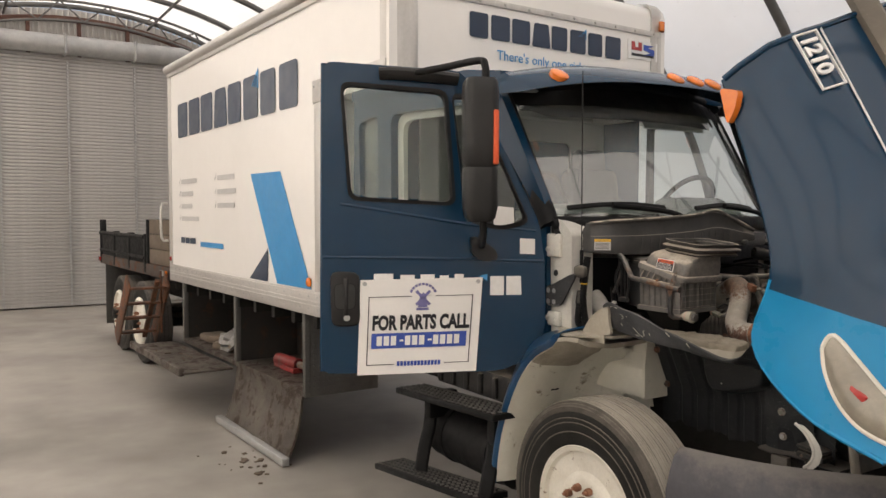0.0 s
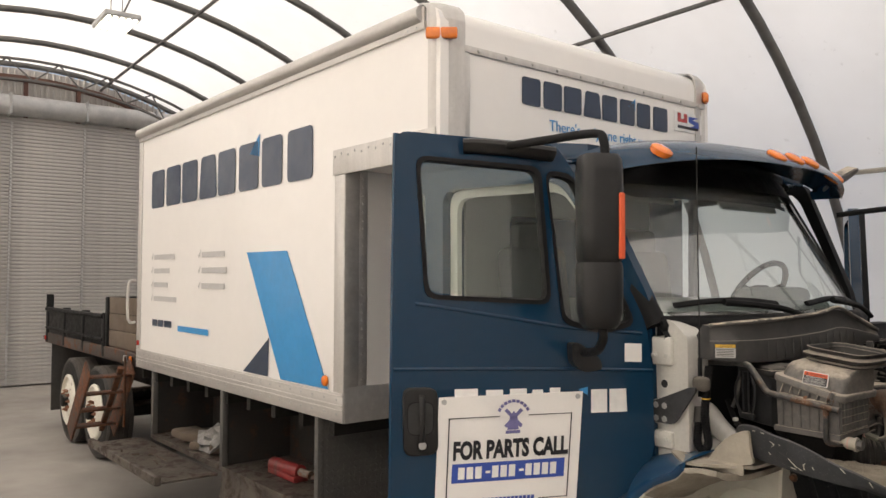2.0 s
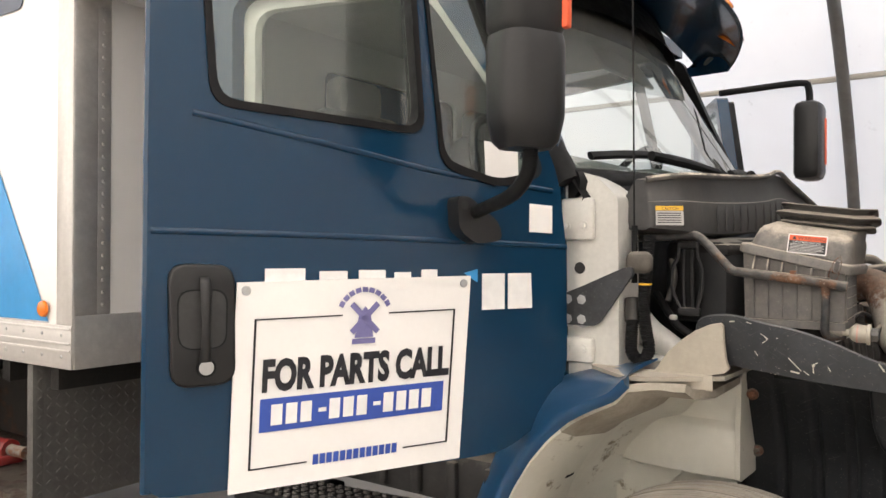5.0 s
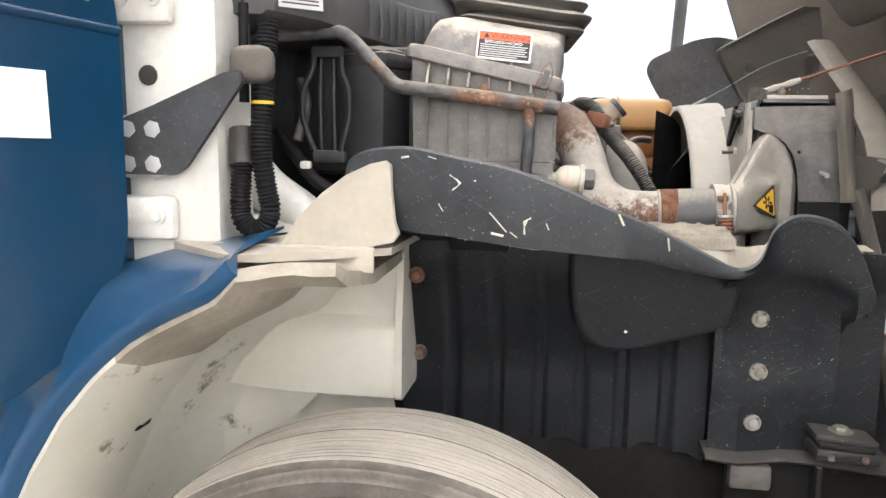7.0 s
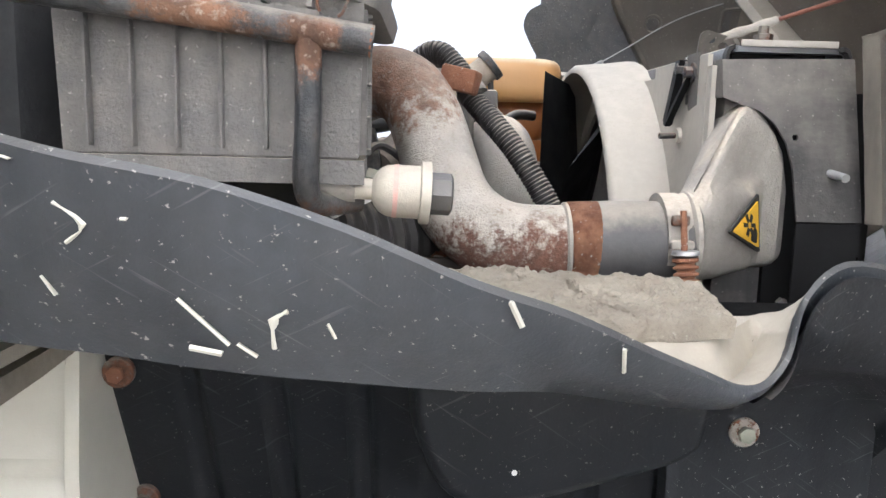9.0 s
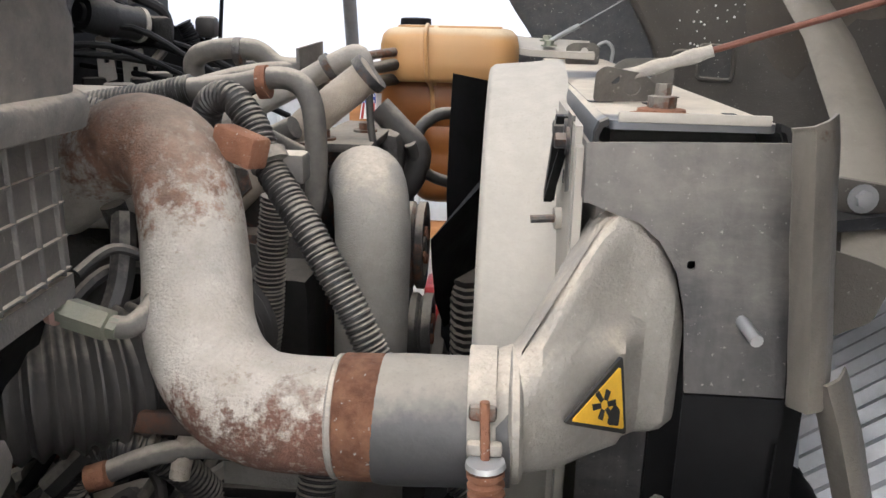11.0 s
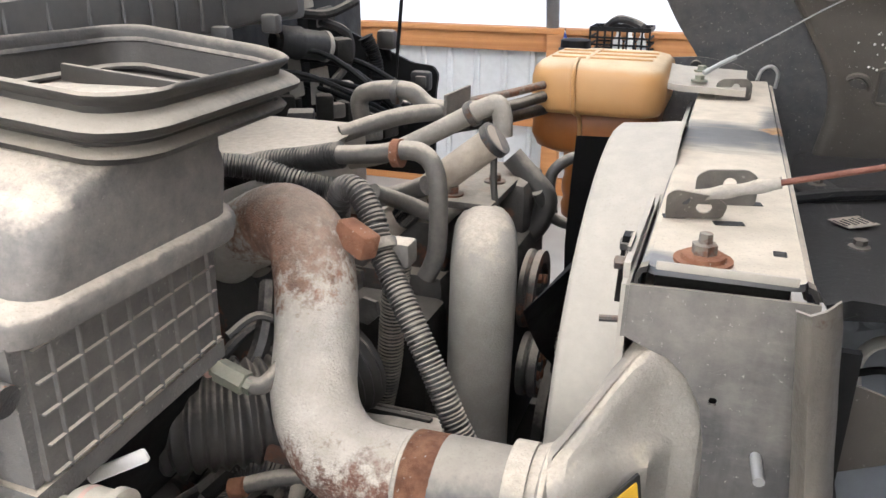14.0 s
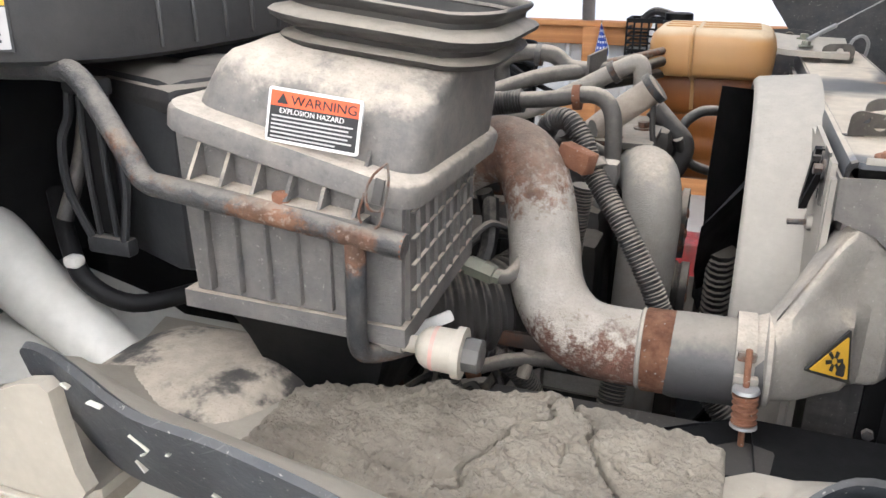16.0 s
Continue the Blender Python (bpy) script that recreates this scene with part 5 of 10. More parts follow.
# driver's door, swung wide open
fd3 = lambda u, v, w: V((-3.20 - 0.47 * u - 0.88 * w, 4.53 + 0.88 * u - 0.47 * w, v))
FW = round_poly([(0.16, 1.97), (1.14, 1.97), (1.15, 2.43), (0.42, 2.43)], 0.05)
far_door = part("far_door", slab(B(), round_poly([(0.0, 1.15), (1.26, 1.15), (1.26, 2.52), (0.40, 2.50), (0.04, 1.9)], 0.04), fd3, 0.06, [FW]), "cab_blue", truck, "dark blue driver's door standing open")
part("far_glass", slab(B(), FW, lambda u, v, w: fd3(u, v, w - 0.02), 0.004), "glass", far_door).visible_shadow = False
part("far_frame", slab(B(), round_poly([(0.02, 1.17), (1.24, 1.17), (1.24, 2.50), (0.41, 2.48), (0.05, 1.9)], 0.04), lambda u, v, w: fd3(u, v, w - 0.064), 0.03, [FW]), "black", far_door, "black inner door trim")

# white hinge pillar at the front of the doorway
pil = part("hinge_pillar", slab(B(), round_poly([(-3.12, 1.26), (-2.93, 1.30), (-2.935, 1.80), (-3.0, 1.86), (-3.12, 1.90)], 0.02), lambda u, v, w: V((u, 2.585 - w, v)), 0.14), "cab_white", truck, "scuffed white hinge pillar")
for z0, z1 in ((1.68, 1.80), (1.331, 1.404)):
    hp = part("hinge_pad", block(B(), (-3.055, 2.575, (z0 + z1) / 2), (0.11, 0.03, z1 - z0), 0.012), "cab_white", pil)
    for x, z in ((-3.027, z0 + 0.04), (-3.082, z0 + 0.04)):
        part("bolt", hexbolt(B(), (x, 2.558, z), (0, -1, 0), 0.008, 0.006), "cab_white", hp)
part("pillar_hole", lathe(B(), (-3.05, 2.583, 1.60), (0, -1, 0), [(0, 0.017), (0.002, 0.016), (0.002, 0.002)], 16), "label_black", pil)
arm = part("hood_hinge_arm", slab(B(), round_poly([(-3.09, 1.439), (-2.992, 1.439), (-2.972, 1.452), (-2.875, 1.588), (-2.88, 1.607), (-2.907, 1.602), (-3.025, 1.551), (-3.09, 1.525)], 0.008), lambda u, v, w: V((u, 2.565 + w, v)), 0.012), "arm_black", truck, "black steel bracket bolted to the pillar")
for x, z in ((-2.972, 1.553), (-2.972, 1.503)):
    part("arm_hole", lathe(B(), (x, 2.5645, z), (0, -1, 0), [(0, 0.0065), (0.0012, 0.0065), (0.0012, 0.001)], 12), "label_black", arm)
for x, z in ((-3.072, 1.456), (-3.072, 1.512), (-3.029, 1.456), (-3.029, 1.512)):
    part("bolt", hexbolt(B(), (x, 2.563, z), (0, -1, 0), 0.0125, 0.008), "galv", arm)
block_bm = B()
block(block_bm, (-2.873, 2.59, 1.618), (0.070, 0.05, 0.060), 0.020, None, 3)
part("rubber_stop", block_bm, "stop_rubber", truck, "dusty rubber hood stop")
# antenna
bm = B()
rod(bm, (-2.90, 2.62, 1.62), (-2.915, 2.63, 2.60), 0.0026, 6)
rod(bm, (-2.90, 2.62, 1.56), (-2.90, 2.62, 1.72), 0.009, 8)
part("antenna", bm, "black", truck, "thin black whip antenna")

# ---- open passenger door ----
HX, HY = -3.03, 2.58
DU, DN = V((-0.405, -0.914, 0)), V((0.914, -0.405, 0))


def dp(u, v, w=0.0):
    return V((HX, HY, 0)) + DU * u + DN * w + V((0, 0, v))


outline = round_poly([(1.182, 1.118), (1.170, 2.63), (0.50, 2.60), (0.405, 2.46), (0.10, 1.86), (0.07, 1.66), (0.064, 1.32), (0.13, 1.19), (0.27, 1.115), (0.40, 1.108)], 0.05)
win = round_poly([(1.085, 2.527), (0.575, 2.497), (0.53, 1.945), (1.045, 1.972)], 0.05)
vent = round_poly([(0.545, 2.485), (0.43, 2.47), (0.155, 1.86), (0.30, 1.825), (0.47, 1.87)], 0.045)
door = part("passenger_door", slab(B(), outline, dp, 0.045, [win, vent]), "cab_blue", truck, "dark blue passenger door standing open", 30)


def grow(poly, d):
    c = V((sum(p[0] for p in poly) / len(poly), sum(p[1] for p in poly) / len(poly)))
    return [tuple(V(p) + (V(p) - c).normalized() * d) for p in poly]


for poly, nm in ((win, "window_frame"), (vent, "vent_frame")):
    wf = part(nm, slab(B(), grow(poly, 0.010), lambda u, v, w: dp(u, v, 0.008 + w), 0.06, [grow(poly, -0.012)]), "black", door, "black rubber window surround")
    g = part("pane", slab(B(), grow(poly, -0.02), lambda u, v, w: dp(u, v, -0.02 + w), 0.004), "glass", wf)
    g.visible_shadow = False
for a in ([(1.09, 1.945), (0.95, 1.925), (0.70, 1.885), (0.45, 1.845), (0.12, 1.815)], [(1.175, 1.688), (0.8, 1.682), (0.4, 1.672), (0.07, 1.66)]):
    part("crease", tube(B(), [dp(u, v, -0.004) for u, v in a], 0.009, 10, 4), "cab_blue", door)
part("edge_fold", tube(B(), [dp(1.180, 1.13, -0.012), dp(1.176, 1.9, -0.012), dp(1.169, 2.62, -0.012)], 0.013, 8, 2), "cab_blue", door)
# inner door trim
part("inner_trim", slab(B(), round_poly([(1.10, 1.16), (1.10, 1.90), (0.14, 1.80), (0.12, 1.30), (0.3, 1.16)], 0.05), lambda u, v, w: dp(u, v, -0.046 + w), 0.03), "trim_grey", door)
# handle
HO = round_poly([(1.142, 1.618), (1.0, 1.614), (0.996, 1.352), (1.135, 1.350)], 0.042, 6)
HI = round_poly([(1.125, 1.562), (1.016, 1.562), (1.018, 1.432), (1.122, 1.432)], 0.034, 6)
hm = V((1.068, 1.484))
hd = part("door_handle", loft(B(), [[dp(hm.x + (u - hm.x) * k, hm.y + (v - hm.y) * (1 - (1 - k) * 0.6), w) for u, v in HO] for w, k in ((0.001, 1.0), (0.008, 1.0), (0.013, 0.985), (0.016, 0.95), (0.017, 0.9))]), "black_tex", door, "black recessed door handle", 50)
part("recess_rim", slab(B(), HI, lambda u, v, w: dp(u, v, 0.0185 + w), 0.002), "black", hd)
part("recess", slab(B(), [(hm.x + (u - hm.x) * 0.93, hm.y + (v - hm.y) * 0.95) for u, v in HI], lambda u, v, w: dp(u, v, 0.0195 + w), 0.001), "label_black", hd)
part("grip", loft(B(), [[dp(1.066 + a * k, v, 0.018 + q + b) for a, b in ((-0.013, 0.0), (-0.010, 0.006), (0.0, 0.008), (0.010, 0.006), (0.013, 0.0))] for v, k, q in ((1.588, 0.8, 0.0), (1.575, 1.0, 0.010), (1.53, 0.85, 0.016), (1.48, 0.7, 0.018), (1.43, 0.85, 0.014), (1.405, 1.0, 0.004))]), "black_tex", hd, "slim pull grip", 60)
part("lock_collar", lathe(B(), dp(1.062, 1.392, 0.016), DN, [(0, 0.022), (0.004, 0.021), (0.005, 0.017)], 24), "black", hd)
part("lock", lathe(B(), dp(1.062, 1.392, 0.015), DN, [(0, 0.017), (0.006, 0.016), (0.008, 0.010), (0.007, 0.002)], 20), "galv", hd, "steel key lock")
# white name marks that show round the hung sign, and paper tags
nm_at = lambda u, v, w: dp(0.99 - 0.0 - u, v, 0.005 + w)
for a, b, z0, z1 in ((0.06, 0.155, 1.58, 1.605), (0.19, 0.26, 1.58, 1.598), (0.29, 0.36, 1.58, 1.60), (0.385, 0.43, 1.58, 1.594), (0.46, 0.505, 1.58, 1.60)):
    part("name_mark", slab(B(), [(a, z0 - 0.02), (b, z0 - 0.02), (b, z1), (a, z1)], nm_at, 0.003), "white_vinyl", door)
part("name_mark", slab(B(), [(0.64, 1.493), (0.71, 1.493), (0.71, 1.588), (0.64, 1.588)], nm_at, 0.003), "white_vinyl", door, "white block of the fleet name")
part("name_mark", slab(B(), [(0.722, 1.493), (0.80, 1.493), (0.796, 1.588), (0.722, 1.588)], nm_at, 0.003), "white_vinyl", door, "white block of the fleet name")
part("name_accent", slab(B(), [(0.585, 1.59), (0.625, 1.565), (0.625, 1.60)], nm_at, 0.003), "sky_vinyl", door)
part("name_mark", slab(B(), [(-0.012, 1.16), (0.02, 1.16), (0.02, 1.20), (-0.012, 1.20)], nm_at, 0.003), "white_vinyl", door)
part("paper_tag", slab(B(), [(0.199, 1.777), (0.199, 1.700), (0.122, 1.697), (0.122, 1.773)], lambda u, v, w: dp(u, v, 0.004 + w), 0.002), "paper", door, "square white paper tag")
part("paper_tag", slab(B(), [(0.335, 1.94), (0.33, 1.845), (0.225, 1.835), (0.228, 1.93)], lambda u, v, w: dp(u, v, -0.012 + w), 0.002), "paper", door, "white paper tag on the vent glass")
# mirrors on the door
mir = part("side_mirror", loft(B(), [[dp(0.474 + a * k, 2.31 + z, 0.37 + b * k) for a, b in rrect(0.158, 0.135, 0.04, 4)] for z, k in ((-0.205, 0.86), (-0.19, 0.97), (-0.1, 1.0), (0.12, 1.0), (0.17, 0.95), (0.19, 0.82))]), "black_tex", door, "tall black side mirror housing")
part("convex_housing", loft(B(), [[dp(0.474 + a * k, 1.99 + z, 0.37 + b * k) for a, b in rrect(0.158, 0.135, 0.045, 4)] for z, k in ((-0.125, 0.66), (-0.11, 0.84), (-0.06, 0.98), (0.09, 1.0), (0.115, 0.95))]), "black_tex", mir, "lower convex mirror housing")
part("marker_strip", block(B(), dp(0.415, 2.237, 0.432), (0.020, 0.024, 0.24), 0.006), "orange", mir, "orange marker strip")
am = part("mirror_arm", tube(B(), [dp(0.45, 2.48, 0.37), dp(0.45, 2.555, 0.36), dp(0.47, 2.59, 0.32), dp(0.60, 2.59, 0.14), dp(0.74, 2.575, 0.04)], 0.017, 10, 5), "black", door, "black tubular mirror arm")
part("arm_mount", tube(B(), [dp(0.52, 2.555, 0.02), dp(0.66, 2.565, 0.035), dp(0.82, 2.575, 0.03), dp(0.90, 2.575, 0.015)], 0.034, 10, 4, flat=0.7), "black_tex", am)
part("mirror_arm", tube(B(), [dp(0.46, 1.88, 0.37), dp(0.455, 1.82, 0.355), dp(0.445, 1.775, 0.28), dp(0.42, 1.755, 0.14), dp(0.40, 1.745, 0.05)], 0.017, 10, 5), "black", door, "lower black mirror arm")
mt = part("arm_mount", slab(B(), round_poly([(0.455, 1.785), (0.42, 1.785), (0.33, 1.72), (0.32, 1.675), (0.40, 1.665), (0.45, 1.70)], 0.02), lambda u, v, w: dp(u, v, 0.055 + w), 0.055), "black_tex", door)
part("bolt_hole", lathe(B(), dp(0.435, 1.762, 0.056), DN, [(0, 0.011), (0.001, 0.006), (0.001, 0.001)], 12), "label_black", mt)

# sign hung on the door
sign = thing("parts_sign", tuple(dp(0.69, 1.12, 0.012)), "white corrugated for-parts sign hung on the truck door", "sign")
sp = lambda u, v, w: dp(0.995 - u + 0.012 * (1.57 - v), v, 0.012 + w)
TL, TR, BR, BL = (0.0, 1.575), (0.605, 1.583), (0.578, 1.116), (-0.012, 1.108)
part("board", slab(B(), [BL, BR, TR, TL], sp, 0.006), "paper", sign, "white sign board")


def sgn(u, v):
    """From shares of the sign's width and height to a place on the door."""
    a, b = V(BL).lerp(V(BR), u), V(TL).lerp(V(TR), u)
    return tuple(a.lerp(b, v))


def sbar(u0, u1, v0, v1, mat, name, par=None, d=0.001):
    return part(name, slab(B(), [sgn(u0, v0), sgn(u1, v0), sgn(u1, v1), sgn(u0, v1)], lambda u, v, w: sp(u, v, w + 0.0015 + d), 0.001), mat, par or sign)


for u0, u1, v0, v1 in ((0.07, 0.42, 0.815, 0.822), (0.62, 0.93, 0.815, 0.822), (0.07, 0.078, 0.10, 0.82), (0.922, 0.93, 0.10, 0.82), (0.07, 0.30, 0.10, 0.107), (0.72, 0.93, 0.10, 0.107)):
    sbar(u0, u1, v0, v1, "ink", "border_line")
nb = sbar(0.105, 0.895, 0.275, 0.435, "sign_blue", "number_bar")
for k in range(12):
    if k in (3, 7):
        sbar(0.152 + 0.0585 * k + 0.01, 0.152 + 0.0585 * k + 0.042, 0.345, 0.365, "white_vinyl", "dash", None, 0.003)
    else:
        sbar(0.148 + 0.0585 * k, 0.148 + 0.0585 * k + 0.044, 0.305, 0.405, "white_vinyl", "digit_bar", None, 0.003)
for k in range(13):
    sbar(0.325 + 0.0285 * k, 0.325 + 0.0285 * k + 0.022, 0.085, 0.135, "sign_blue", "site_bar")
so = sp(*sgn(0.106, 0.475), 0.003)
ex = sp(*sgn(0.9, 0.475), 0.003) - so
lettering("FOR PARTS CALL", basis(so, ex, sp(*sgn(0.106, 0.9), 0.003) - so), 0.096, 0.0004, "ink", "lettering", sign, 0.655, 0.0045)
# windmill mark of the sign as plain shapes
part("mill_mark", slab(B(), [sgn(0.475, 0.70), sgn(0.555, 0.70), sgn(0.54, 0.82), sgn(0.515, 0.86), sgn(0.49, 0.82)], lambda u, v, w: sp(u, v, w + 0.0025), 0.001), "logo_ink", sign)
for a in (45, 135):
    c = V(sgn(0.515, 0.80))
    d1, d2 = V((math.cos(radians(a)), math.sin(radians(a)))), V((-math.sin(radians(a)), math.cos(radians(a))))
    part("mill_sail", slab(B(), [tuple(c + d1 * 0.048 + d2 * 0.007), tuple(c + d1 * 0.048 - d2 * 0.007), tuple(c - d1 * 0.048 - d2 * 0.007), tuple(c - d1 * 0.048 + d2 * 0.007)], lambda u, v, w: sp(u, v, w + 0.0035), 0.001), "logo_ink", sign)
sbar(0.465, 0.565, 0.668, 0.695, "logo_ink", "mark_bar")
for k in range(9):
    a = radians(150 - 15 * k)
    c = V(sgn(0.515, 0.80)) + V((math.cos(a), math.sin(a))) * 0.068
    d1, d2 = V((math.sin(a), -math.cos(a))), V((math.cos(a), math.sin(a)))
    part("mark_bar", slab(B(), [tuple(c + d1 * 0.007 - d2 * 0.006), tuple(c + d1 * 0.007 + d2 * 0.006), tuple(c - d1 * 0.007 + d2 * 0.006), tuple(c - d1 * 0.007 - d2 * 0.006)], lambda u, v, w: sp(u, v, w + 0.0025), 0.001), "logo_ink", sign)
for u in (0.035, 0.965):
    part("eyelet", lathe(B(), sp(*sgn(u, 0.96), 0.001), DN, [(0, 0.011), (0.003, 0.010), (0.003, 0.006), (0.0015, 0.005), (0.0015, 0.001)], 16), "galv", sign, "metal eyelet")

# ---- steps and boxes below the door ----
step_me = {}
for x0, x1, za, zb, y0, y1, nm in ((-4.235, -3.20, 0.80, 0.855, 2.30, 2.52, "upper"), (-4.45, -3.30, 0.27, 0.40, 2.26, 2.48, "lower")):
    sl = math.atan2(zb - za, x1 - x0)
    cm = Matrix.Rotation(-sl, 4, "Y")
    c = V(((x0 + x1) / 2, (y0 + y1) / 2, (za + zb) / 2))
    st = part("step", block(B(), c, (x1 - x0, y1 - y0, 0.035), 0.006, cm), "black", truck, "black steel side step with raised grip pattern")
    bm = B()
    for i in range(24):
        for j in range(5):
            p = c + cm @ V((-(x1 - x0) / 2 + 0.03 + i * (x1 - x0 - 0.06) / 23, -(y1 - y0) / 2 + 0.03 + j * (y1 - y0 - 0.06) / 4, 0.02))
            lathe(bm, p, (0, 0, 1), [(-0.004, 0.014), (0.004, 0.012), (0.004, 0.006), (-0.002, 0.005), (-0.002, 0.001)], 8)
    tagged(part("grip_studs", bm, "tread_dark", st), kind="stuff")
for x in (-4.02, -3.36):
    bm = B()
    tube(bm, [(x, 2.44, 0.80), (x, 2.42, 0.62), (x + 0.04, 2.36, 0.50), (x + 0.03, 2.34, 0.36)], 0.04, 8, 5, flat=0.5)
    blk(bm, x - 0.035, x + 0.035, 2.40, 2.60, 0.66, 0.82, 0.01)
    part("step_hanger", bm, "black", truck, "black bent step hanger")
bm = B()
tube(bm, [(-4.1, 2.62, 0.55), (-3.35, 2.62, 0.55)], 0.17, 24, 1)
for x in (-3.95, -3.5):
    tube(bm, [(x - 0.02, 2.62, 0.55), (x + 0.02, 2.62, 0.55)], 0.178, 24, 1)
part("air_tank", bm, "black", truck, "black cylindrical air tank")
bx = part("battery_box", block(B(), (-3.62, 2.66, 0.95), (0.86, 0.36, 0.16), 0.03), "black_dusty", truck, "black ribbed plastic battery box cover")
for k in range(6):
    part("rib", block(B(), (-3.98 + 0.14 * k, 2.475, 0.95), (0.04, 0.03, 0.12), 0.012), "black_dusty", bx)
part("sill", blk(B(), -4.5, -3.1, 2.60, 2.66, 0.98, 1.12, 0.01), "black", truck)

# ---- wheel arch, liner, fender ----
# blue quarter fender behind the wheel
ARC = [(-2.83, 1.325), (-2.87, 1.285), (-2.945, 1.25), (-3.01, 1.21), (-3.07, 1.155), (-3.125, 1.09), (-3.175, 1.01), (-3.215, 0.93), (-3.25, 0.85), (-3.29, 0.74), (-3.32, 0.60), (-3.33, 0.48)]


def arc(t):
    f = t * (len(ARC) - 1)
    i = min(int(f), len(ARC) - 2)
    a, b = V(ARC[i]), V(ARC[i + 1])
    return a.lerp(b, f - i)


bm = B()
rings = []
for k in range(31):
    t = k / 30
    p = arc(t)
    n = V((-0.85, 0.53)) if t > 0.4 else V((-0.35, 0.94)).lerp(V((-0.85, 0.53)), t / 0.4)
    n.normalize()
    f = 0.22 + 0.78 * min(1.0, t / 0.34)
    q = lambda o, y: V((p.x + n.x * o, y, p.y + n.y * o))
    rings.append([q(-0.022, 2.405), q(-0.010, 2.388), q(0.004, 2.386), q(0.02 * f, 2.40), q(0.055 * f, 2.428), q(0.10 * f, 2.475), q(0.135 * f, 2.55), q(0.14 * f, 2.64), q(0.12 * f, 2.64), q(0.07 * f, 2.50), q(0.01, 2.43)])
loft(bm, rings)
part("quarter_fender", bm, "fender_blue", truck, "glossy blue wheel arch fender behind the wheel", 60)
# cream splash shield
ARC = [(-2.68, 1.340), (-2.76, 1.338)] + ARC
bm = B()
rings = []
for k in range(33):
    p = arc(k / 32)
    d = (V((-2.63, 0.535)) - p).normalized()
    j = 0.0012 * math.sin(k * 2.1)
    rings.append([V((p.x + d.x * o, y, p.y + d.y * o)) for o, y in ((0.03 + j, 2.40), (0.055, 2.46), (0.075 + j, 2.62), (0.07, 2.78), (0.06, 2.93), (0.045, 2.94), (0.05, 2.78), (0.052, 2.6), (0.03, 2.46), (0.012, 2.41))])
loft(bm, rings[13:])
sh = part("splash_shield", bm, "cream", truck, "cream moulded plastic splash shield, stained with mud", 50)
# flange colour holds mud and the shade on its downward face
part("shield_flange", loft(B(), rings[:14]), "muddy_shaded", sh, "mud-stained flange of the shield, shade included in its colour", 50)
bm = B()
rings = []
for k in range(3, 33):
    p = arc(k / 32)
    d = (V((-2.63, 0.535)) - p).normalized()
    j = 0.006 * math.sin(k * 1.3)
    rings.append([V((p.x + d.x * o, y + j, p.y + d.y * o)) for o, y in ((0.06, 2.62), (0.085, 2.76), (0.12, 2.86), (0.17, 2.905), (0.24, 2.92), (0.32, 2.93), (0.40, 2.935))])
loft(bm, rings, closed=False)
part("shield_web", bm, "cream", sh, "", 60)
PK = [(2.832, 1.0), (2.828, 1.06), (2.828, 1.135), (2.836, 1.148), (2.852, 1.16), (2.850, 1.22), (2.830, 1.285), (2.845, 1.298), (2.99, 1.298), (2.99, 1.0)]
part("shield_pocket", loft(B(), [[V((x, 2.99 + (y - 2.99) * k, z + dz * (z > 1.1))) for y, z in PK] for x, k, dz in ((-3.08, 0.75, 0.0), (-2.98, 0.9, 0.0), (-2.90, 0.98, 0.0), (-2.80, 1.0, 0.0), (-2.695, 1.0, 0.0), (-2.685, 0.97, -0.003))]), "cream", sh, "", 50)
part("pocket_lip", loft(B(), [[V((x, y + 0.004 * math.sin(z * 40), z)) for y, z in ((2.835, 0.995), (2.828, 1.0), (2.826, 1.15), (2.84, 1.29), (2.855, 1.302), (2.99, 1.302), (2.99, 0.995))] for x in (-2.686, -2.679, -2.672)]), "cream", sh)
part("shield_fold", loft(B(), [[V((x, y + d, z)) for x, y, z in ((-2.93, 2.80, 1.275), (-2.90, 2.80, 1.275), (-2.845, 2.86, 1.175), (-2.87, 2.875, 1.165))] for d in (0.0, 0.09)]), "cream", sh)
part("shield_sheet", loft(B(), [[V((x, y + d, z)) for x, y, z in ((-3.06, 2.86, 1.14), (-2.99, 2.855, 1.19), (-2.90, 2.86, 1.20), (-2.865, 2.875, 1.15), (-2.86, 2.885, 0.98), (-2.98, 2.90, 0.86), (-3.075, 2.90, 0.80))] for d in (0.0, 0.05)]), "cream", sh, "", 20)
for x, y, z, r in ((-2.965, 2.70, 1.262, 0.010), (-2.90, 2.76, 1.268, 0.012), (-2.92, 2.78, 1.262, 0.008), (-3.07, 2.845, 1.13, 0.007)):
    m_ = B()
    bmesh.ops.create_icosphere(m_, subdivisions=2, radius=r)
    for v in m_.verts:
        v.co = V((x, y, z)) + v.co * (1 + 0.5 * noise.noise(v.co * 150 + V((x * 50, 0, 0))))
    part("mud_clod", m_, "pulp", sh)
# cream horn before the pillar
HORN = [(-2.838, 1.300), (-2.805, 1.346), (-2.782, 1.379), (-2.745, 1.416), (-2.704, 1.446), (-2.665, 1.464), (-2.642, 1.469), (-2.634, 1.462), (-2.633, 1.423), (-2.629, 1.376), (-2.622, 1.355), (-2.632, 1.342), (-2.70, 1.328), (-2.787, 1.314)]
part("shield_horn", slab(B(), HORN, lambda u, v, w: V((u, 2.542 + 0.08 * (1.47 - v) - w * 0.4, v)), 0.04), "cream_dusty", sh, "cream fin of the splash shield")
part("shield_back", blk(B(), -2.95, -2.66, 2.545, 2.553, 1.294, 1.334, 0.002), "cream_dusty", sh)
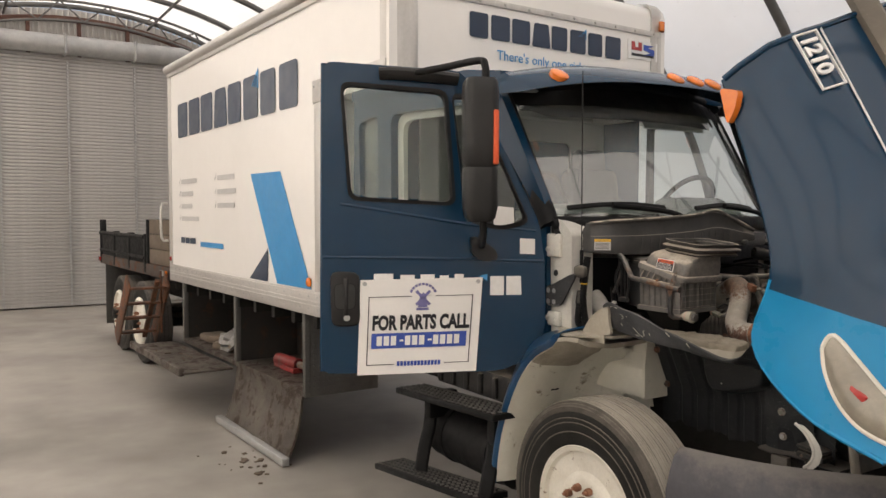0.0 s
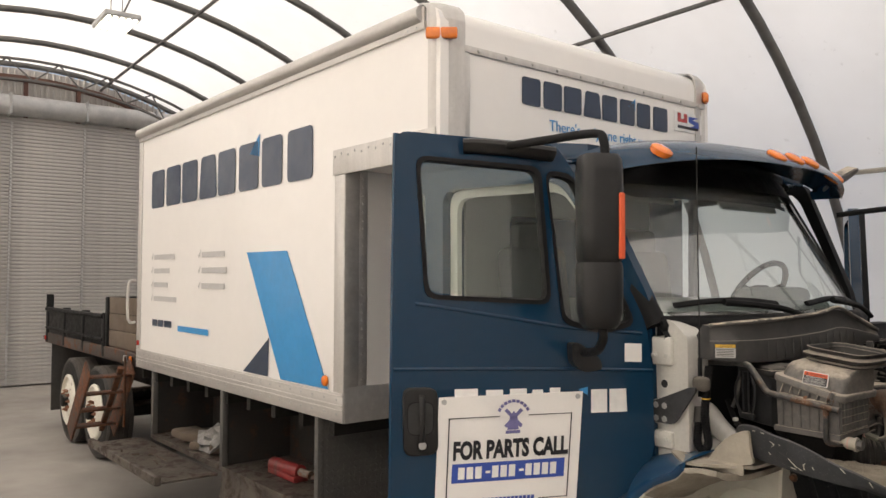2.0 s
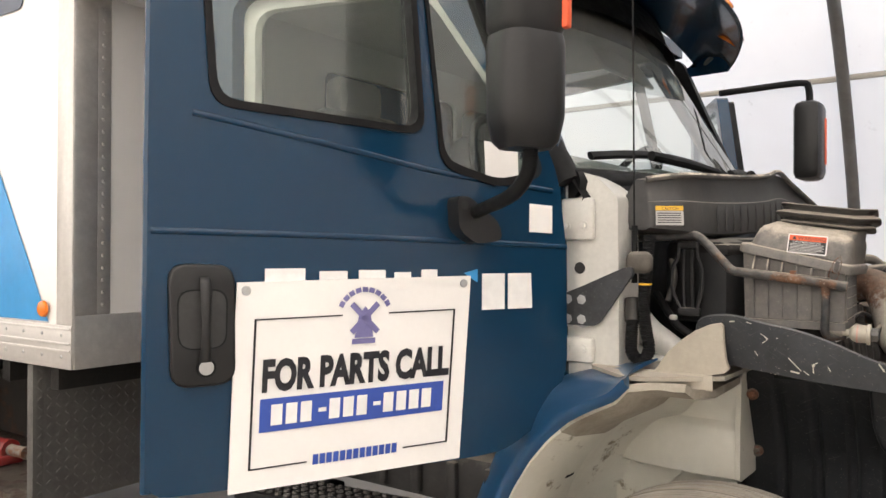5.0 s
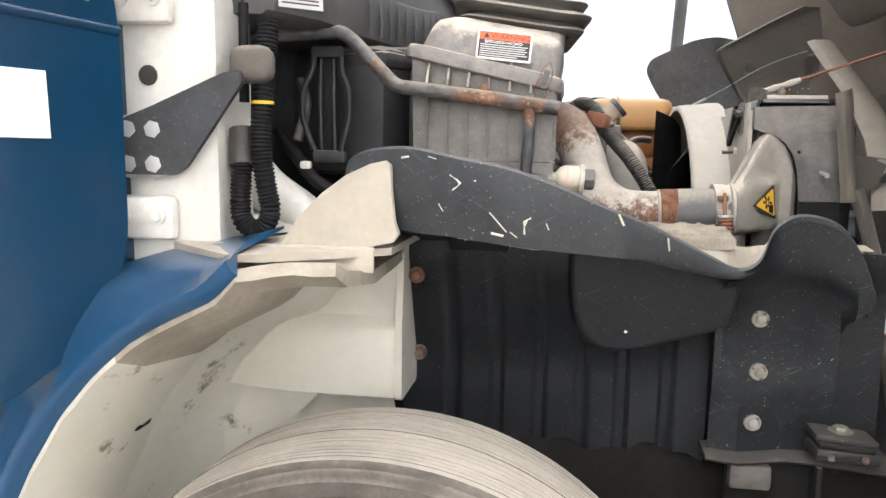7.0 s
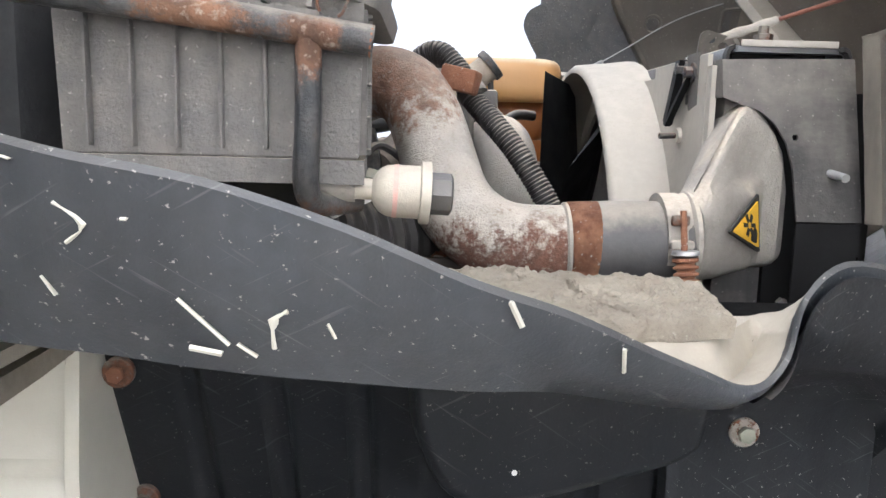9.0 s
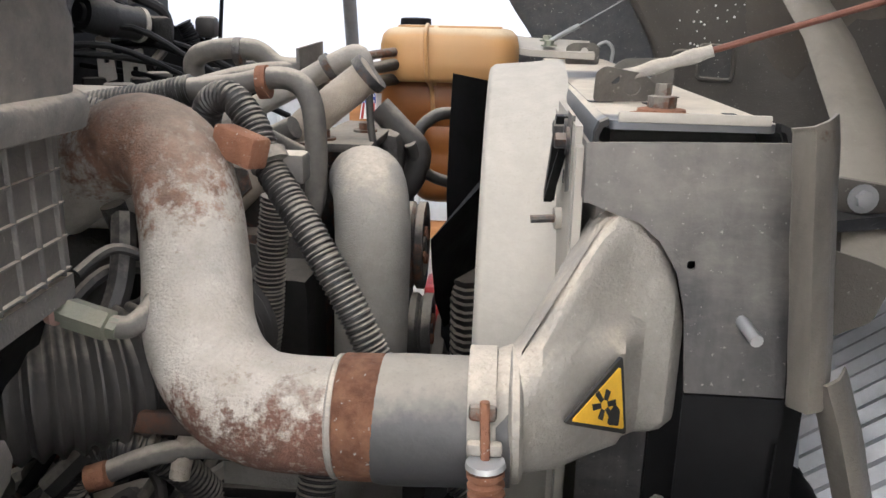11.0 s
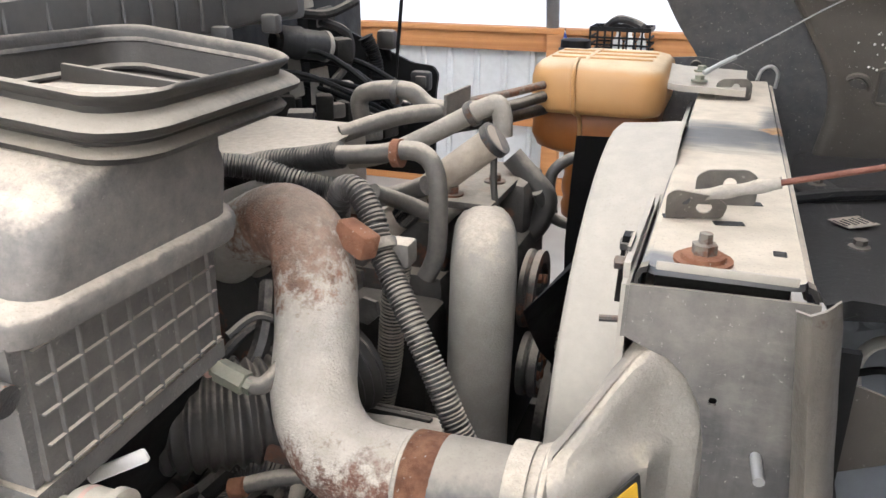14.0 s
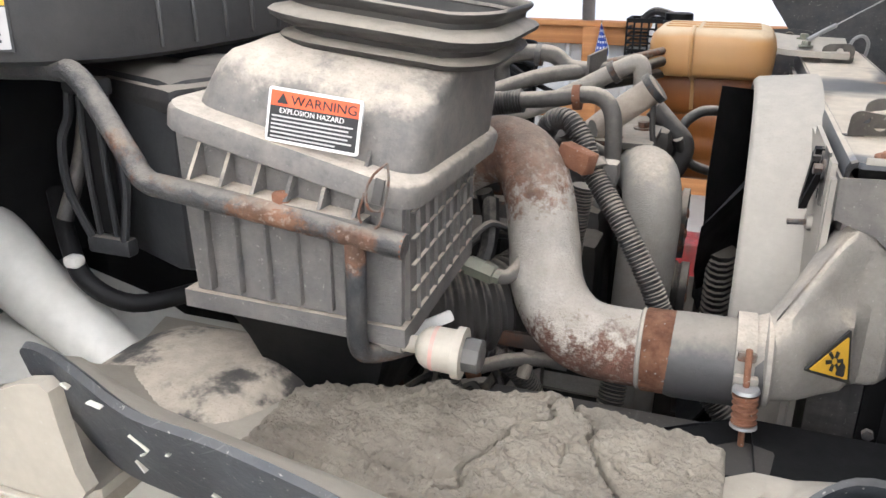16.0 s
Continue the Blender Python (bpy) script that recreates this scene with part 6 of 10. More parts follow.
part("shield_shelf", slab(B(), [(-3.0, 2.56), (-2.86, 2.44), (-2.80, 2.45), (-2.70, 2.53), (-2.64, 2.585), (-2.64, 2.92), (-3.0, 2.92)], lambda u, v, w: V((u, v, 1.330 + w)), 0.012), "cream_dusty", sh)
for x, z in ((-2.845, 1.245), (-2.82, 1.262)):
    part("shield_hole", lathe(B(), (x, 2.80, z), (0, -1, 0), [(0, 0.012), (0.002, 0.011), (0.002, 0.001)], 14), "label_black", sh)

# black liner with its flared top flange
TOP = [(-2.722, 2.60, 1.440), (-2.714, 2.588, 1.462), (-2.690, 2.575, 1.478), (-2.650, 2.560, 1.486), (-2.60, 2.54, 1.487), (-2.53, 2.522, 1.474), (-2.46, 2.527, 1.461), (-2.385, 2.535, 1.437), (-2.31, 2.545, 1.405), (-2.25, 2.57, 1.382), (-2.19, 2.60, 1.352), (-2.14, 2.63, 1.327),
       (-2.10, 2.665, 1.306), (-2.07, 2.69, 1.302), (-2.042, 2.715, 1.318), (-2.018, 2.742, 1.362), (-1.975, 2.765, 1.386), (-1.92, 2.775, 1.378), (-1.885, 2.79, 1.355), (-1.85, 2.81, 1.31), (-1.82, 2.83, 1.25)]
LOW = [(-2.722, 2.63, 1.395), (-2.714, 2.625, 1.385), (-2.690, 2.615, 1.375), (-2.650, 2.60, 1.362), (-2.60, 2.585, 1.356), (-2.53, 2.58, 1.350), (-2.46, 2.58, 1.341), (-2.385, 2.585, 1.334), (-2.31, 2.59, 1.328), (-2.25, 2.615, 1.320), (-2.19, 2.635, 1.306), (-2.14, 2.66, 1.294),
       (-2.10, 2.685, 1.286), (-2.07, 2.72, 1.284), (-2.042, 2.755, 1.288), (-2.018, 2.785, 1.292), (-1.975, 2.80, 1.292), (-1.92, 2.81, 1.285), (-1.885, 2.82, 1.27), (-1.85, 2.835, 1.24), (-1.82, 2.85, 1.20)]
top_s, low_s = spline(TOP, 4), spline(LOW, 4)
bm = B()
loft(bm, [[a, a + V((0, 0.006, 0.004)), a + V((0.0, 0.014, -0.004)), b + V((0, 0.02, 0)), b, a.lerp(b, 0.66) + V((0, -0.004, 0)), a.lerp(b, 0.33) + V((0, -0.006, 0))] for a, b in zip(top_s, low_s)])
liner = part("fender_liner", bm, "flange", truck, "scuffed dark grey plastic inner fender liner", 50)
rng = random.Random(4)


def on_flange(x, z):
    k = min(range(len(top_s)), key=lambda q: abs(top_s[q].x * 0.5 + low_s[q].x * 0.5 - x))
    a, b = top_s[k], low_s[k]
    v = max(0.02, min(0.98, (z - b.z) / (a.z - b.z)))
    p = b.lerp(a, v)
    return V((x, p.y - 0.0075, p.z))


CHIPS = [[(-2.617, 1.474), (-2.604, 1.476)], [(-2.572, 1.477), (-2.56, 1.473)], [(-2.54, 1.45), (-2.525, 1.438), (-2.537, 1.427)], [(-2.503, 1.442), (-2.5, 1.442)], [(-2.56, 1.405), (-2.553, 1.393)], [(-2.481, 1.394), (-2.455, 1.363)], [(-2.45, 1.364), (-2.439, 1.355)],
         [(-2.479, 1.361), (-2.46, 1.357)], [(-2.418, 1.387), (-2.427, 1.38), (-2.428, 1.361)], [(-2.395, 1.379), (-2.391, 1.369)], [(-2.289, 1.403), (-2.28, 1.379)], [(-2.212, 1.36), (-2.207, 1.339)]]
for k, ch in enumerate(CHIPS):
    line = spline([on_flange(x, z) for x, z in ch], 3)
    w = (0.0021, 0.0009, 0.0016, 0.0014, 0.001, 0.0015, 0.0013, 0.0026, 0.0023, 0.0013, 0.0024, 0.002)[k]
    rings = []
    for i, p in enumerate(line):
        t = (line[min(i + 1, len(line) - 1)] - line[max(i - 1, 0)]).normalized()
        n = t.cross(V((0, -1, 0))).normalized() * w * 1.5 * (0.55 + 0.45 * math.sin(2.1 * i + k) if 0 < i < len(line) - 1 else 0.5)
        rings.append([p - n, p + V((0, -0.0012, 0)), p + n, p + V((0, 0.005, 0))])
    part("chip", loft(B(), rings), "cream", liner)
# liner wall: ribs, raised boss, bolts
bm = B()
cols = 188
zs = [1.312, 1.28, 1.24, 1.20, 1.15, 1.10, 1.06, 1.02, 0.94, 0.895, 0.876]
rings = []
for zi, z in enumerate(zs):
    row = []
    for i in range(cols + 1):
        x = -2.70 + 0.94 * i / cols
        y = 2.965 + 0.46 * (1.10 - max(1.055, min(1.27, z))) * max(0.0, min(1.0, (-2.06 - x) / 0.12))
        for gx in (-2.59, -2.498, -2.408, -2.321, -2.238, -2.147, -2.052):
            y += 0.013 * max(0.0, min(1.0, (0.017 - abs(x - gx)) / 0.009)) * max(0.0, min(1.0, (1.30 - z) / 0.1))
        if x > -2.02:
            y -= 0.03
        if z > 1.26 and x > -2.05:
            b = min(low_s, key=lambda q: abs(q.x - x))
            y = b.y + 0.04
        row.append(V((x, y + 0.004 * math.sin(x * 23) + 0.004 * max(0.0, 0.95 - z) / 0.07, z if z > 0.88 else z + 0.009 * math.sin(x * 31) + 0.006 * math.sin(x * 77))))
    rings.append(row)
loft(bm, rings, closed=False)
part("liner_wall", bm, "liner", liner, "black ribbed plastic liner wall", 50)
bm = B()
loft(bm, [[b + V((0, 0.018, 0.0)) for b in low_s], [V((b.x, 2.97 - 0.085 * max(0.0, min(1.0, (-2.06 - b.x) / 0.12)), 1.310)) for b in low_s]], closed=False)
part("liner_return", bm, "black", liner)
end = [(i, a) for i, a in enumerate(top_s) if a.x > -2.075]
rings = []
for (i, a) in end:
    b = low_s[i]
    f = (a.x + 2.075) / 0.255
    x = min(a.x, -1.845)
    rings.append([a + V((0, -0.007, -0.008)), a.lerp(b, 0.5) + V((0, -0.012, 0)), V((x, b.y - 0.006, b.z - 0.004)), V((x, b.y * 0.5 + 2.918 * 0.5, min(1.262, b.z - 0.02))), V((x, 2.914, min(1.215, b.z - 0.05))), V((x, 2.918, 1.06)), V((x, 2.92, 1.03 if f > 0.55 else 1.02)), V((x, 2.932, 1.0)), V((x, 2.935, 0.905 if x < -1.925 else 0.968 if x < -1.905 else 0.99))])
part("liner_end", loft(B(), rings, closed=False), "liner_worn", liner, "rounded end of the plastic liner", 60)
BOSS = [(-2.352, 1.29), (-2.348, 1.23), (-2.340, 1.18), (-2.316, 1.13), (-2.277, 1.112), (-2.211, 1.122), (-2.118, 1.149), (-2.068, 1.168), (-2.052, 1.19), (-2.046, 1.23), (-2.044, 1.295), (-2.06, 1.305), (-2.34, 1.305)]
bo = spline([(x, 0, z) for x, z in BOSS], 4)
part("liner_boss", loft(B(), [[V((-2.2 + (p.x + 2.2) * k, y, 1.305 + (p.z - 1.305) * k)) for p in bo] for y, k in ((2.95, 1.09), (2.93, 1.07), (2.875, 1.02), (2.862, 0.99), (2.858, 0.94))]), "liner", liner, "raised boss of the liner", 60)
part("drain_hole", lathe(B(), (-2.245, 2.8575, 1.152), (0, -1, 0), [(0, 0.003), (0.001, 0.003), (0.001, 0.001)], 10), "paper", liner)
for x, z, mt in ((-2.656, 1.238, "rust"), (-2.664, 1.058, "steel_rusty"), (-1.990, 1.178, "brass"), (-1.987, 1.074, "brass"), (-1.988, 0.967, "galv")):
    y = 2.914 if x > -2.1 and z > 1.03 else 2.93 if x > -2.1 else 2.958 + 0.46 * (1.10 - z)
    bt = part("washer", lathe(B(), (x, y, z), (0, -1, 0), [(-0.004, 0.0165), (0.003, 0.0165), (0.0045, 0.015), (0.0035, 0.009)], 24), "washer_steel" if x > -2.1 else "steel_rusty", liner, "round washer")
    part("bolt", hexbolt(B(), (x, y - 0.004, z), (0, -1, 0), 0.008, 0.006, False), mt, bt)
# tray behind the flange on which the mud lies
bm = B()
loft(bm, [[t + V((0, 0.010, -0.006)) for t in top_s], [V((t.x, b.y + 0.03, (t.z + b.z) / 2)) for t, b in zip(top_s, low_s)],
          [V((t.x, b.y + 0.05, max(b.z + 0.006, 1.328))) for t, b in zip(top_s, low_s)], [V((t.x, 2.79 + 0.058 * max(0.0, min(1.0, (t.x + 2.10) / 0.05)), 1.338 - 0.016 * max(0.0, min(1.0, (t.x + 2.10) / 0.05)))) for t in top_s]], closed=False)
part("fender_tray", bm, "cream_dusty", truck, "cream plastic tray covered in dust", 60)
bm = B()
bmesh.ops.create_icosphere(bm, subdivisions=4, radius=1.0)
for v in bm.verts:
    q = V([math.copysign(abs(c) ** 0.62, c) for c in v.co])
    y = 2.775 + q.y * 0.125
    v.co = V((-2.675 + q.x * 0.13, y, max(1.302 + q.z * 0.066 * (1 + 0.08 * noise.noise(v.co * 2)), 1.364 - 0.16 * (y - 2.6))))
part("tray_hump", bm, "hump", truck, "dusty black hump of the wheel arch")
# slab of dried mud
bm = B()
mx, my = 170, 90
grid, under = [], []
for i in range(mx + 1):
    r1, r2 = [], []
    for j in range(my + 1):
        u, v = i / mx, j / my
        x = -2.535 + 0.455 * u
        front = 2.60 + 0.135 * u + 0.018 * noise.noise(V((x * 14, 0, 3)))
        back = 2.775 + 0.075 * math.sin(u * 2.4) + 0.022 * noise.noise(V((x * 17, 5, 1)))
        y = front + (back - front) * v
        h = 1.363 - 0.010 * (1 - v) + 0.006 * noise.noise(V((x * 7, y * 9, 0))) + 0.0025 * noise.noise(V((x * 34, y * 40, 2))) + 0.0020 * noise.noise(V((x * 90, y * 90, 4)))
        h -= 0.006 * max(0, u - 0.72) / 0.28
        e = min(u, 1 - u, v * 0.6, (1 - v) * 0.6)
        h -= 0.004 * max(0, 1 - e / 0.012) ** 2
        warp = V((x + 0.018 * noise.noise(V((x * 30, y * 30, 1))), y + 0.018 * noise.noise(V((x * 30, y * 30, 9))), 0)) * 10
        dd, _ = noise.voronoi(warp)
        gap = dd[1] - dd[0]
        if gap < 0.022 and noise.noise(V((x * 8, y * 8, 5))) > 0.10:
            h -= 0.008 * (1 - gap / 0.022)
        crumb = noise.noise(V((x * 7, y * 9, 12)))
        h += min(1.0, max(0.0, (0.88 - v) / 0.15)) * max(0.0, crumb - 0.08) * 0.022 * abs(noise.noise(V((x * 95, y * 95, 6)))) + 0.0022 * noise.noise(V((x * 55, y * 60, 8))) + 0.0042 * noise.noise(V((x * 170, y * 170, 3)))
        h += 0.007 * math.floor(2.5 * noise.noise(V((x * 8, y * 11, 20))) + 0.5) * 0.5
        for cx, cs, wob in ((-2.31, 0.45, 0.03), (-2.17, -0.5, 0.022)):
            d = abs(x - cx - cs * (y - 2.72) - wob * noise.noise(V((y * 30, cx, 7))))
            if d < 0.0035 and 0.04 < v:
                h -= 0.014 * (1 - d / 0.0035)
        for cy, wob in ((2.69, 0.02),):
            d = abs(y - cy - wob * noise.noise(V((x * 16, 2, 7))) - 0.1 * (x + 2.4))
            if d < 0.005 and u < 0.55:
                h -= 0.010 * (1 - d / 0.005)
        r1.append(bm.verts.new((x, y, h)))
    grid.append(r1)
for i in range(mx):
    for j in range(my):
        bm.faces.new((grid[i][j], grid[i + 1][j], grid[i + 1][j + 1], grid[i][j + 1]))
rim = [grid[i][0] for i in range(mx + 1)] + [grid[mx][j] for j in range(1, my + 1)] + [grid[i][my] for i in range(mx - 1, -1, -1)] + [grid[0][j] for j in range(my - 1, 0, -1)]
low = [bm.verts.new((v.co.x + 0.006 * noise.noise(v.co * 60), v.co.y + 0.006 * noise.noise(v.co * 50 + V((9, 0, 0))), 1.329 + 0.024 * max(0.0, min(1.0, (-2.42 - v.co.x) / 0.1)) * max(0.0, 1 - (v.co.y - 2.6) / 0.15))) for v in rim]
for k in range(len(rim)):
    bm.faces.new((rim[k], low[k], low[(k + 1) % len(rim)], rim[(k + 1) % len(rim)]))
bm.faces.new(low[::-1])
single("mud_slab", bm, "mud", "cracked slab of dried grey mud lying on the fender tray", "mud", angle=50)

# ---- air cleaner ----
air = part("air_cleaner", loft(B(), [[V((x, y, z if z < 1.6 else 1.624 - 0.23 * (x + 2.517))) for x, y in ((-2.640 + i, 2.760 + i), (-2.396 - i, 2.752 + i), (-2.416 - i, 3.02 - i), (-2.640 + i, 3.02 - i))] for z, i in ((1.462, 0.008), (1.470, 0.0), (1.58, -0.003), (1.635, -0.004))]), "airbody", truck, "dusty grey plastic air cleaner housing")
part("skirt", loft(B(), [[V((x, y, z)) for x, y in ((-2.655, 2.755), (-2.391, 2.748), (-2.411, 3.02), (-2.655, 3.02))] for z in (1.448, 1.468)]), "airbody", air)
part("sump", loft(B(), [[V((x, y, z)) for x, y in ((-2.63 + i, 2.78 + i), (-2.42 - i, 2.78 + i), (-2.42 - i, 3.0), (-2.63 + i, 3.0))] for z, i in ((1.30, 0.05), (1.40, 0.02), (1.45, 0.0))]), "black", air)
for k in range(6):
    part("front_rib", block(B(), (-2.615 + 0.036 * k, 2.7535, 1.535), (0.0032, 0.012, 0.12), 0.0012), "airbody", air)
SIDE = pose(-2.3905, 2.762, 1.472) @ Matrix.Rotation(math.atan2(0.0195, 0.254), 4, "Z")


def side_block(c, size, bevel):
    bm = block(B(), c, size, bevel)
    bm.transform(SIDE)
    return bm


for k in range(8):
    part("side_rib", side_block((0.0015, 0.022 + 0.031 * k, 0.063), (0.005, 0.0019, 0.127), 0.0006), "airbody", air)
for k in range(5):
    part("side_rib", side_block((0.0013, 0.127, 0.004 + 0.027 * k), (0.0052, 0.246, 0.0018), 0.0006), "airbody", air)
part("side_panel", side_block((-0.003, 0.127, 0.064), (0.006, 0.254, 0.128), 0.0), "airside", air)
# shelf with gussets under the lid
LT = Matrix.Rotation(radians(13.0), 4, "Y")


def lidp(x, y, z):
    """A place in the tilted frame of the lid: x from its middle, y from its front, z over its lip."""
    return V((-2.517, 2.741, 1.634)) + LT @ V((x, y, z))


part("shelf", slab(B(), [(-2.62, 2.728), (-2.425, 2.728), (-2.425, 2.765), (-2.62, 2.765)], lambda u, v, w: V((u, v, 1.582 + (u + 2.42) * -0.10 + w)), 0.006), "airbody", air)
for k in range(6):
    x = -2.613 + 0.036 * k
    z = 1.584 + (x + 2.42) * -0.10
    part("gusset", loft(B(), [[V((x + d, 2.728, z)), V((x + d, 2.768, z)), V((x + d, 2.768, z + 0.055))] for d in (-0.002, 0.002)]), "airbody", air)
LID = ((-0.016, 1.0, 1.0), (-0.013, 1.045, 1.035), (0.004, 1.05, 1.04), (0.010, 1.03, 1.02), (0.012, 0.98, 0.96), (0.012, 0.935, 0.90), (0.035, 0.91, 0.875), (0.054, 0.885, 0.85), (0.066, 0.85, 0.815), (0.074, 0.79, 0.76))
shell = [[lidp(a * kx + (0.065 if z > 0.011 else 0.0) * (1 - kx), 0.148 + b * ky + 0.10 * (1 - ky) * (z > 0.011), z) for a, b in rrect(0.272, 0.290, 0.035, 4)] for z, kx, ky in LID]
mouth = [V((-2.470 + a, 2.945 + b, 1.735)) for a, b in rrect(0.185, 0.15, 0.03, 4)]
for t, u in ((0.3, 0.10), (0.6, 0.26), (0.85, 0.48), (0.97, 0.75), (1.0, 1.0)):
    shell.append([V((p.x + (q.x - p.x) * t, p.y + (q.y - p.y) * t, p.z + (q.z - p.z) * u + 0.006 * math.sin(t * 3.1))) for p, q in zip(shell[9], mouth)])
lid = part("lid", loft(B(), shell), "lid", air, "black plastic lid under tan dust", 50)
# bellows seal on the neck
LB = Matrix.Rotation(radians(7), 4, "Z") @ Matrix.Rotation(radians(6), 4, "Y")


def bel(a, b, z):
    return V((-2.474, 2.986, 1.723)) + LB @ V((a, b, z))


bm = B()
prof = [(-0.010, 0.80), (-0.008, 0.97), (-0.002, 1.0), (0.003, 0.97), (0.006, 0.84), (0.010, 0.84), (0.014, 0.99), (0.022, 1.07), (0.029, 1.085), (0.034, 1.05), (0.038, 0.955), (0.042, 0.93), (0.048, 0.95), (0.056, 1.0), (0.060, 1.005), (0.063, 0.985), (0.060, 0.965), (0.050, 0.95), (0.034, 0.935), (0.02, 0.92), (0.0, 0.90)]
prof = [(z * 0.78 if z > 0 else z, k) for z, k in prof]
rect = rrect(0.238, 0.308, 0.05, 6)
rings = []
for z, k in prof:
    ring = []
    for a, b in rect:
        dip = 0.016 * math.exp(-((b + 0.02) / 0.035) ** 2) * (a > 0) if z > 0.031 else 0.0
        ring.append(bel(a * k - dip * 0.6 * (a > 0), b * k, z - dip + 0.004 * math.sin(a * 19 + b * 13)))
    rings.append(ring)
loft(bm, rings, closed=True, caps=False)
part("bellows", bm, "rubber", air, "dusty folded rubber intake bellows", 60)
part("bellows_floor", slab(B(), rrect(0.22, 0.284, 0.04, 4), lambda u, v, w: bel(u, v, w + 0.001), 0.004), "engine_dark", air)
part("bellows_web", block(B(), tuple(bel(0.0, 0.03, 0.014)), (0.17, 0.006, 0.018), 0.002, LB), "rubber", air)
# warning label, latch
lb = basis((-2.5305, 2.7445, 1.647), (0.0955, 0.0055, -0.0095), (0.0035, 0.010, 0.049))
wl3 = lambda u, v, w: lb @ V((u, v, w + 0.003))
warn = part("warning_label", slab(B(), round_poly([(0, 0), (0.095, 0), (0.095, 0.051), (0, 0.051)], 0.004), wl3, 0.003), "paper", air, "orange, black and white warning label")
part("label_head", slab(B(), [(0.003, 0.034), (0.092, 0.034), (0.092, 0.048), (0.003, 0.048)], lambda u, v, w: wl3(u, v, w + 0.001), 0.001), "orange", warn)
part("label_body", slab(B(), [(0.003, 0.003), (0.092, 0.003), (0.092, 0.034), (0.003, 0.034)], lambda u, v, w: wl3(u, v, w + 0.001), 0.001), "label_black", warn)
lettering("WARNING", lb @ pose(0.024, 0.0365, 0.0045), 0.0125, 0.0002, "label_black", "lettering", warn, 1.1)
lettering("EXPLOSION HAZARD", lb @ pose(0.013, 0.0278, 0.0045), 0.0068, 0.0002, "paper", "lettering", warn, 1.0)
part("label_sign", slab(B(), [(0.010, 0.0365), (0.021, 0.0365), (0.0155, 0.046)], lambda u, v, w: wl3(u, v, w + 0.002), 0.001), "label_black", warn)
for k in range(6):
    part("print_bar", slab(B(), [(0.006, 0.0238 - 0.0038 * k), (0.088 - 0.012 * (k == 5) - 0.004 * (k % 2), 0.0238 - 0.0038 * k), (0.088 - 0.012 * (k == 5) - 0.004 * (k % 2), 0.0254 - 0.0038 * k), (0.006, 0.0254 - 0.0038 * k)], lambda u, v, w: wl3(u, v, w + 0.002), 0.001), "grey_vinyl", warn)
LA = 0.108
part("latch", tube(B(), [lidp(LA + 0.004, -0.004, 0.030), lidp(LA - 0.004, -0.011, 0.018), lidp(LA - 0.007, -0.014, 0.002), lidp(LA - 0.002, -0.013, -0.014), lidp(LA + 0.010, -0.013, -0.012), lidp(LA + 0.013, -0.014, 0.002), lidp(LA + 0.011, -0.011, 0.018), lidp(LA + 0.004, -0.004, 0.030)], 0.0013, 6, 3), "steel_rusty", air, "wire spring latch")
part("latch", tube(B(), [lidp(LA - 0.008, -0.014, 0.0), lidp(LA - 0.010, -0.014, -0.022), lidp(LA - 0.006, -0.013, -0.030)], 0.0013, 6, 3), "steel_rusty", air)
part("latch", tube(B(), [lidp(LA + 0.013, -0.014, 0.0), lidp(LA + 0.012, -0.014, -0.024), lidp(LA + 0.008, -0.013, -0.030)], 0.0013, 6, 3), "steel_rusty", air)
part("latch_plate", block(B(), tuple(lidp(LA + 0.003, -0.010, 0.004)), (0.010, 0.004, 0.026), 0.0015, LT), "grey_dusty", air)
# rusty support rail
rail = part("support_rail", tube(B(), [(-2.98, 2.78, 1.688), (-2.87, 2.772, 1.692), (-2.80, 2.768, 1.695), (-2.762, 2.762, 1.686), (-2.692, 2.738, 1.620), (-2.665, 2.728, 1.598), (-2.63, 2.726, 1.592), (-2.50, 2.730, 1.577), (-2.384, 2.735, 1.561)], 0.0125, 14, 6), "rail", truck, "rusty bent steel tube rail")
part("rail_leg", tube(B(), [(-2.434, 2.733, 1.566), (-2.434, 2.732, 1.50), (-2.437, 2.738, 1.45), (-2.43, 2.755, 1.432), (-2.40, 2.785, 1.432)], 0.0105, 12, 6), "rail", rail)
part("rail_end", lathe(B(), (-2.386, 2.735, 1.5612), (1, 0.03, -0.12), [(0, 0.0125), (0.0015, 0.0125), (0.0015, 0.004)], 16), "rust", rail)
part("bolt", hexbolt(B(), (-2.512, 2.735, 1.584), (0, 0, 1), 0.008, 0.012), "rust", rail, "rusty bolt")
# drain valve by the housing
dv = part("drain_valve", lathe(B(), (-2.402, 2.768, 1.444), (1, 0.06, -0.05), [(0, 0.009), (0.016, 0.009), (0.018, 0.013), (0.022, 0.018), (0.028, 0.0215), (0.036, 0.0225), (0.056, 0.0225), (0.057, 0.0265), (0.065, 0.0265), (0.066, 0.016), (0.082, 0.015), (0.083, 0.002)], 28), "beige", truck, "beige plastic drain valve")
part("valve_nut", lathe(B(), (-2.337, 2.772, 1.4407), (1, 0.06, -0.05), [(0, 0.018), (0.017, 0.018), (0.019, 0.015), (0.019, 0.002)], 8), "tread_dark", dv, "grey hexagonal end nut")
part("valve_stripe", lathe(B(), (-2.3685, 2.770, 1.4423), (1, 0.06, -0.05), [(0, 0.0222), (0.0, 0.0228), (0.004, 0.0228), (0.004, 0.0222)], 28), "pink", dv)
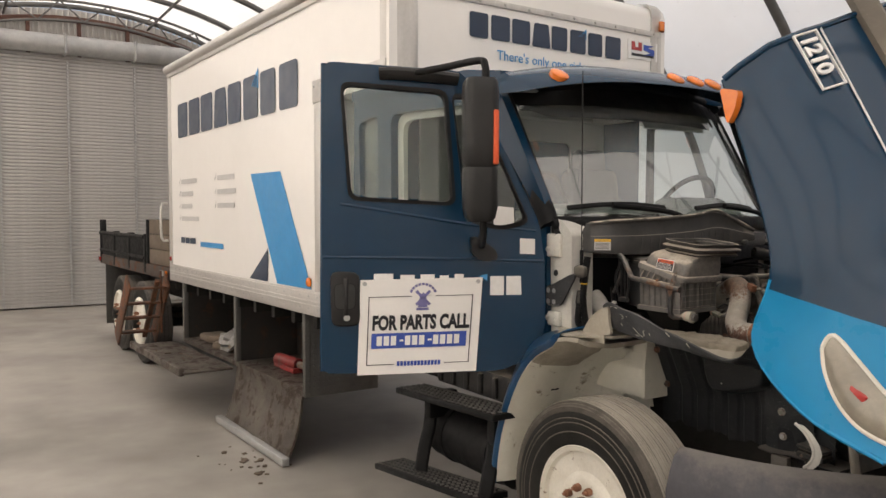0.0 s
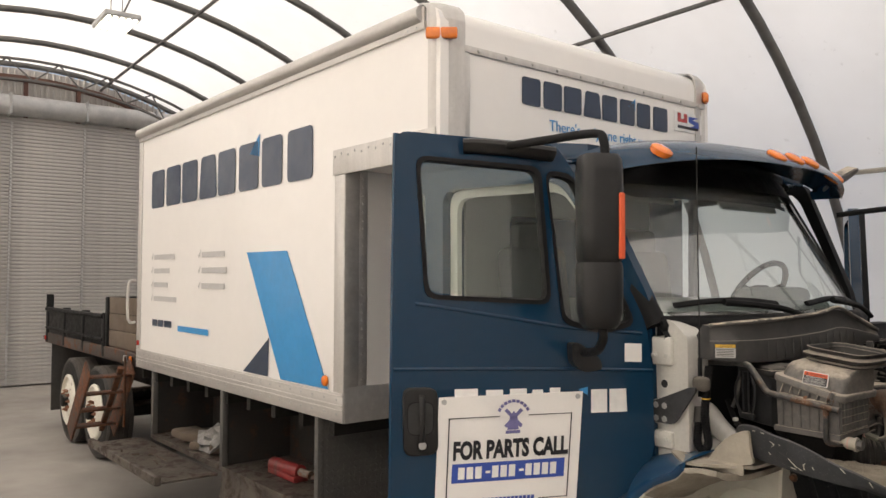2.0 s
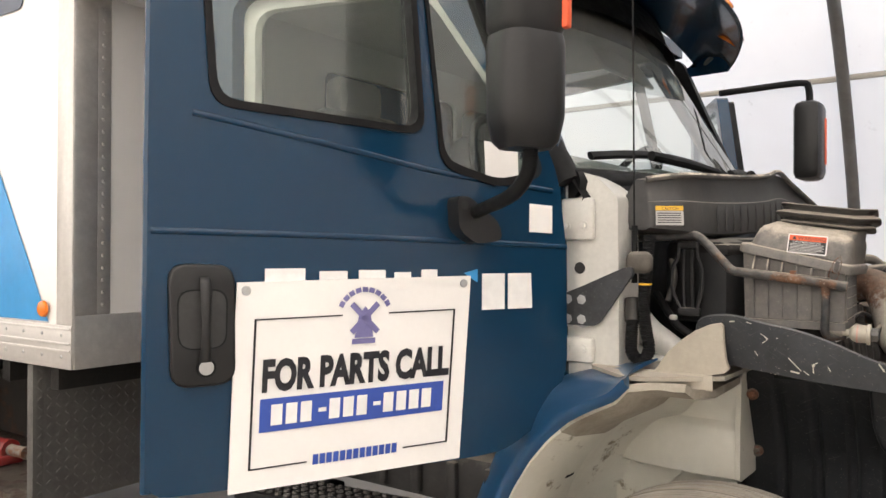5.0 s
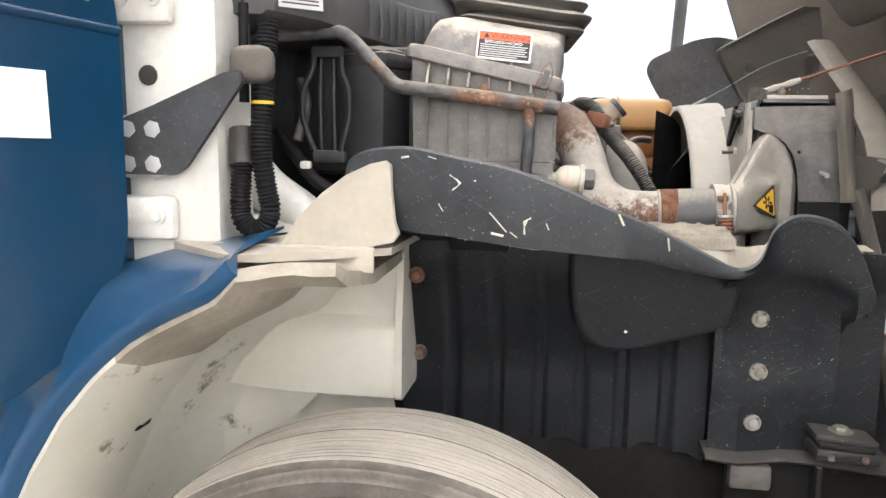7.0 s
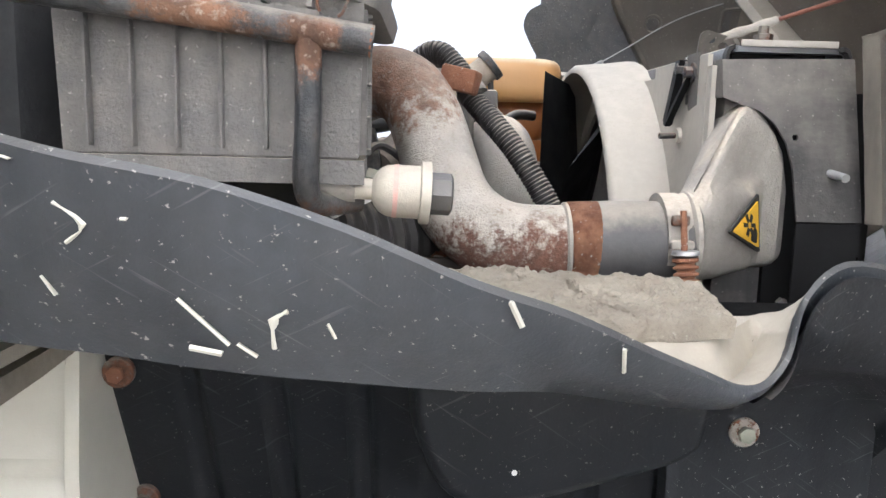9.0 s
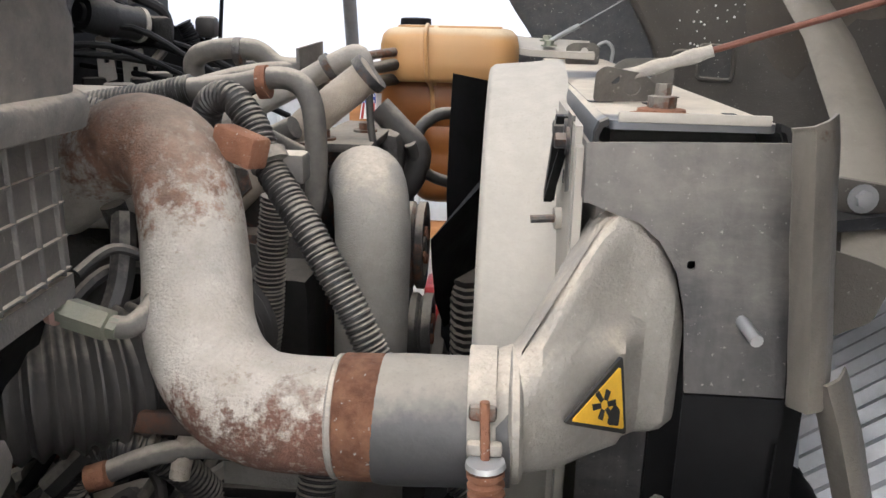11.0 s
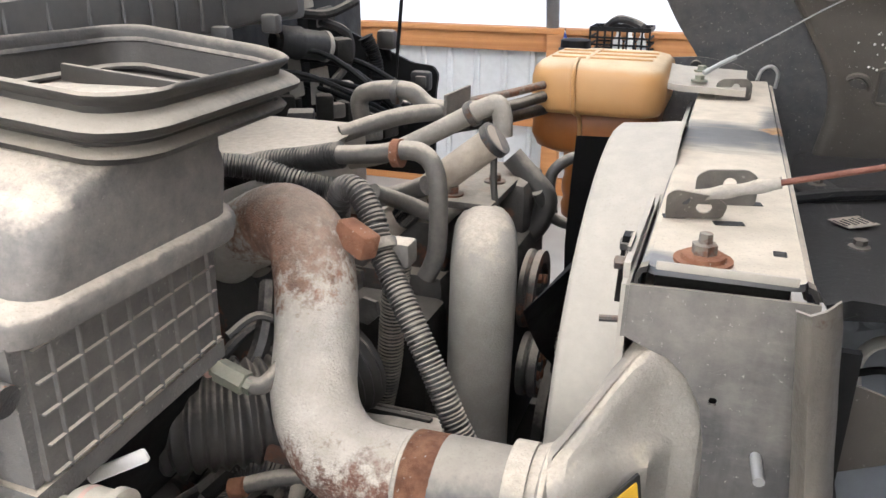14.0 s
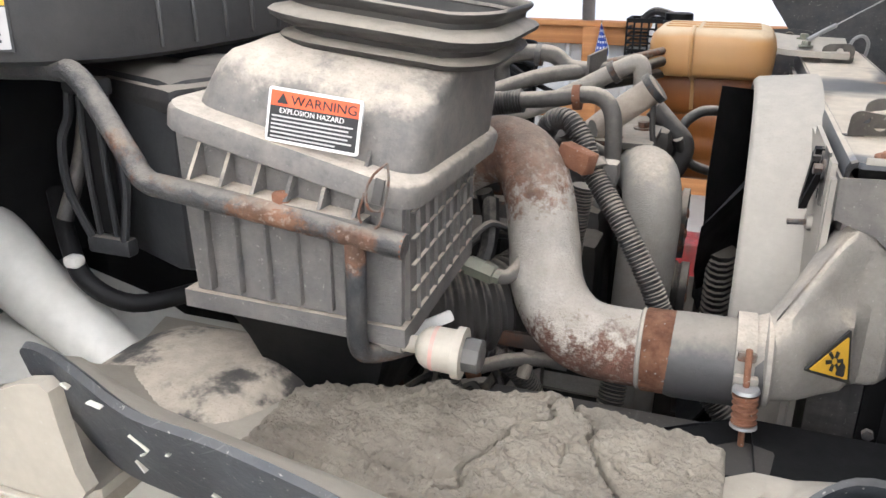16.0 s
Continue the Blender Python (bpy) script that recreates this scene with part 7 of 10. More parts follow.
part("elbow", tube(B(), [(-2.40, 2.768, 1.444), (-2.425, 2.768, 1.446), (-2.435, 2.775, 1.455)], 0.012, 12, 4), "alu_cast", dv)
dv2 = part("sensor_fitting", lathe(B(), (-2.428, 3.008, 1.442), (0.95, -0.10, -0.22), [(0, 0.010), (0.018, 0.010), (0.018, 0.0135), (0.055, 0.0135), (0.056, 0.010), (0.064, 0.010)], 6), "brass", truck, "tarnished brass fitting")
part("fitting_ring", lathe(B(), (-2.426, 3.0078, 1.4415), (0.95, -0.10, -0.22), [(0.002, 0.010), (0.002, 0.014), (0.008, 0.014), (0.009, 0.010)], 20), "pink", dv2, "faded pink collar")
part("tag", block(B(), (-2.404, 2.842, 1.428), (0.062, 0.003, 0.013), 0.003, Matrix.Rotation(radians(-26), 4, "Y") @ Matrix.Rotation(radians(18), 4, "Z")), "paper", truck, "small white printed tag")
part("elbow_hose", tube(B(), [(-2.372, 3.003, 1.429), (-2.356, 3.006, 1.430), (-2.345, 3.025, 1.445), (-2.343, 3.05, 1.475), (-2.36, 3.09, 1.50)], 0.0095, 12, 6), "hose", dv2, "tan wrapped elbow hose")
for pts, r in (([(-2.43, 3.05, 1.36), (-2.41, 3.09, 1.43), (-2.42, 3.13, 1.49)], 0.012), ([(-2.46, 3.06, 1.40), (-2.43, 3.10, 1.44), (-2.40, 3.16, 1.43)], 0.007), ([(-2.42, 3.04, 1.46), (-2.40, 3.07, 1.475), (-2.37, 3.09, 1.455), (-2.35, 3.12, 1.42)], 0.005)):
    part("bay_wire", tube(B(), pts, r, 8, 6), "loom", truck)
part("intake_duct", tube(B(), [(-2.54, 2.98, 1.36), (-2.45, 3.02, 1.36), (-2.38, 3.08, 1.36), (-2.34, 3.18, 1.37)], 0.06, 20, 6, rfun=lambda s: 0.06 * (1 + 0.06 * math.sin(s * 420))), "rubber", truck, "black rubber intake duct")

# ---- charge air pipe and radiator neck ----
PIPE = [(-2.53, 3.20, 1.49), (-2.49, 3.19, 1.518), (-2.448, 3.178, 1.543), (-2.408, 3.160, 1.556), (-2.370, 3.138, 1.545), (-2.346, 3.110, 1.510), (-2.328, 3.075, 1.460), (-2.312, 3.035, 1.415), (-2.285, 3.008, 1.385), (-2.245, 2.992, 1.369), (-2.18, 2.990, 1.367)]
cp = part("charge_pipe", tube(B(), PIPE, 0.047, 28, 8), "pipe_alu", truck, "cast charge air pipe, flaked silver paint and rust", 60)
part("weld_ring", lathe(B(), (-2.186, 2.990, 1.368), (1, 0, 0.02), [(0, 0.047), (0.002, 0.0495), (0.005, 0.0495), (0.007, 0.047)], 28), "alu_cast", cp)
part("rust_band", lathe(B(), (-2.180, 2.990, 1.368), (1, 0, 0.03), [(0, 0.0485), (0.002, 0.0505), (0.034, 0.0505), (0.036, 0.0485)], 32), "rust_band", cp, "rusty steel band")
cpl = part("hose_coupling", lathe(B(), (-2.146, 2.990, 1.368), (1, 0, 0.03), [(-0.02, 0.046), (0.0, 0.0515), (0.02, 0.052), (0.075, 0.051), (0.10, 0.050)], 32), "coupling", cp, "grey rubber hose coupling")
cl = part("clamp", lathe(B(), (-2.078, 2.990, 1.377), (1, 0, 0.03), [(0, 0.0515), (0.0, 0.0535), (0.021, 0.0535), (0.021, 0.0515)], 32), "alu_cast", cp, "spring-loaded band clamp")
part("clamp_bolt", rod(B(), (-2.066, 2.934, 1.416), (-2.060, 2.918, 1.296), 0.0036, 8), "rust", cl)
part("clamp_spring", corrugated(B(), [(-2.0635, 2.925, 1.366), (-2.061, 2.920, 1.332)], 0.0118, 0.0075, 0.35, 14, 1), "rust", cl)
part("clamp_lug", block(B(), (-2.067, 2.938, 1.405), (0.020, 0.008, 0.012), 0.003), "steel_rusty", cl)
part("clamp_lug", block(B(), (-2.065, 2.934, 1.379), (0.026, 0.010, 0.010), 0.003), "alu_cast", cl)
part("cup", lathe(B(), (-2.0635, 2.925, 1.370), (0.05, -0.05, -1), [(-0.004, 0.014), (0.0, 0.015), (0.002, 0.010)], 14), "galv", cl)
part("cup", lathe(B(), (-2.061, 2.920, 1.330), (0.05, -0.05, -1), [(-0.003, 0.014), (0.0, 0.015), (0.002, 0.006)], 14), "galv", cl)
# neck of the cooler tank, widening from round to a tall box
bm = B()
rings = []
for x, yc, hy, z0, z1, pw in ((-2.058, 2.992, 0.050, 1.328, 1.428, 2.0), (-2.046, 2.996, 0.050, 1.328, 1.431, 2.1), (-2.040, 3.000, 0.050, 1.328, 1.437, 2.3), (-2.025, 3.011, 0.051, 1.329, 1.459, 3.0), (-2.010, 3.022, 0.053, 1.331, 1.482, 4.5), (-1.995, 3.035, 0.054, 1.334, 1.505, 6.0), (-1.980, 3.048, 0.055, 1.336, 1.526, 7.0), (-1.968, 3.058, 0.056, 1.337, 1.534, 8.0), (-1.958, 3.064, 0.056, 1.338, 1.533, 8.0), (-1.951, 3.067, 0.056, 1.338, 1.529, 8.0), (-1.940, 3.068, 0.056, 1.338, 1.519, 8.0), (-1.930, 3.069, 0.056, 1.338, 1.507, 8.0), (-1.918, 3.070, 0.055, 1.340, 1.485, 7.0), (-1.908, 3.075, 0.052, 1.345, 1.45, 6.0)):
    ring = []
    for i in range(72):
        a = 2 * math.pi * i / 72
        ca, sa = math.cos(a), math.sin(a)
        r = (abs(ca) ** pw + abs(sa) ** pw) ** (-1 / pw)
        z = (z0 + z1) / 2 + sa * r * (z1 - z0) / 2
        web = max(min(1.0, max(0.0, (z - 1.428) / 0.022)), min(1.0, max(0.0, (x + 1.957) / 0.010)))
        y = yc + ca * r * hy
        ring.append(V((x, y + (0.020 * web * min(1.0, max(0.0, (x + 2.046) / 0.03)) if ca < 0 and y < yc - hy * 0.4 else 0.0), z)))
    rings.append(ring)
loft(bm, rings)
neck = part("cooler_neck", bm, "alu_cast", truck, "cast aluminium neck of the charge cooler", 28)
part("neck_bead", lathe(B(), (-2.048, 2.992, 1.378), (1, 0, 0.03), [(0, 0.050), (0.003, 0.054), (0.008, 0.054), (0.011, 0.050)], 30), "alu_cast", neck)
tri = basis((-2.009, 2.958, 1.391), (0.065, 0.049, -0.030), (0.0, 0.02, 1))
yl = part("fan_warning", slab(B(), round_poly([(0, 0.0), (0.070, -0.003), (0.058, 0.062)], 0.004), lambda u, v, w: tri @ V((u, v, w + 0.004)), 0.003), "label_black", neck, "yellow triangular fan warning label")
part("label_field", slab(B(), round_poly([(0.006, 0.003), (0.0655, 0.0015), (0.0555, 0.053)], 0.003), lambda u, v, w: tri @ V((u, v, w + 0.005)), 0.002), "yellow", yl)
for a in (15, 75, 135, 195, 255, 315):
    d1 = V((math.cos(radians(a)), math.sin(radians(a))))
    d2 = V((-d1.y, d1.x))
    c = V((0.040, 0.020))
    part("blade_mark", slab(B(), [tuple(c + d1 * 0.004 + d2 * 0.002), tuple(c + d1 * 0.004 - d2 * 0.002), tuple(c + d1 * 0.013 - d2 * 0.0025), tuple(c + d1 * 0.013 + d2 * 0.0025)], lambda u, v, w: tri @ V((u, v, w + 0.006)), 0.001), "label_black", yl)
part("hand_mark", slab(B(), round_poly([(0.045, 0.004), (0.058, 0.004), (0.058, 0.018), (0.052, 0.022), (0.047, 0.014)], 0.003), lambda u, v, w: tri @ V((u, v, w + 0.006)), 0.001), "label_black", yl)

# ---- radiator ----
rad = part("radiator", blk(B(), -1.985, -1.855, 3.06, 4.05, 0.78, 1.575, 0.006), "plate", truck, "dusty radiator and cooler pack")
part("top_cover", slab(B(), round_poly([(-1.980, 3.052), (-1.850, 3.056), (-1.853, 4.24), (-1.985, 4.20)], 0.010), lambda u, v, w: V((u, v, 1.603 + w)), 0.007,
                       [round_poly([(-1.875, 3.118), (-1.863, 3.118), (-1.863, 3.134), (-1.875, 3.134)], 0.002), round_poly([(-1.960, 3.225), (-1.952, 3.225), (-1.952, 3.265), (-1.960, 3.265)], 0.003)]), "rad_top", rad, "dusty cream steel radiator top cover")
for x0, k in ((-1.980, -1), (-1.850, 1)):
    prof = [(0.0, 1.603), (0.006, 1.600), (0.009, 1.592), (0.0095, 1.572), (0.0065, 1.572), (0.006, 1.590), (0.0035, 1.596), (0.0, 1.597)]
    part("cover_lip", loft(B(), [[V((x0 + k * u, y, v)) for u, v in prof] for y in (3.062, 3.4, 3.8, 4.19)]), "rad_top", rad)
    # dark caps paint the shaded open ends of the folded lips
    part("lip_end_shade", loft(B(), [[V((x0 + k * u * 1.12, y, v + 0.0015)) for u, v in prof] for y in (3.050, 3.063)]), "black_dusty", rad)
for x0, y0, w in ((-1.97, 3.205, 0.022), (-1.915, 3.20, 0.03), (-1.89, 3.28, 0.016)):
    part("cover_slot", block(B(), (x0, y0, 1.6035), (w, 0.012, 0.001), 0.0, Matrix.Rotation(radians(14), 4, "Z")), "label_black", rad)
part("cover_edge", blk(B(), -1.973, -1.857, 3.0495, 3.0525, 1.602, 1.610, 0.001), "shroud", rad)
# dark filler stands for the shade in the open gap under the cover
part("cover_gap_fill", blk(B(), -1.975, -1.86, 3.075, 4.19, 1.57, 1.598), "engine_dark", rad)
SP = [(-1.994, 1.586), (-1.93, 1.588), (-1.838, 1.590), (-1.836, 1.40), (-1.912, 1.40), (-1.915, 1.46), (-1.922, 1.49), (-1.936, 1.513), (-1.953, 1.527), (-1.970, 1.532), (-1.994, 1.541)]
sp_part = part("side_plate", slab(B(), SP, lambda u, v, w: V((u, 3.047 - 0.25 * (1.589 - v) - w, v)), 0.004, [round_poly([(-1.915, 1.493), (-1.908, 1.493), (-1.908, 1.500), (-1.915, 1.500)], 0.003)]), "plate", rad, "scratched grey steel side plate")
# lower piece of the plate, all black
part("lower_plate", slab(B(), [(-1.836, 1.398), (-1.834, 1.25), (-1.80, 0.95), (-1.93, 0.95), (-1.912, 1.30), (-1.912, 1.398)], lambda u, v, w: V((u, 3.0 - w, v)), 0.004, [round_poly([(-1.842, 1.30), (-1.836, 1.30), (-1.836, 1.36), (-1.842, 1.36)], 0.002)]), "black", sp_part)
part("plate_flange", loft(B(), [[V((x, y, z)) for x, y in ((-1.9965, 3.044 + q), (-1.9935, 3.044 + q), (-1.9935, 3.11), (-1.9965, 3.11))] for z, q in ((1.541, -0.011), (1.586, 0.0))]), "plate", sp_part)
part("side_wall", blk(B(), -1.925, -1.80, 3.05, 3.06, 0.80, 1.55), "black", rad)
part("stud", rod(B(), (-1.872, 3.024, 1.457), (-1.868, 2.984, 1.452), 0.005, 10), "galv", sp_part)
ra = part("mount_bolt", lathe(B(), (-1.935, 3.082, 1.601), (0, 0, 1), [(0, 0.026), (0.005, 0.026), (0.005, 0.020), (0.009, 0.019), (0.010, 0.012)], 28), "rust", rad, "rusty stacked washers and bolt")
part("nut", lathe(B(), (-1.935, 3.082, 1.610), (0, 0, 1), [(0, 0.0115), (0.010, 0.0115), (0.011, 0.0065), (0.020, 0.006), (0.020, 0.001)], 6), "steel_rusty", ra)
rb = part("mount_bolt", lathe(B(), (-1.932, 4.15, 1.606), (0, 0, 1), [(0, 0.026), (0.005, 0.026), (0.006, 0.015), (0.018, 0.012), (0.030, 0.006), (0.030, 0.001)], 20), "rust", rad)
for y0 in (3.27, 3.97):
    ct = part("cable_tab", slab(B(), round_poly([(-1.953, 1.603), (-1.889, 1.603), (-1.889, 1.634), (-1.90, 1.643), (-1.942, 1.642), (-1.953, 1.635)], 0.006), lambda u, v, w, y0=y0: V((u, y0 + 0.25 * (u + 1.92) + w, v)), 0.004,
                                [[(-1.918 + 0.007 * math.cos(a), 1.627 + 0.007 * math.sin(a)) for a in [math.pi * k / 6 for k in range(12)]]]), "plate", rad, "steel cable tab")
tb = part("cable_tab", slab(B(), round_poly([(-1.978, 1.604), (-1.922, 1.604), (-1.918, 1.620), (-1.932, 1.631), (-1.970, 1.638), (-1.978, 1.632)], 0.005), lambda u, v, w: V((u, 3.208 + 0.3 * (u + 1.95) - 0.4 * (v - 1.602) + w, v)), 0.004,
                              [[(-1.941 + 0.008 * math.cos(a), 1.617 + 0.007 * math.sin(a)) for a in [math.pi * k / 6 for k in range(12)]]]), "plate", rad, "steel cable tab")

cb = part("hood_cable", tube(B(), [(-1.938, 3.203, 1.632), (-1.873, 3.189, 1.654), (-1.60, 3.125, 1.748), (-1.20, 3.03, 1.887)], 0.0032, 8, 6), "cable", truck, "red-brown twisted hood retaining cable")
part("cable_end", tube(B(), [(-1.960, 3.205, 1.624), (-1.935, 3.201, 1.633), (-1.91, 3.196, 1.641), (-1.873, 3.189, 1.654)], 0.0075, 10, 3, flat=0.6, rfun=lambda q: 0.0075 * (1 + 0.12 * math.sin(q * 190))), "alu_cast", cb, "crimped grey cable end")
part("cable_pin", rod(B(), (-1.957, 3.210, 1.624), (-1.960, 3.192, 1.626), 0.005, 10), "rail", cb)
cb2 = part("hood_cable", tube(B(), [(-1.965, 4.03, 1.650), (-1.86, 4.10, 1.71), (-1.70, 4.16, 1.80), (-1.437, 4.32, 1.896)], 0.0015, 8, 6), "galv", truck, "thin steel hood cable")
part("cable_end", tube(B(), [(-1.98, 4.02, 1.643), (-1.95, 4.04, 1.660), (-1.925, 4.055, 1.673)], 0.005, 8, 3), "galv", cb2)
part("cable_spring", corrugated(B(), [(-1.437, 4.32, 1.896), (-1.38, 4.35, 1.925)], 0.012, 0.009, 0.3, 10, 2), "rail", cb2, "dark coil spring")
part("far_ring", tube(B(), [(-1.875, 4.20, 1.610), (-1.868, 4.20, 1.632), (-1.850, 4.20, 1.640), (-1.836, 4.20, 1.625), (-1.838, 4.20, 1.595)], 0.004, 8, 4), "galv", rad)
# fan shroud and fan
bm = B()
rings = []
for k in range(33):
    a = radians(-35 + 250 * k / 32)
    ca, sa = math.cos(a), math.sin(a)
    cy, cz = 3.56, 1.225
    rings.append([V((x, cy + r * ca * 1.05, cz + r * sa)) for x, r in ((-2.085, 0.388), (-2.078, 0.394), (-2.03, 0.398), (-2.0, 0.402), (-1.985, 0.402), (-1.985, 0.396), (-2.03, 0.388), (-2.085, 0.380))])
loft(bm, rings)
part("fan_shroud", bm, "shroud", rad, "dusty beige plastic fan shroud", 50)
bm = slab(B(), [(3.06, 0.80), (4.06, 0.80), (4.06, 1.58), (3.06, 1.58)], lambda u, v, w: V((-1.995 + w * 0.6, u, v)), 0.012, [[(3.56 + 0.415 * math.cos(a), 1.20 + 0.37 * math.sin(a)) for a in [2 * math.pi * k / 40 for k in range(40)]]])
part("shroud_plate", bm, "shroud", rad)
part("shroud_side", loft(B(), [[V((x, 3.075, z)), V((x, 3.30, z)), V((x + 0.006, 3.30, z)), V((x + 0.006, 3.075, z))] for x, z in ((-2.003, 1.595), (-2.003, 1.40), (-2.003, 1.05))]), "shroud", rad)
part("bracket", loft(B(), [[V(p) for p in ((-2.004 + d, 3.168, 1.594), (-2.004 + d, 3.150, 1.594), (-2.010 + d, 3.178, 1.510), (-2.010 + d, 3.190, 1.516))] for d in (-0.010, 0.0)]), "black", rad, "bent black steel bracket")
part("bracket", loft(B(), [[V(p) for p in ((-2.004 + d, 3.146, 1.560), (-2.004 + d, 3.120, 1.572), (-2.012 + d, 3.180, 1.508), (-2.012 + d, 3.188, 1.512))] for d in (-0.008, 0.0)]), "black", rad)
part("bracket_tab", loft(B(), [[V(p) for p in ((-2.001 + d, 3.150, 1.600), (-2.001 + d, 3.105, 1.600), (-2.001 + d, 3.105, 1.535), (-2.001 + d, 3.135, 1.528), (-2.001 + d, 3.150, 1.56))] for d in (-0.003, 0.0)]), "grey_dusty", rad)
for y, z in ((3.158, 1.583), (3.122, 1.576)):
    part("bracket_bolt", hexbolt(B(), (-2.004, y, z), (-1, 0, 0), 0.0065, 0.009, True), "rail", rad)
part("tab_slot", block(B(), (-2.006, 3.137, 1.542), (0.001, 0.007, 0.012), 0.0), "label_black", rad)
part("stud", rod(B(), (-1.99, 3.165, 1.497), (-2.032, 3.160, 1.495), 0.004, 8), "rail", rad)
part("stud_boss", rod(B(), (-1.99, 3.165, 1.497), (-2.010, 3.163, 1.496), 0.0105, 16), "shroud", rad)
part("neck_bolt", hexbolt(B(), (-1.925, 2.998, 1.305), (0, -1, 0), 0.006, 0.006, False), "rail", sp_part)
fan = part("fan", lathe(B(), (-2.14, 3.56, 1.225), (1, 0, 0), [(0, 0.09), (0.01, 0.10), (0.07, 0.10), (0.08, 0.08)], 28), "black", truck, "black plastic cooling fan")
for k in range(7):
    a = radians(79 + 360 / 7 * k)
    ca, sa = math.cos(a), math.sin(a)
    rings = []
    for r, w, tw in ((0.09, 0.07, 40), (0.2, 0.09, 34), (0.30, 0.10, 29), (0.370, 0.105, 26)):
        c = V((-2.09, 3.56 + r * ca, 1.225 + r * sa))
        tdir = V((0, -sa, ca))
        d = tdir * math.cos(radians(tw)) + V((-1, 0, 0)) * math.sin(radians(tw))
        nn = tdir * math.sin(radians(tw)) + V((1, 0, 0)) * math.cos(radians(tw))
        rings.append([c - d * w - nn * 0.002, c + nn * 0.008, c + d * w, c + nn * 0.014 + d * 0.0])
    part("blade", loft(B(), rings), "black", fan)
# bent metal side seals
def strip(line, w, name="side_seal"):
    rings = []
    pts = spline(line, 4)
    for i, p in enumerate(pts):
        t = (pts[min(i + 1, len(pts) - 1)] - pts[max(i - 1, 0)]).normalized()
        o = V((1, 0, 0)) - t * t.x
        o.normalize()
        k = w * (1 + 0.02 * math.sin(i * 1.7))
        rings.append([p - o * k, p - o * k * 0.4 + V((0, -0.014, 0)), p + o * k * 0.3 + V((0, -0.010, 0)), p + o * k + V((0, 0.004, 0)), p + o * k + V((0, 0.008, 0)), p + o * k * 0.3 + V((0, -0.006, 0)), p - o * k * 0.4 + V((0, -0.010, 0)), p - o * k + V((0, 0.004, 0))])
    part(name, loft(B(), rings), "seal", rad, "bent dull metal side seal", 45)


strip([(-1.849, 2.985, 1.614), (-1.846, 2.985, 1.60), (-1.838, 2.985, 1.53), (-1.828, 2.985, 1.45), (-1.823, 2.985, 1.402)], 0.016)
strip([(-1.812, 2.987, 1.426), (-1.795, 2.985, 1.38), (-1.770, 2.985, 1.30), (-1.737, 2.985, 1.21), (-1.712, 2.985, 1.15)], 0.015)
strip([(-1.735, 2.98, 1.15), (-1.720, 2.97, 1.05), (-1.70, 2.96, 0.93), (-1.67, 2.95, 0.80)], 0.018)
part("seal_bracket", slab(B(), round_poly([(-1.800, 1.40), (-1.735, 1.43), (-1.72, 1.475), (-1.745, 1.485), (-1.80, 1.50)], 0.006), lambda u, v, w: V((u, 3.10 + w, v)), 0.004), "hood_tan", rad)
# coolant tank: a wide upper chamber over two narrower ones
bm = B()
loft(bm, [[V((-2.172 + a * k, 4.05 + b * k, z)) for a, b in rrect(0.262, 0.31, 0.055, 6)] for z, k in ((1.566, 0.93), (1.576, 0.985), (1.60, 1.0), (1.632, 1.0), (1.650, 0.97), (1.660, 0.90), (1.664, 0.80))])
tank = part("coolant_tank", bm, "tank", truck, "amber translucent coolant tank with black cap", 60)
part("tank_middle", loft(B(), [[V((x + a * k, 4.06 + b * k, z)) for a, b in rrect(w, 0.22, 0.045, 6)] for z, k, x, w in ((1.475, 0.90, -2.18, 0.20), (1.485, 0.98, -2.185, 0.23), (1.51, 1.0, -2.185, 0.25), (1.552, 1.0, -2.18, 0.255), (1.570, 0.93, -2.18, 0.255))]), "tank_low", tank, "brown coolant filled chamber", 60)
part("tank_low", loft(B(), [[V((-2.15 + a * k, 4.05 + b * k, z)) for a, b in rrect(0.18, 0.19, 0.04, 6)] for z, k in ((1.325, 0.85), (1.335, 0.97), (1.36, 1.0), (1.37, 0.96), (1.378, 0.96), (1.39, 1.0), (1.41, 1.0), (1.42, 0.96), (1.43, 0.96), (1.44, 1.0), (1.47, 1.0), (1.48, 0.95))]), "tank_low", tank, "dark banded lower chamber", 60)
part("front_seam", tube(B(), [(-2.213, 3.94, 1.668), (-2.212, 3.894, 1.655), (-2.211, 3.889, 1.62), (-2.208, 3.893, 1.575), (-2.204, 3.945, 1.55), (-2.200, 3.945, 1.49)], 0.0045, 8, 4), "tank", tank)
part("tank_seam", loft(B(), [[V((-2.20 + d, 4.06 + a, 1.608 + b)) for a, b in rrect(0.262, 0.120, 0.05, 6)] for d in (-0.004, 0.004)]), "tank", tank)
for k in range(3):
    part("tank_rib", block(B(), (-2.175, 3.99 + 0.06 * k, 1.665), (0.20, 0.012, 0.006), 0.002), "tank", tank)
part("cap", lathe(B(), (-2.262, 4.17, 1.650), (0, 0, 1), [(0, 0.036), (0.012, 0.038), (0.014, 0.034), (0.030, 0.033), (0.032, 0.028), (0.033, 0.002)], 24), "black", tank, "black screw cap")
part("tank_bracket", loft(B(), [[V((x, y, z)) for y, z in ((3.95, z0), (4.08, z0 + 0.02), (4.08, z0 + 0.008), (3.95, z0 - 0.012))] for x, z0 in ((-2.07, 1.635), (-2.02, 1.628), (-1.90, 1.624))]), "shroud", tank)
for y in (3.97, 4.05):
    part("bolt", hexbolt(B(), (-1.985, y, 1.632 + 0.1 * (y - 3.95)), (0, 0, 1), 0.008, 0.008), "brass", tank)

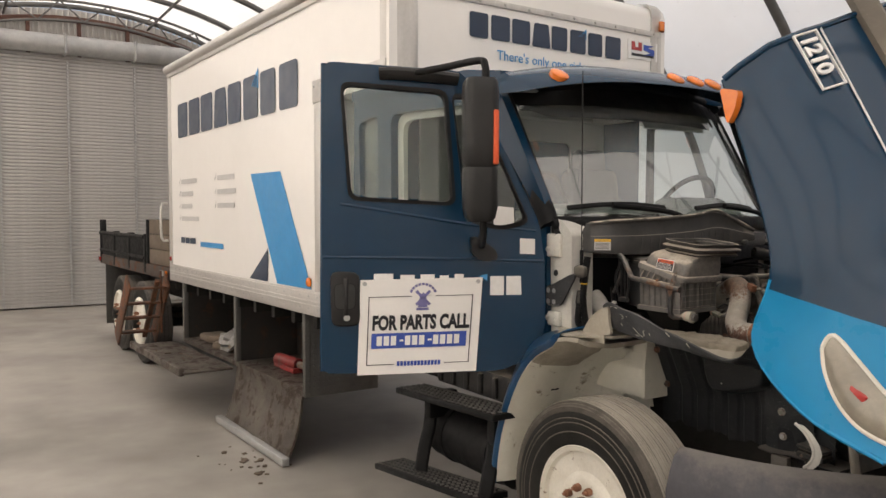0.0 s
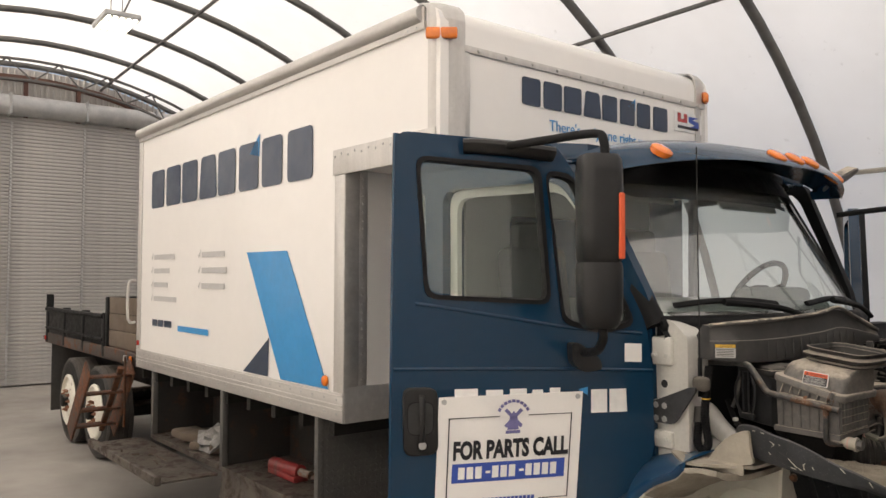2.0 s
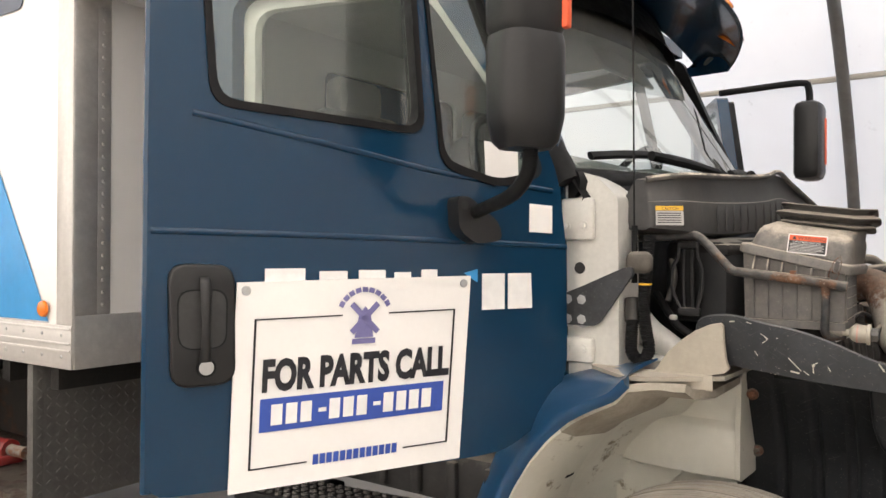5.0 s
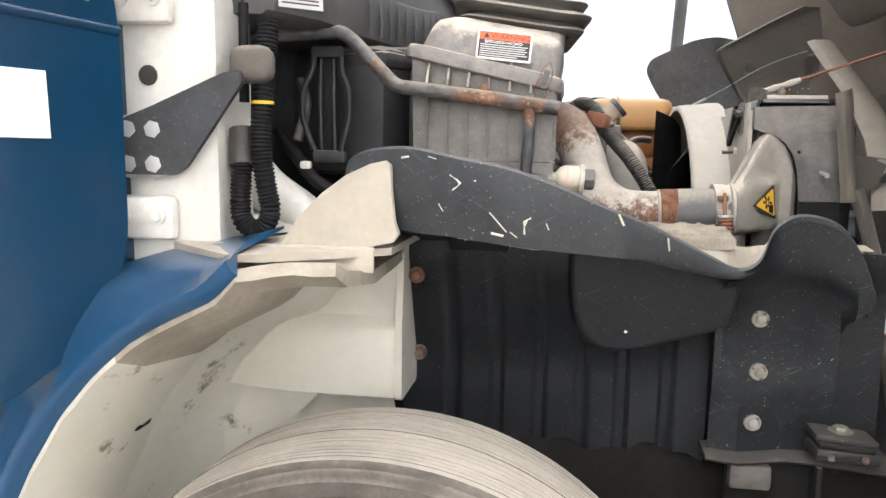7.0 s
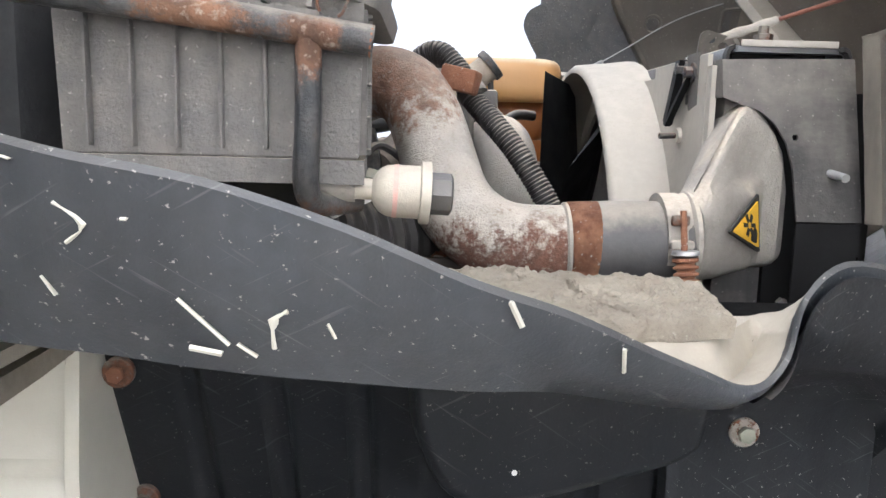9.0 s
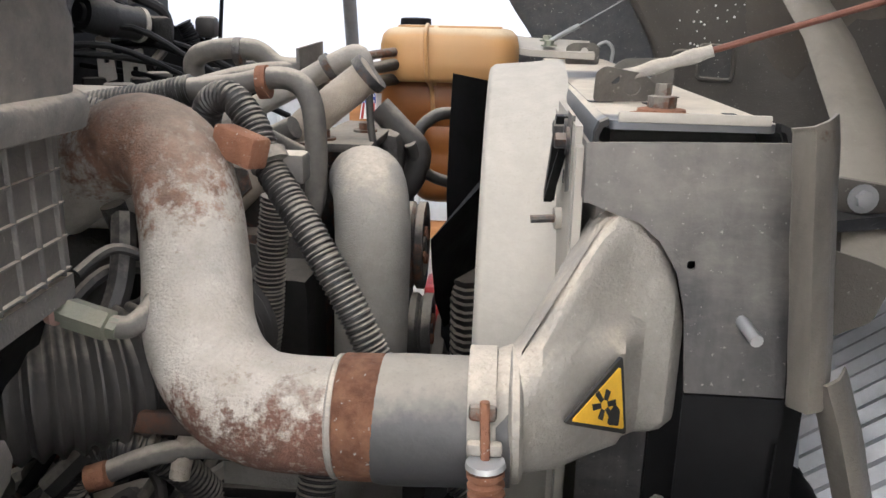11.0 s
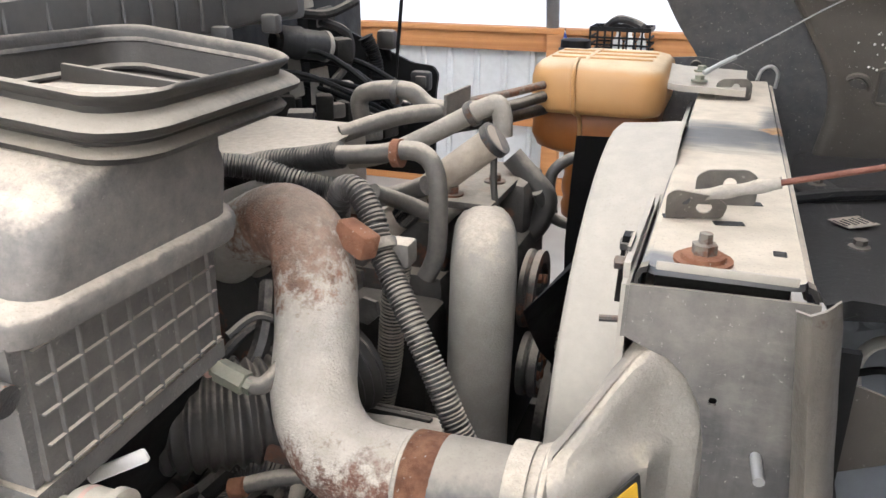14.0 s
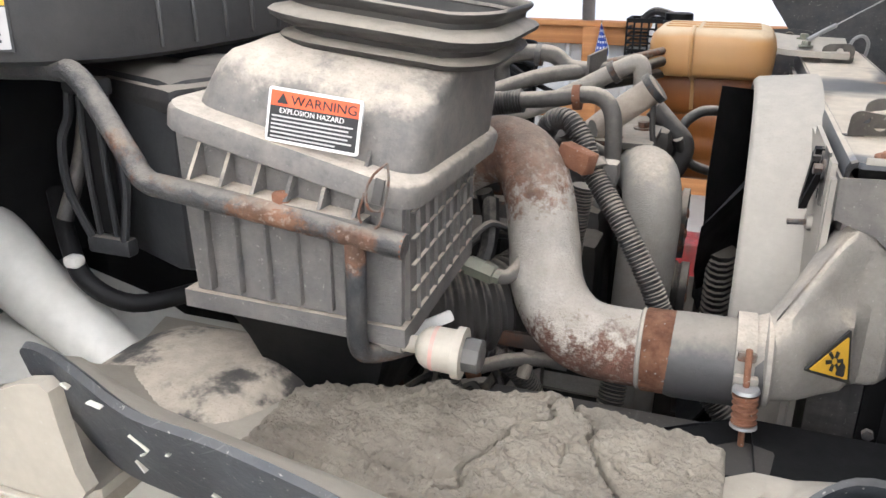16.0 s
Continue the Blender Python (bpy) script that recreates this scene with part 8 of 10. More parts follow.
# ---- engine ----
eng = part("engine", blk(B(), -3.0, -2.30, 3.42, 3.85, 0.75, 1.40, 0.03), "engine", truck, "dusty diesel engine with hoses and pipes")
part("valve_cover", loft(B(), [[V((x + i, y, z)) for x, y in ((-2.95, 3.40 + i), (-2.54, 3.40 + i), (-2.56, 3.70 - i), (-2.95, 3.70 - i))] for z, i in ((1.40, 0.0), (1.545, 0.0), (1.562, 0.012))]), "alu_cast", eng, "dusty grey valve cover")
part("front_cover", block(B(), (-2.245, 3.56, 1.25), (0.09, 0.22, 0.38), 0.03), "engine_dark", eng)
part("thermostat", block(B(), (-2.27, 3.62, 1.47), (0.12, 0.14, 0.10), 0.02), "engine", eng)
part("intake_manifold", block(B(), (-2.43, 3.50, 1.43), (0.26, 0.12, 0.10), 0.03), "engine", eng)
part("mount_plate", block(B(), (-2.28, 3.50, 1.515), (0.10, 0.16, 0.012), 0.003), "engine", eng)
for p in ((-2.30, 3.45, 1.521), (-2.26, 3.54, 1.521)):
    part("bolt", hexbolt(B(), p, (0, 0, 1), 0.009, 0.010), "steel_rusty", eng)
part("riser_pipe", tube(B(), [(-2.228, 3.37, 0.98), (-2.221, 3.345, 1.20), (-2.215, 3.335, 1.38), (-2.215, 3.338, 1.433), (-2.219, 3.352, 1.462), (-2.228, 3.385, 1.477), (-2.245, 3.44, 1.470)], 0.046, 26, 7), "riser", eng, "fat dusty riser pipe")
# pulley and belt
for c, r, w, mt in (((-2.19, 3.49, 1.37), 0.062, 0.025, "engine"), ((-2.18, 3.45, 1.26), 0.05, 0.03, "engine"), ((-2.15, 3.52, 1.12), 0.13, 0.05, "engine_dark")):
    pu = part("pulley", lathe(B(), c, (1, 0, 0), [(0, r * 0.4), (0.0, r), (w * 0.3, r), (w * 0.45, r * 0.9), (w * 0.6, r), (w, r), (w, r * 0.7), (w * 0.7, r * 0.6), (w * 0.7, r * 0.2), (w, r * 0.2)], 28), mt, eng)
    for k in range(4):
        a = math.pi / 2 * k + 0.4
        part("bolt", hexbolt(B(), V(c) + V((w * 0.72, r * 0.4 * math.cos(a), r * 0.4 * math.sin(a))), (1, 0, 0), 0.007, 0.006, False), "rust", pu)
part("belt", corrugated(B(), [(-2.10, 3.40, 1.36), (-2.10, 3.44, 1.20), (-2.10, 3.50, 1.0)], 0.022, 0.012, 0.2, 10, 4), "rubber", eng)
# alternator
al = part("alternator", lathe(B(), (-2.33, 3.16, 1.23), (1, 0, 0), [(0, 0.05), (0.01, 0.075), (0.05, 0.08), (0.12, 0.08), (0.13, 0.06)], 28), "alu_cast", eng, "dusty finned alternator")
for k in range(14):
    a = 2 * math.pi * k / 14
    part("fin", block(B(), (-2.275, 3.16 + 0.08 * math.cos(a), 1.23 + 0.08 * math.sin(a)), (0.09, 0.008, 0.012), 0.002, Matrix.Rotation(a, 4, "X")), "engine_dark", al)
# corrugated looms
LOOMS = [([(-2.375, 3.24, 1.50), (-2.372, 3.22, 1.545), (-2.355, 3.20, 1.590), (-2.327, 3.185, 1.598), (-2.300, 3.17, 1.570), (-2.282, 3.155, 1.535), (-2.235, 3.12, 1.480), (-2.195, 3.10, 1.420), (-2.165, 3.09, 1.365), (-2.12, 3.08, 1.30), (-2.06, 3.06, 1.235)], 0.019),
         ([(-2.315, 3.28, 1.48), (-2.325, 3.28, 1.40), (-2.332, 3.28, 1.32), (-2.345, 3.28, 1.25), (-2.36, 3.27, 1.18)], 0.022),
         ([(-2.62, 3.30, 1.575), (-2.56, 3.33, 1.565), (-2.49, 3.35, 1.545), (-2.43, 3.38, 1.53)], 0.021),
         ([(-2.68, 3.34, 1.52), (-2.58, 3.36, 1.56), (-2.50, 3.37, 1.575), (-2.44, 3.37, 1.588)], 0.024),
         ([(-2.42, 3.02, 1.20), (-2.44, 3.02, 1.26), (-2.41, 3.03, 1.30), (-2.36, 3.05, 1.28), (-2.33, 3.08, 1.22)], 0.020),
         ([(-2.23, 3.04, 1.19), (-2.22, 3.05, 1.25), (-2.215, 3.08, 1.32)], 0.022)]
for pts, r in LOOMS:
    part("cable_loom", corrugated(B(), pts, r * 0.78, 0.0052, 0.13), "loom", eng, "black corrugated cable loom")
cf = part("loom_clamp", lathe(B(), (-2.287, 3.158, 1.548), (0.5, -0.4, -0.75), [(0, 0.017), (0.0, 0.0195), (0.012, 0.0195), (0.012, 0.017)], 20), "grey_dusty", eng)
part("pipe_bracket", block(B(), (-2.302, 3.130, 1.560), (0.050, 0.026, 0.030), 0.004, Matrix.Rotation(radians(14), 4, "Y") @ Matrix.Rotation(radians(-25), 4, "Z")), "rust", cp, "rusty clip bracket")
part("connector", block(B(), (-2.265, 3.17, 1.535), (0.03, 0.03, 0.03), 0.005), "grey_dusty", eng)
# rigid pipes
PIPES = [([(-2.44, 3.36, 1.590), (-2.38, 3.36, 1.597), (-2.345, 3.36, 1.605), (-2.315, 3.36, 1.604), (-2.295, 3.355, 1.588), (-2.286, 3.35, 1.55), (-2.286, 3.345, 1.47), (-2.30, 3.34, 1.43)], 0.0135, "hose"),
         ([(-2.42, 3.42, 1.44), (-2.385, 3.45, 1.478), (-2.31, 3.455, 1.550), (-2.235, 3.46, 1.610)], 0.023, "wrap"),
         ([(-2.60, 3.62, 1.50), (-2.50, 3.64, 1.52), (-2.412, 3.65, 1.561), (-2.31, 3.65, 1.617), (-2.285, 3.65, 1.615), (-2.28, 3.65, 1.57)], 0.017, "alu_cast"),
         ([(-2.56, 3.60, 1.56), (-2.48, 3.66, 1.585), (-2.40, 3.70, 1.595), (-2.30, 3.74, 1.60)], 0.016, "hose"),
         ([(-2.62, 3.5, 1.45), (-2.50, 3.46, 1.49), (-2.40, 3.44, 1.51), (-2.33, 3.42, 1.54)], 0.015, "hose"),
         ([(-2.40, 3.74, 1.60), (-2.32, 3.82, 1.612), (-2.27, 3.90, 1.62)], 0.008, "steel_rusty"),
         ([(-2.40, 3.72, 1.583), (-2.32, 3.80, 1.590), (-2.27, 3.90, 1.597)], 0.011, "rubber"),
         ([(-2.38, 3.74, 1.562), (-2.32, 3.82, 1.566), (-2.27, 3.92, 1.570)], 0.011, "rubber"),
         ([(-2.57, 3.72, 1.54), (-2.575, 3.71, 1.60), (-2.54, 3.70, 1.622), (-2.47, 3.70, 1.625), (-2.43, 3.70, 1.60), (-2.38, 3.70, 1.598)], 0.017, "hose"),
         ([(-2.25, 3.60, 1.55), (-2.22, 3.60, 1.52), (-2.19, 3.60, 1.485), (-2.20, 3.60, 1.44), (-2.235, 3.60, 1.40)], 0.019, "rubber"),
         ([(-2.20, 3.58, 1.50), (-2.18, 3.60, 1.455), (-2.14, 3.62, 1.435), (-2.10, 3.62, 1.43)], 0.009, "rubber"),
         ([(-2.19, 3.66, 1.44), (-2.20, 3.68, 1.50), (-2.17, 3.70, 1.53), (-2.13, 3.72, 1.53)], 0.010, "rubber"),
         ([(-2.24, 3.46, 1.60), (-2.235, 3.45, 1.53), (-2.215, 3.44, 1.46), (-2.195, 3.43, 1.43)], 0.005, "rubber"),
         ([(-2.43, 3.13, 1.50), (-2.42, 3.14, 1.45), (-2.42, 3.15, 1.40)], 0.012, "engine_dark"),
         ([(-2.36, 3.30, 1.56), (-2.34, 3.36, 1.53), (-2.30, 3.40, 1.50)], 0.012, "hose"),
         ([(-2.37, 3.10, 1.33), (-2.30, 3.06, 1.335), (-2.22, 3.06, 1.33)], 0.008, "steel_rusty")]
for pts, r, mt in PIPES:
    part("pipe", tube(B(), pts, r, 14, 6), mt, eng)
for p, ax, r in (((-2.355, 3.36, 1.600), (1, 0, 0.1), 0.018), ((-2.50, 3.70, 1.622), (1, 0, 0), 0.020), ((-2.245, 3.46, 1.603), (0.7, 0, 0.6), 0.025), ((-2.34, 3.65, 1.60), (0.8, 0, 0.5), 0.020)):
    part("hose_clip", lathe(B(), p, ax, [(0, r), (0.0, r * 1.1), (0.012, r * 1.1), (0.012, r)], 18), "rust" if r < 0.019 else "rail", eng, "hose clip")
part("bracket_plate", slab(B(), [(3.66, 1.56), (3.72, 1.56), (3.72, 1.64), (3.66, 1.63)], lambda u, v, w: V((-2.385 + 0.4 * (u - 3.66) + w, u, v)), 0.005), "plate", eng)
part("heat_wrap", tube(B(), [(-2.385, 3.45, 1.476), (-2.35, 3.452, 1.51)], 0.0235, 16, 2), "chrome", eng)
sb = part("steering_bracket", slab(B(), round_poly([(-2.46, 1.335), (-2.30, 1.345), (-2.27, 1.36), (-2.25, 1.345), (-2.27, 1.315), (-2.45, 1.318)], 0.006), lambda u, v, w: V((u, 3.06 + w, v)), 0.010, [[(-2.285 + 0.006 * math.cos(a), 1.340 + 0.006 * math.sin(a)) for a in [math.pi * k / 6 for k in range(12)]]]), "plate", eng, "grey steel bracket with a rusty bolt")
part("bolt", hexbolt(B(), (-2.325, 3.058, 1.336), (0, -1, 0), 0.011, 0.010), "rust", sb)
part("short_hose", tube(B(), [(-2.40, 3.01, 1.285), (-2.36, 3.02, 1.30), (-2.32, 3.03, 1.305), (-2.28, 3.04, 1.30)], 0.010, 10, 5), "hose", eng)
part("short_hose", tube(B(), [(-2.335, 3.02, 1.28), (-2.33, 3.03, 1.31), (-2.325, 3.05, 1.34)], 0.009, 10, 4), "wrap", eng)
part("hose_tip", lathe(B(), (-2.41, 3.005, 1.283), (1, 0.2, 0.3), [(0, 0.008), (0.0, 0.012), (0.018, 0.012), (0.019, 0.008)], 12), "rust", eng)
# oil filter, bolts on the block side
for k, (x, z) in enumerate(((-2.36, 1.46), (-2.345, 1.50), (-2.34, 1.42))):
    part("fitting", lathe(B(), (x, 3.24, z), (0.2, -1, 0.3), [(0, 0.014), (0.015, 0.014), (0.016, 0.018), (0.03, 0.018), (0.031, 0.006)], 6), "engine", eng)
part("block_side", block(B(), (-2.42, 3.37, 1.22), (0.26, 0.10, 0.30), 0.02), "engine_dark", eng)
part("lower_bracket", block(B(), (-2.34, 3.02, 1.335), (0.10, 0.01, 0.022), 0.003), "deck_steel", eng)
# back of the bay: heater box, wiper motor, firewall
fw = part("firewall", blk(blk(B(), -3.06, -2.98, 2.98, YB - 0.03, 0.95, 1.42, 0.01), -3.06, -2.982, YA + 0.12, YB - 0.03, 1.40, 1.74, 0.01), "black", truck, "dark firewall with clutter of boxes")
FACE = [(-2.873, 2.655, 1.716), (-2.80, 2.724, 1.708), (-2.768, 2.84, 1.702), (-2.745, 2.97, 1.704), (-2.728, 3.10, 1.710), (-2.705, 3.24, 1.720), (-2.69, 3.36, 1.735), (-2.665, 3.47, 1.75), (-2.62, 3.58, 1.765)]
RISE = [1.848, 1.860, 1.866, 1.872, 1.880, 1.893, 1.908, 1.872, 1.81]
bm = B()
edge, crown = spline(FACE, 5), spline([(x - 0.012, y + 0.008, z) for (x, y, _), z in zip(FACE, RISE)], 5)
loft(bm, [[V((-2.99, b.y, b.z + 0.02)), c + V((-0.03, 0.0, 0.006)), c + V((-0.008, 0, 0.003)), c, c.lerp(b, 0.12) + V((-0.006, 0.006, 0)), c.lerp(b, 0.44), c.lerp(b, 0.46) + V((0.005, -0.005, 0)), c.lerp(b, 0.52) + V((0.006, -0.006, 0)), c.lerp(b, 0.9) + V((0.003, -0.003, 0)), b, b + V((-0.012, 0.006, -0.006)), V((-2.99, b.y, b.z - 0.004))] for b, c in zip(edge, crown)])
hb = part("heater_box", bm, "cowl", truck, "dusty black plastic cowl box before the windscreen", 45)
part("cowl_lip", tube(B(), [c + V((0.002, -0.002, 0.004 + 0.008 * math.exp(-((i - 30) / 2.2) ** 2))) for i, c in enumerate(crown)], 0.0085, 8, 1), "hump", hb, "dusty rubber lip")
for k in range(12):
    q = 12 + 2 * k
    a, c = edge[q], crown[q]
    part("rib", tube(B(), [a.lerp(c, 0.04) + V((0.003, -0.003, 0)), a.lerp(c, 0.25) + V((0.007, -0.007, 0)), a.lerp(c, 0.5) + V((0.004, -0.004, 0))], 0.003, 6, 3), "cowl", hb)
for q in (37, 33):
    part("tab", block(B(), tuple(edge[q] + V((0.012, 0.0, -0.006))), (0.03, 0.022, 0.03), 0.006), "cowl", hb)
cl3 = basis((-2.8592, 2.6625, 1.719), (0.77, 0.64, 0.0), (-0.06, 0.07, 1)) @ Matrix.Diagonal((1.24, 1.30, 1, 1))
ca = part("caution_label", slab(B(), [(0, 0), (0.068, 0), (0.068, 0.046), (0, 0.046)], lambda u, v, w: cl3 @ V((u, v, w + 0.004)), 0.004), "label_black", hb, "yellow and black caution label")
part("label_head", slab(B(), [(0.002, 0.034), (0.066, 0.034), (0.066, 0.044), (0.002, 0.044)], lambda u, v, w: cl3 @ V((u, v, w + 0.005)), 0.002), "yellow", ca)
part("label_body", slab(B(), [(0.002, 0.002), (0.066, 0.002), (0.066, 0.033), (0.002, 0.033)], lambda u, v, w: cl3 @ V((u, v, w + 0.005)), 0.002), "grey_vinyl", ca)
lettering("CAUTION", cl3 @ pose(0.016, 0.0355, 0.0055), 0.0085, 0.0002, "label_black", "lettering", ca)
for k in range(5):
    part("print_bar", slab(B(), [(0.006, 0.027 - 0.005 * k), (0.060, 0.027 - 0.005 * k), (0.060, 0.029 - 0.005 * k), (0.006, 0.029 - 0.005 * k)], lambda u, v, w: cl3 @ V((u, v, w + 0.006)), 0.001), "label_black", ca)
part("blower_case", block(B(), (-2.80, 2.93, 1.56), (0.24, 0.12, 0.25), 0.03, Matrix.Rotation(radians(-22), 4, "Z")), "bay_plastic", truck, "black plastic blower housing")
part("blower_lid", block(B(), (-2.755, 2.93, 1.655), (0.17, 0.16, 0.035), 0.015, Matrix.Rotation(radians(-22), 4, "Z")), "black_dusty", truck)
part("heater_case", block(B(), (-2.69, 2.97, 1.50), (0.12, 0.10, 0.22), 0.015, Matrix.Rotation(radians(-15), 4, "Z")), "black", truck)
bs = part("blower_stay", block(B(), (-2.822, 2.829, 1.668), (0.062, 0.02, 0.022), 0.006), "bay_plastic", truck, "lantern-shaped black plastic stay")
part("stay_foot", block(B(), (-2.818, 2.829, 1.472), (0.066, 0.02, 0.024), 0.006), "bay_plastic", bs)
for pts, r in (([(-2.848, 2.826, 1.66), (-2.852, 2.824, 1.63), (-2.866, 2.822, 1.60), (-2.869, 2.822, 1.55), (-2.858, 2.824, 1.51), (-2.845, 2.826, 1.48)], 0.0055), ([(-2.795, 2.826, 1.66), (-2.793, 2.824, 1.63), (-2.781, 2.822, 1.60), (-2.779, 2.822, 1.55), (-2.788, 2.824, 1.51), (-2.796, 2.826, 1.48)], 0.0055), ([(-2.835, 2.828, 1.655), (-2.836, 2.826, 1.57), (-2.834, 2.828, 1.485)], 0.004), ([(-2.810, 2.828, 1.655), (-2.809, 2.826, 1.57), (-2.808, 2.828, 1.485)], 0.004)):
    part("stay_rib", tube(B(), pts, r, 8, 5, flat=1.4), "bay_plastic", bs)
part("stay_core", block(B(), (-2.822, 2.836, 1.57), (0.030, 0.014, 0.17), 0.005), "black", bs)
part("side_case", block(B(), (-2.70, 2.96, 1.58), (0.16, 0.10, 0.22), 0.02), "bay_plastic", truck)
part("bay_hose", tube(B(), [(-2.93, 2.86, 1.52), (-2.88, 2.82, 1.47), (-2.84, 2.80, 1.43), (-2.79, 2.82, 1.40), (-2.74, 2.88, 1.40)], 0.012, 10, 5), "black", truck)
part("bay_hose", tube(B(), [(-2.90, 2.90, 1.62), (-2.87, 2.85, 1.57), (-2.88, 2.82, 1.50)], 0.010, 10, 5), "rubber", truck)
part("bay_clip", block(B(), (-2.855, 2.80, 1.455), (0.022, 0.02, 0.016), 0.006), "cab_white", truck)
part("inner_bulge", tube(B(), [(-3.10, 2.80, 1.49), (-3.0, 2.80, 1.465), (-2.93, 2.80, 1.405), (-2.865, 2.80, 1.365), (-2.80, 2.80, 1.315), (-2.76, 2.80, 1.27)], (0.052, 0.032), 18, 6), "cab_white", truck, "rounded white painted bay panel")
part("pillar_hose", corrugated(B(), [(-2.857, 2.62, 1.69), (-2.860, 2.61, 1.607), (-2.864, 2.60, 1.50), (-2.857, 2.60, 1.43), (-2.849, 2.60, 1.385), (-2.858, 2.60, 1.357), (-2.878, 2.60, 1.350), (-2.898, 2.60, 1.368), (-2.902, 2.605, 1.41), (-2.900, 2.61, 1.46)], 0.0165, 0.0065), "black", truck, "black corrugated hose loop")
part("hose_joint", rod(B(), (-2.900, 2.612, 1.455), (-2.908, 2.63, 1.515), 0.0225, 16), "rubber", truck)
part("loom_tie", lathe(B(), (-2.862, 2.604, 1.556), (0, 0, 1), [(0, 0.0185), (0.005, 0.0185)], 14), "yellow", truck)
part("inner_panel", loft(B(), [[V(p) for p in ((-2.94, 2.64, 1.335), (-2.80, 2.77, 1.335), (-2.78, 2.95, 1.30), (-2.97, 2.95, 1.30))], [V(p) for p in ((-2.97, 2.68, 1.37), (-2.88, 2.80, 1.350), (-2.86, 2.95, 1.34), (-2.99, 2.95, 1.37))]]), "cab_white", truck, "pale painted inner bay panel")
rng = random.Random(11)
for k in range(22):
    p = V((-2.92 + 0.26 * rng.random(), 3.76 + 0.42 * rng.random(), 1.44 + 0.09 * rng.random()))
    part("relay_box", block(B(), p, (0.025 + 0.03 * rng.random(), 0.025 + 0.04 * rng.random(), 0.03 + 0.05 * rng.random()), 0.006, Matrix.Rotation(rng.random() * 3, 4, "Z")), ("engine_dark", "grey_dusty", "black_dusty", "airbody")[k % 4], truck)
for k in range(6):
    a = V((-2.98, 3.75 + 0.4 * rng.random(), 1.50 + 0.12 * rng.random()))
    b = V((-2.62 + 0.1 * rng.random(), 3.70 + 0.5 * rng.random(), 1.46 + 0.1 * rng.random()))
    m = (a + b) / 2 + V((0, 0.1 * (rng.random() - 0.5), 0.10 * rng.random()))
    part("wire", tube(B(), [a, m, b], 0.004 + 0.004 * rng.random(), 8, 6), "black", truck)
part("far_fender", slab(B(), round_poly([(-3.0, 1.30), (-2.64, 1.30), (-2.638, 1.52), (-2.631, 1.568), (-2.646, 1.588), (-2.703, 1.593), (-2.881, 1.665), (-3.0, 1.712)], 0.012), lambda u, v, w: V((u, 4.30 + w, v)), 0.012), "black", truck, "black far side inner fender")
# added block covers the blue far door, standing in for dark clutter
part("far_door_screen", blk(B(), -3.10, -3.0, 4.26, 4.62, 1.15, 1.80, 0.01), "black", truck, "added dark block hiding the far door from the bay")
part("rubber_bumper", block(B(), (-2.759, 4.26, 1.652), (0.052, 0.04, 0.050), 0.014), "rubber", truck)
part("bumper_stem", rod(B(), (-2.765, 4.285, 1.60), (-2.76, 4.262, 1.635), 0.008, 8), "black", truck)
fs = part("far_stop", block(B(), (-2.668, 4.265, 1.553), (0.055, 0.03, 0.05), 0.01), "bay_plastic", truck)
part("stop_face", block(B(), (-2.662, 4.246, 1.553), (0.03, 0.012, 0.03), 0.006), "rubber", fs)
part("far_stalk", rod(B(), (-2.735, 4.24, 1.50), (-2.705, 4.24, 1.80), 0.005, 6), "black", truck)
part("far_cup", lathe(B(), (-2.735, 4.22, 1.50), (0, 0, 1), [(0, 0.022), (0.04, 0.024), (0.045, 0.016), (0.062, 0.014), (0.063, 0.002)], 16), "bay_plastic", truck)
part("bay_hose", corrugated(B(), [(-2.80, 4.22, 1.66), (-2.785, 4.23, 1.62), (-2.775, 4.23, 1.56), (-2.785, 4.22, 1.48)], 0.018, 0.007), "black", truck, "black corrugated hose")
# brackets and fittings round the wiper motor
wa, wb = V((-2.868, 3.915, 1.676)), V((-2.800, 4.045, 1.652))
wd = (wb - wa).normalized()
wm = part("wiper_motor", lathe(B(), wa, wd, [(-0.012, 0.004), (-0.012, 0.018), (-0.004, 0.019), (-0.003, 0.032), (0.012, 0.035), (0.045, 0.035), (0.048, 0.037), (0.054, 0.037), (0.056, 0.033), (0.13, 0.033), (0.136, 0.026), (0.137, 0.003)], 24), "bay_plastic", truck, "black cylindrical wiper motor")
part("motor_strap", lathe(B(), wa, wd, [(0.118, 0.0335), (0.118, 0.0355), (0.128, 0.0355), (0.128, 0.0335)], 24), "alu_cast", wm)
part("motor_gearbox", block(B(), tuple(wb + wd * 0.02 + V((0, 0, -0.005))), (0.05, 0.05, 0.06), 0.012, Matrix.Rotation(radians(-30), 4, "Z")), "engine_dark", wm)
part("motor_arm", tube(B(), [wa + V((0.02, 0.03, 0.06)), wb + V((0.0, -0.03, 0.075)), wb + V((0.03, 0.06, 0.10))], 0.011, 8, 4), "engine_dark", wm)
part("motor_hose", tube(B(), [wb + V((-0.02, -0.02, 0.06)), wb + V((0.02, 0.03, 0.03)), wb + V((0.02, 0.04, -0.03)), wb + V((0.0, -0.01, -0.08))], 0.011, 8, 6), "black_dusty", wm)
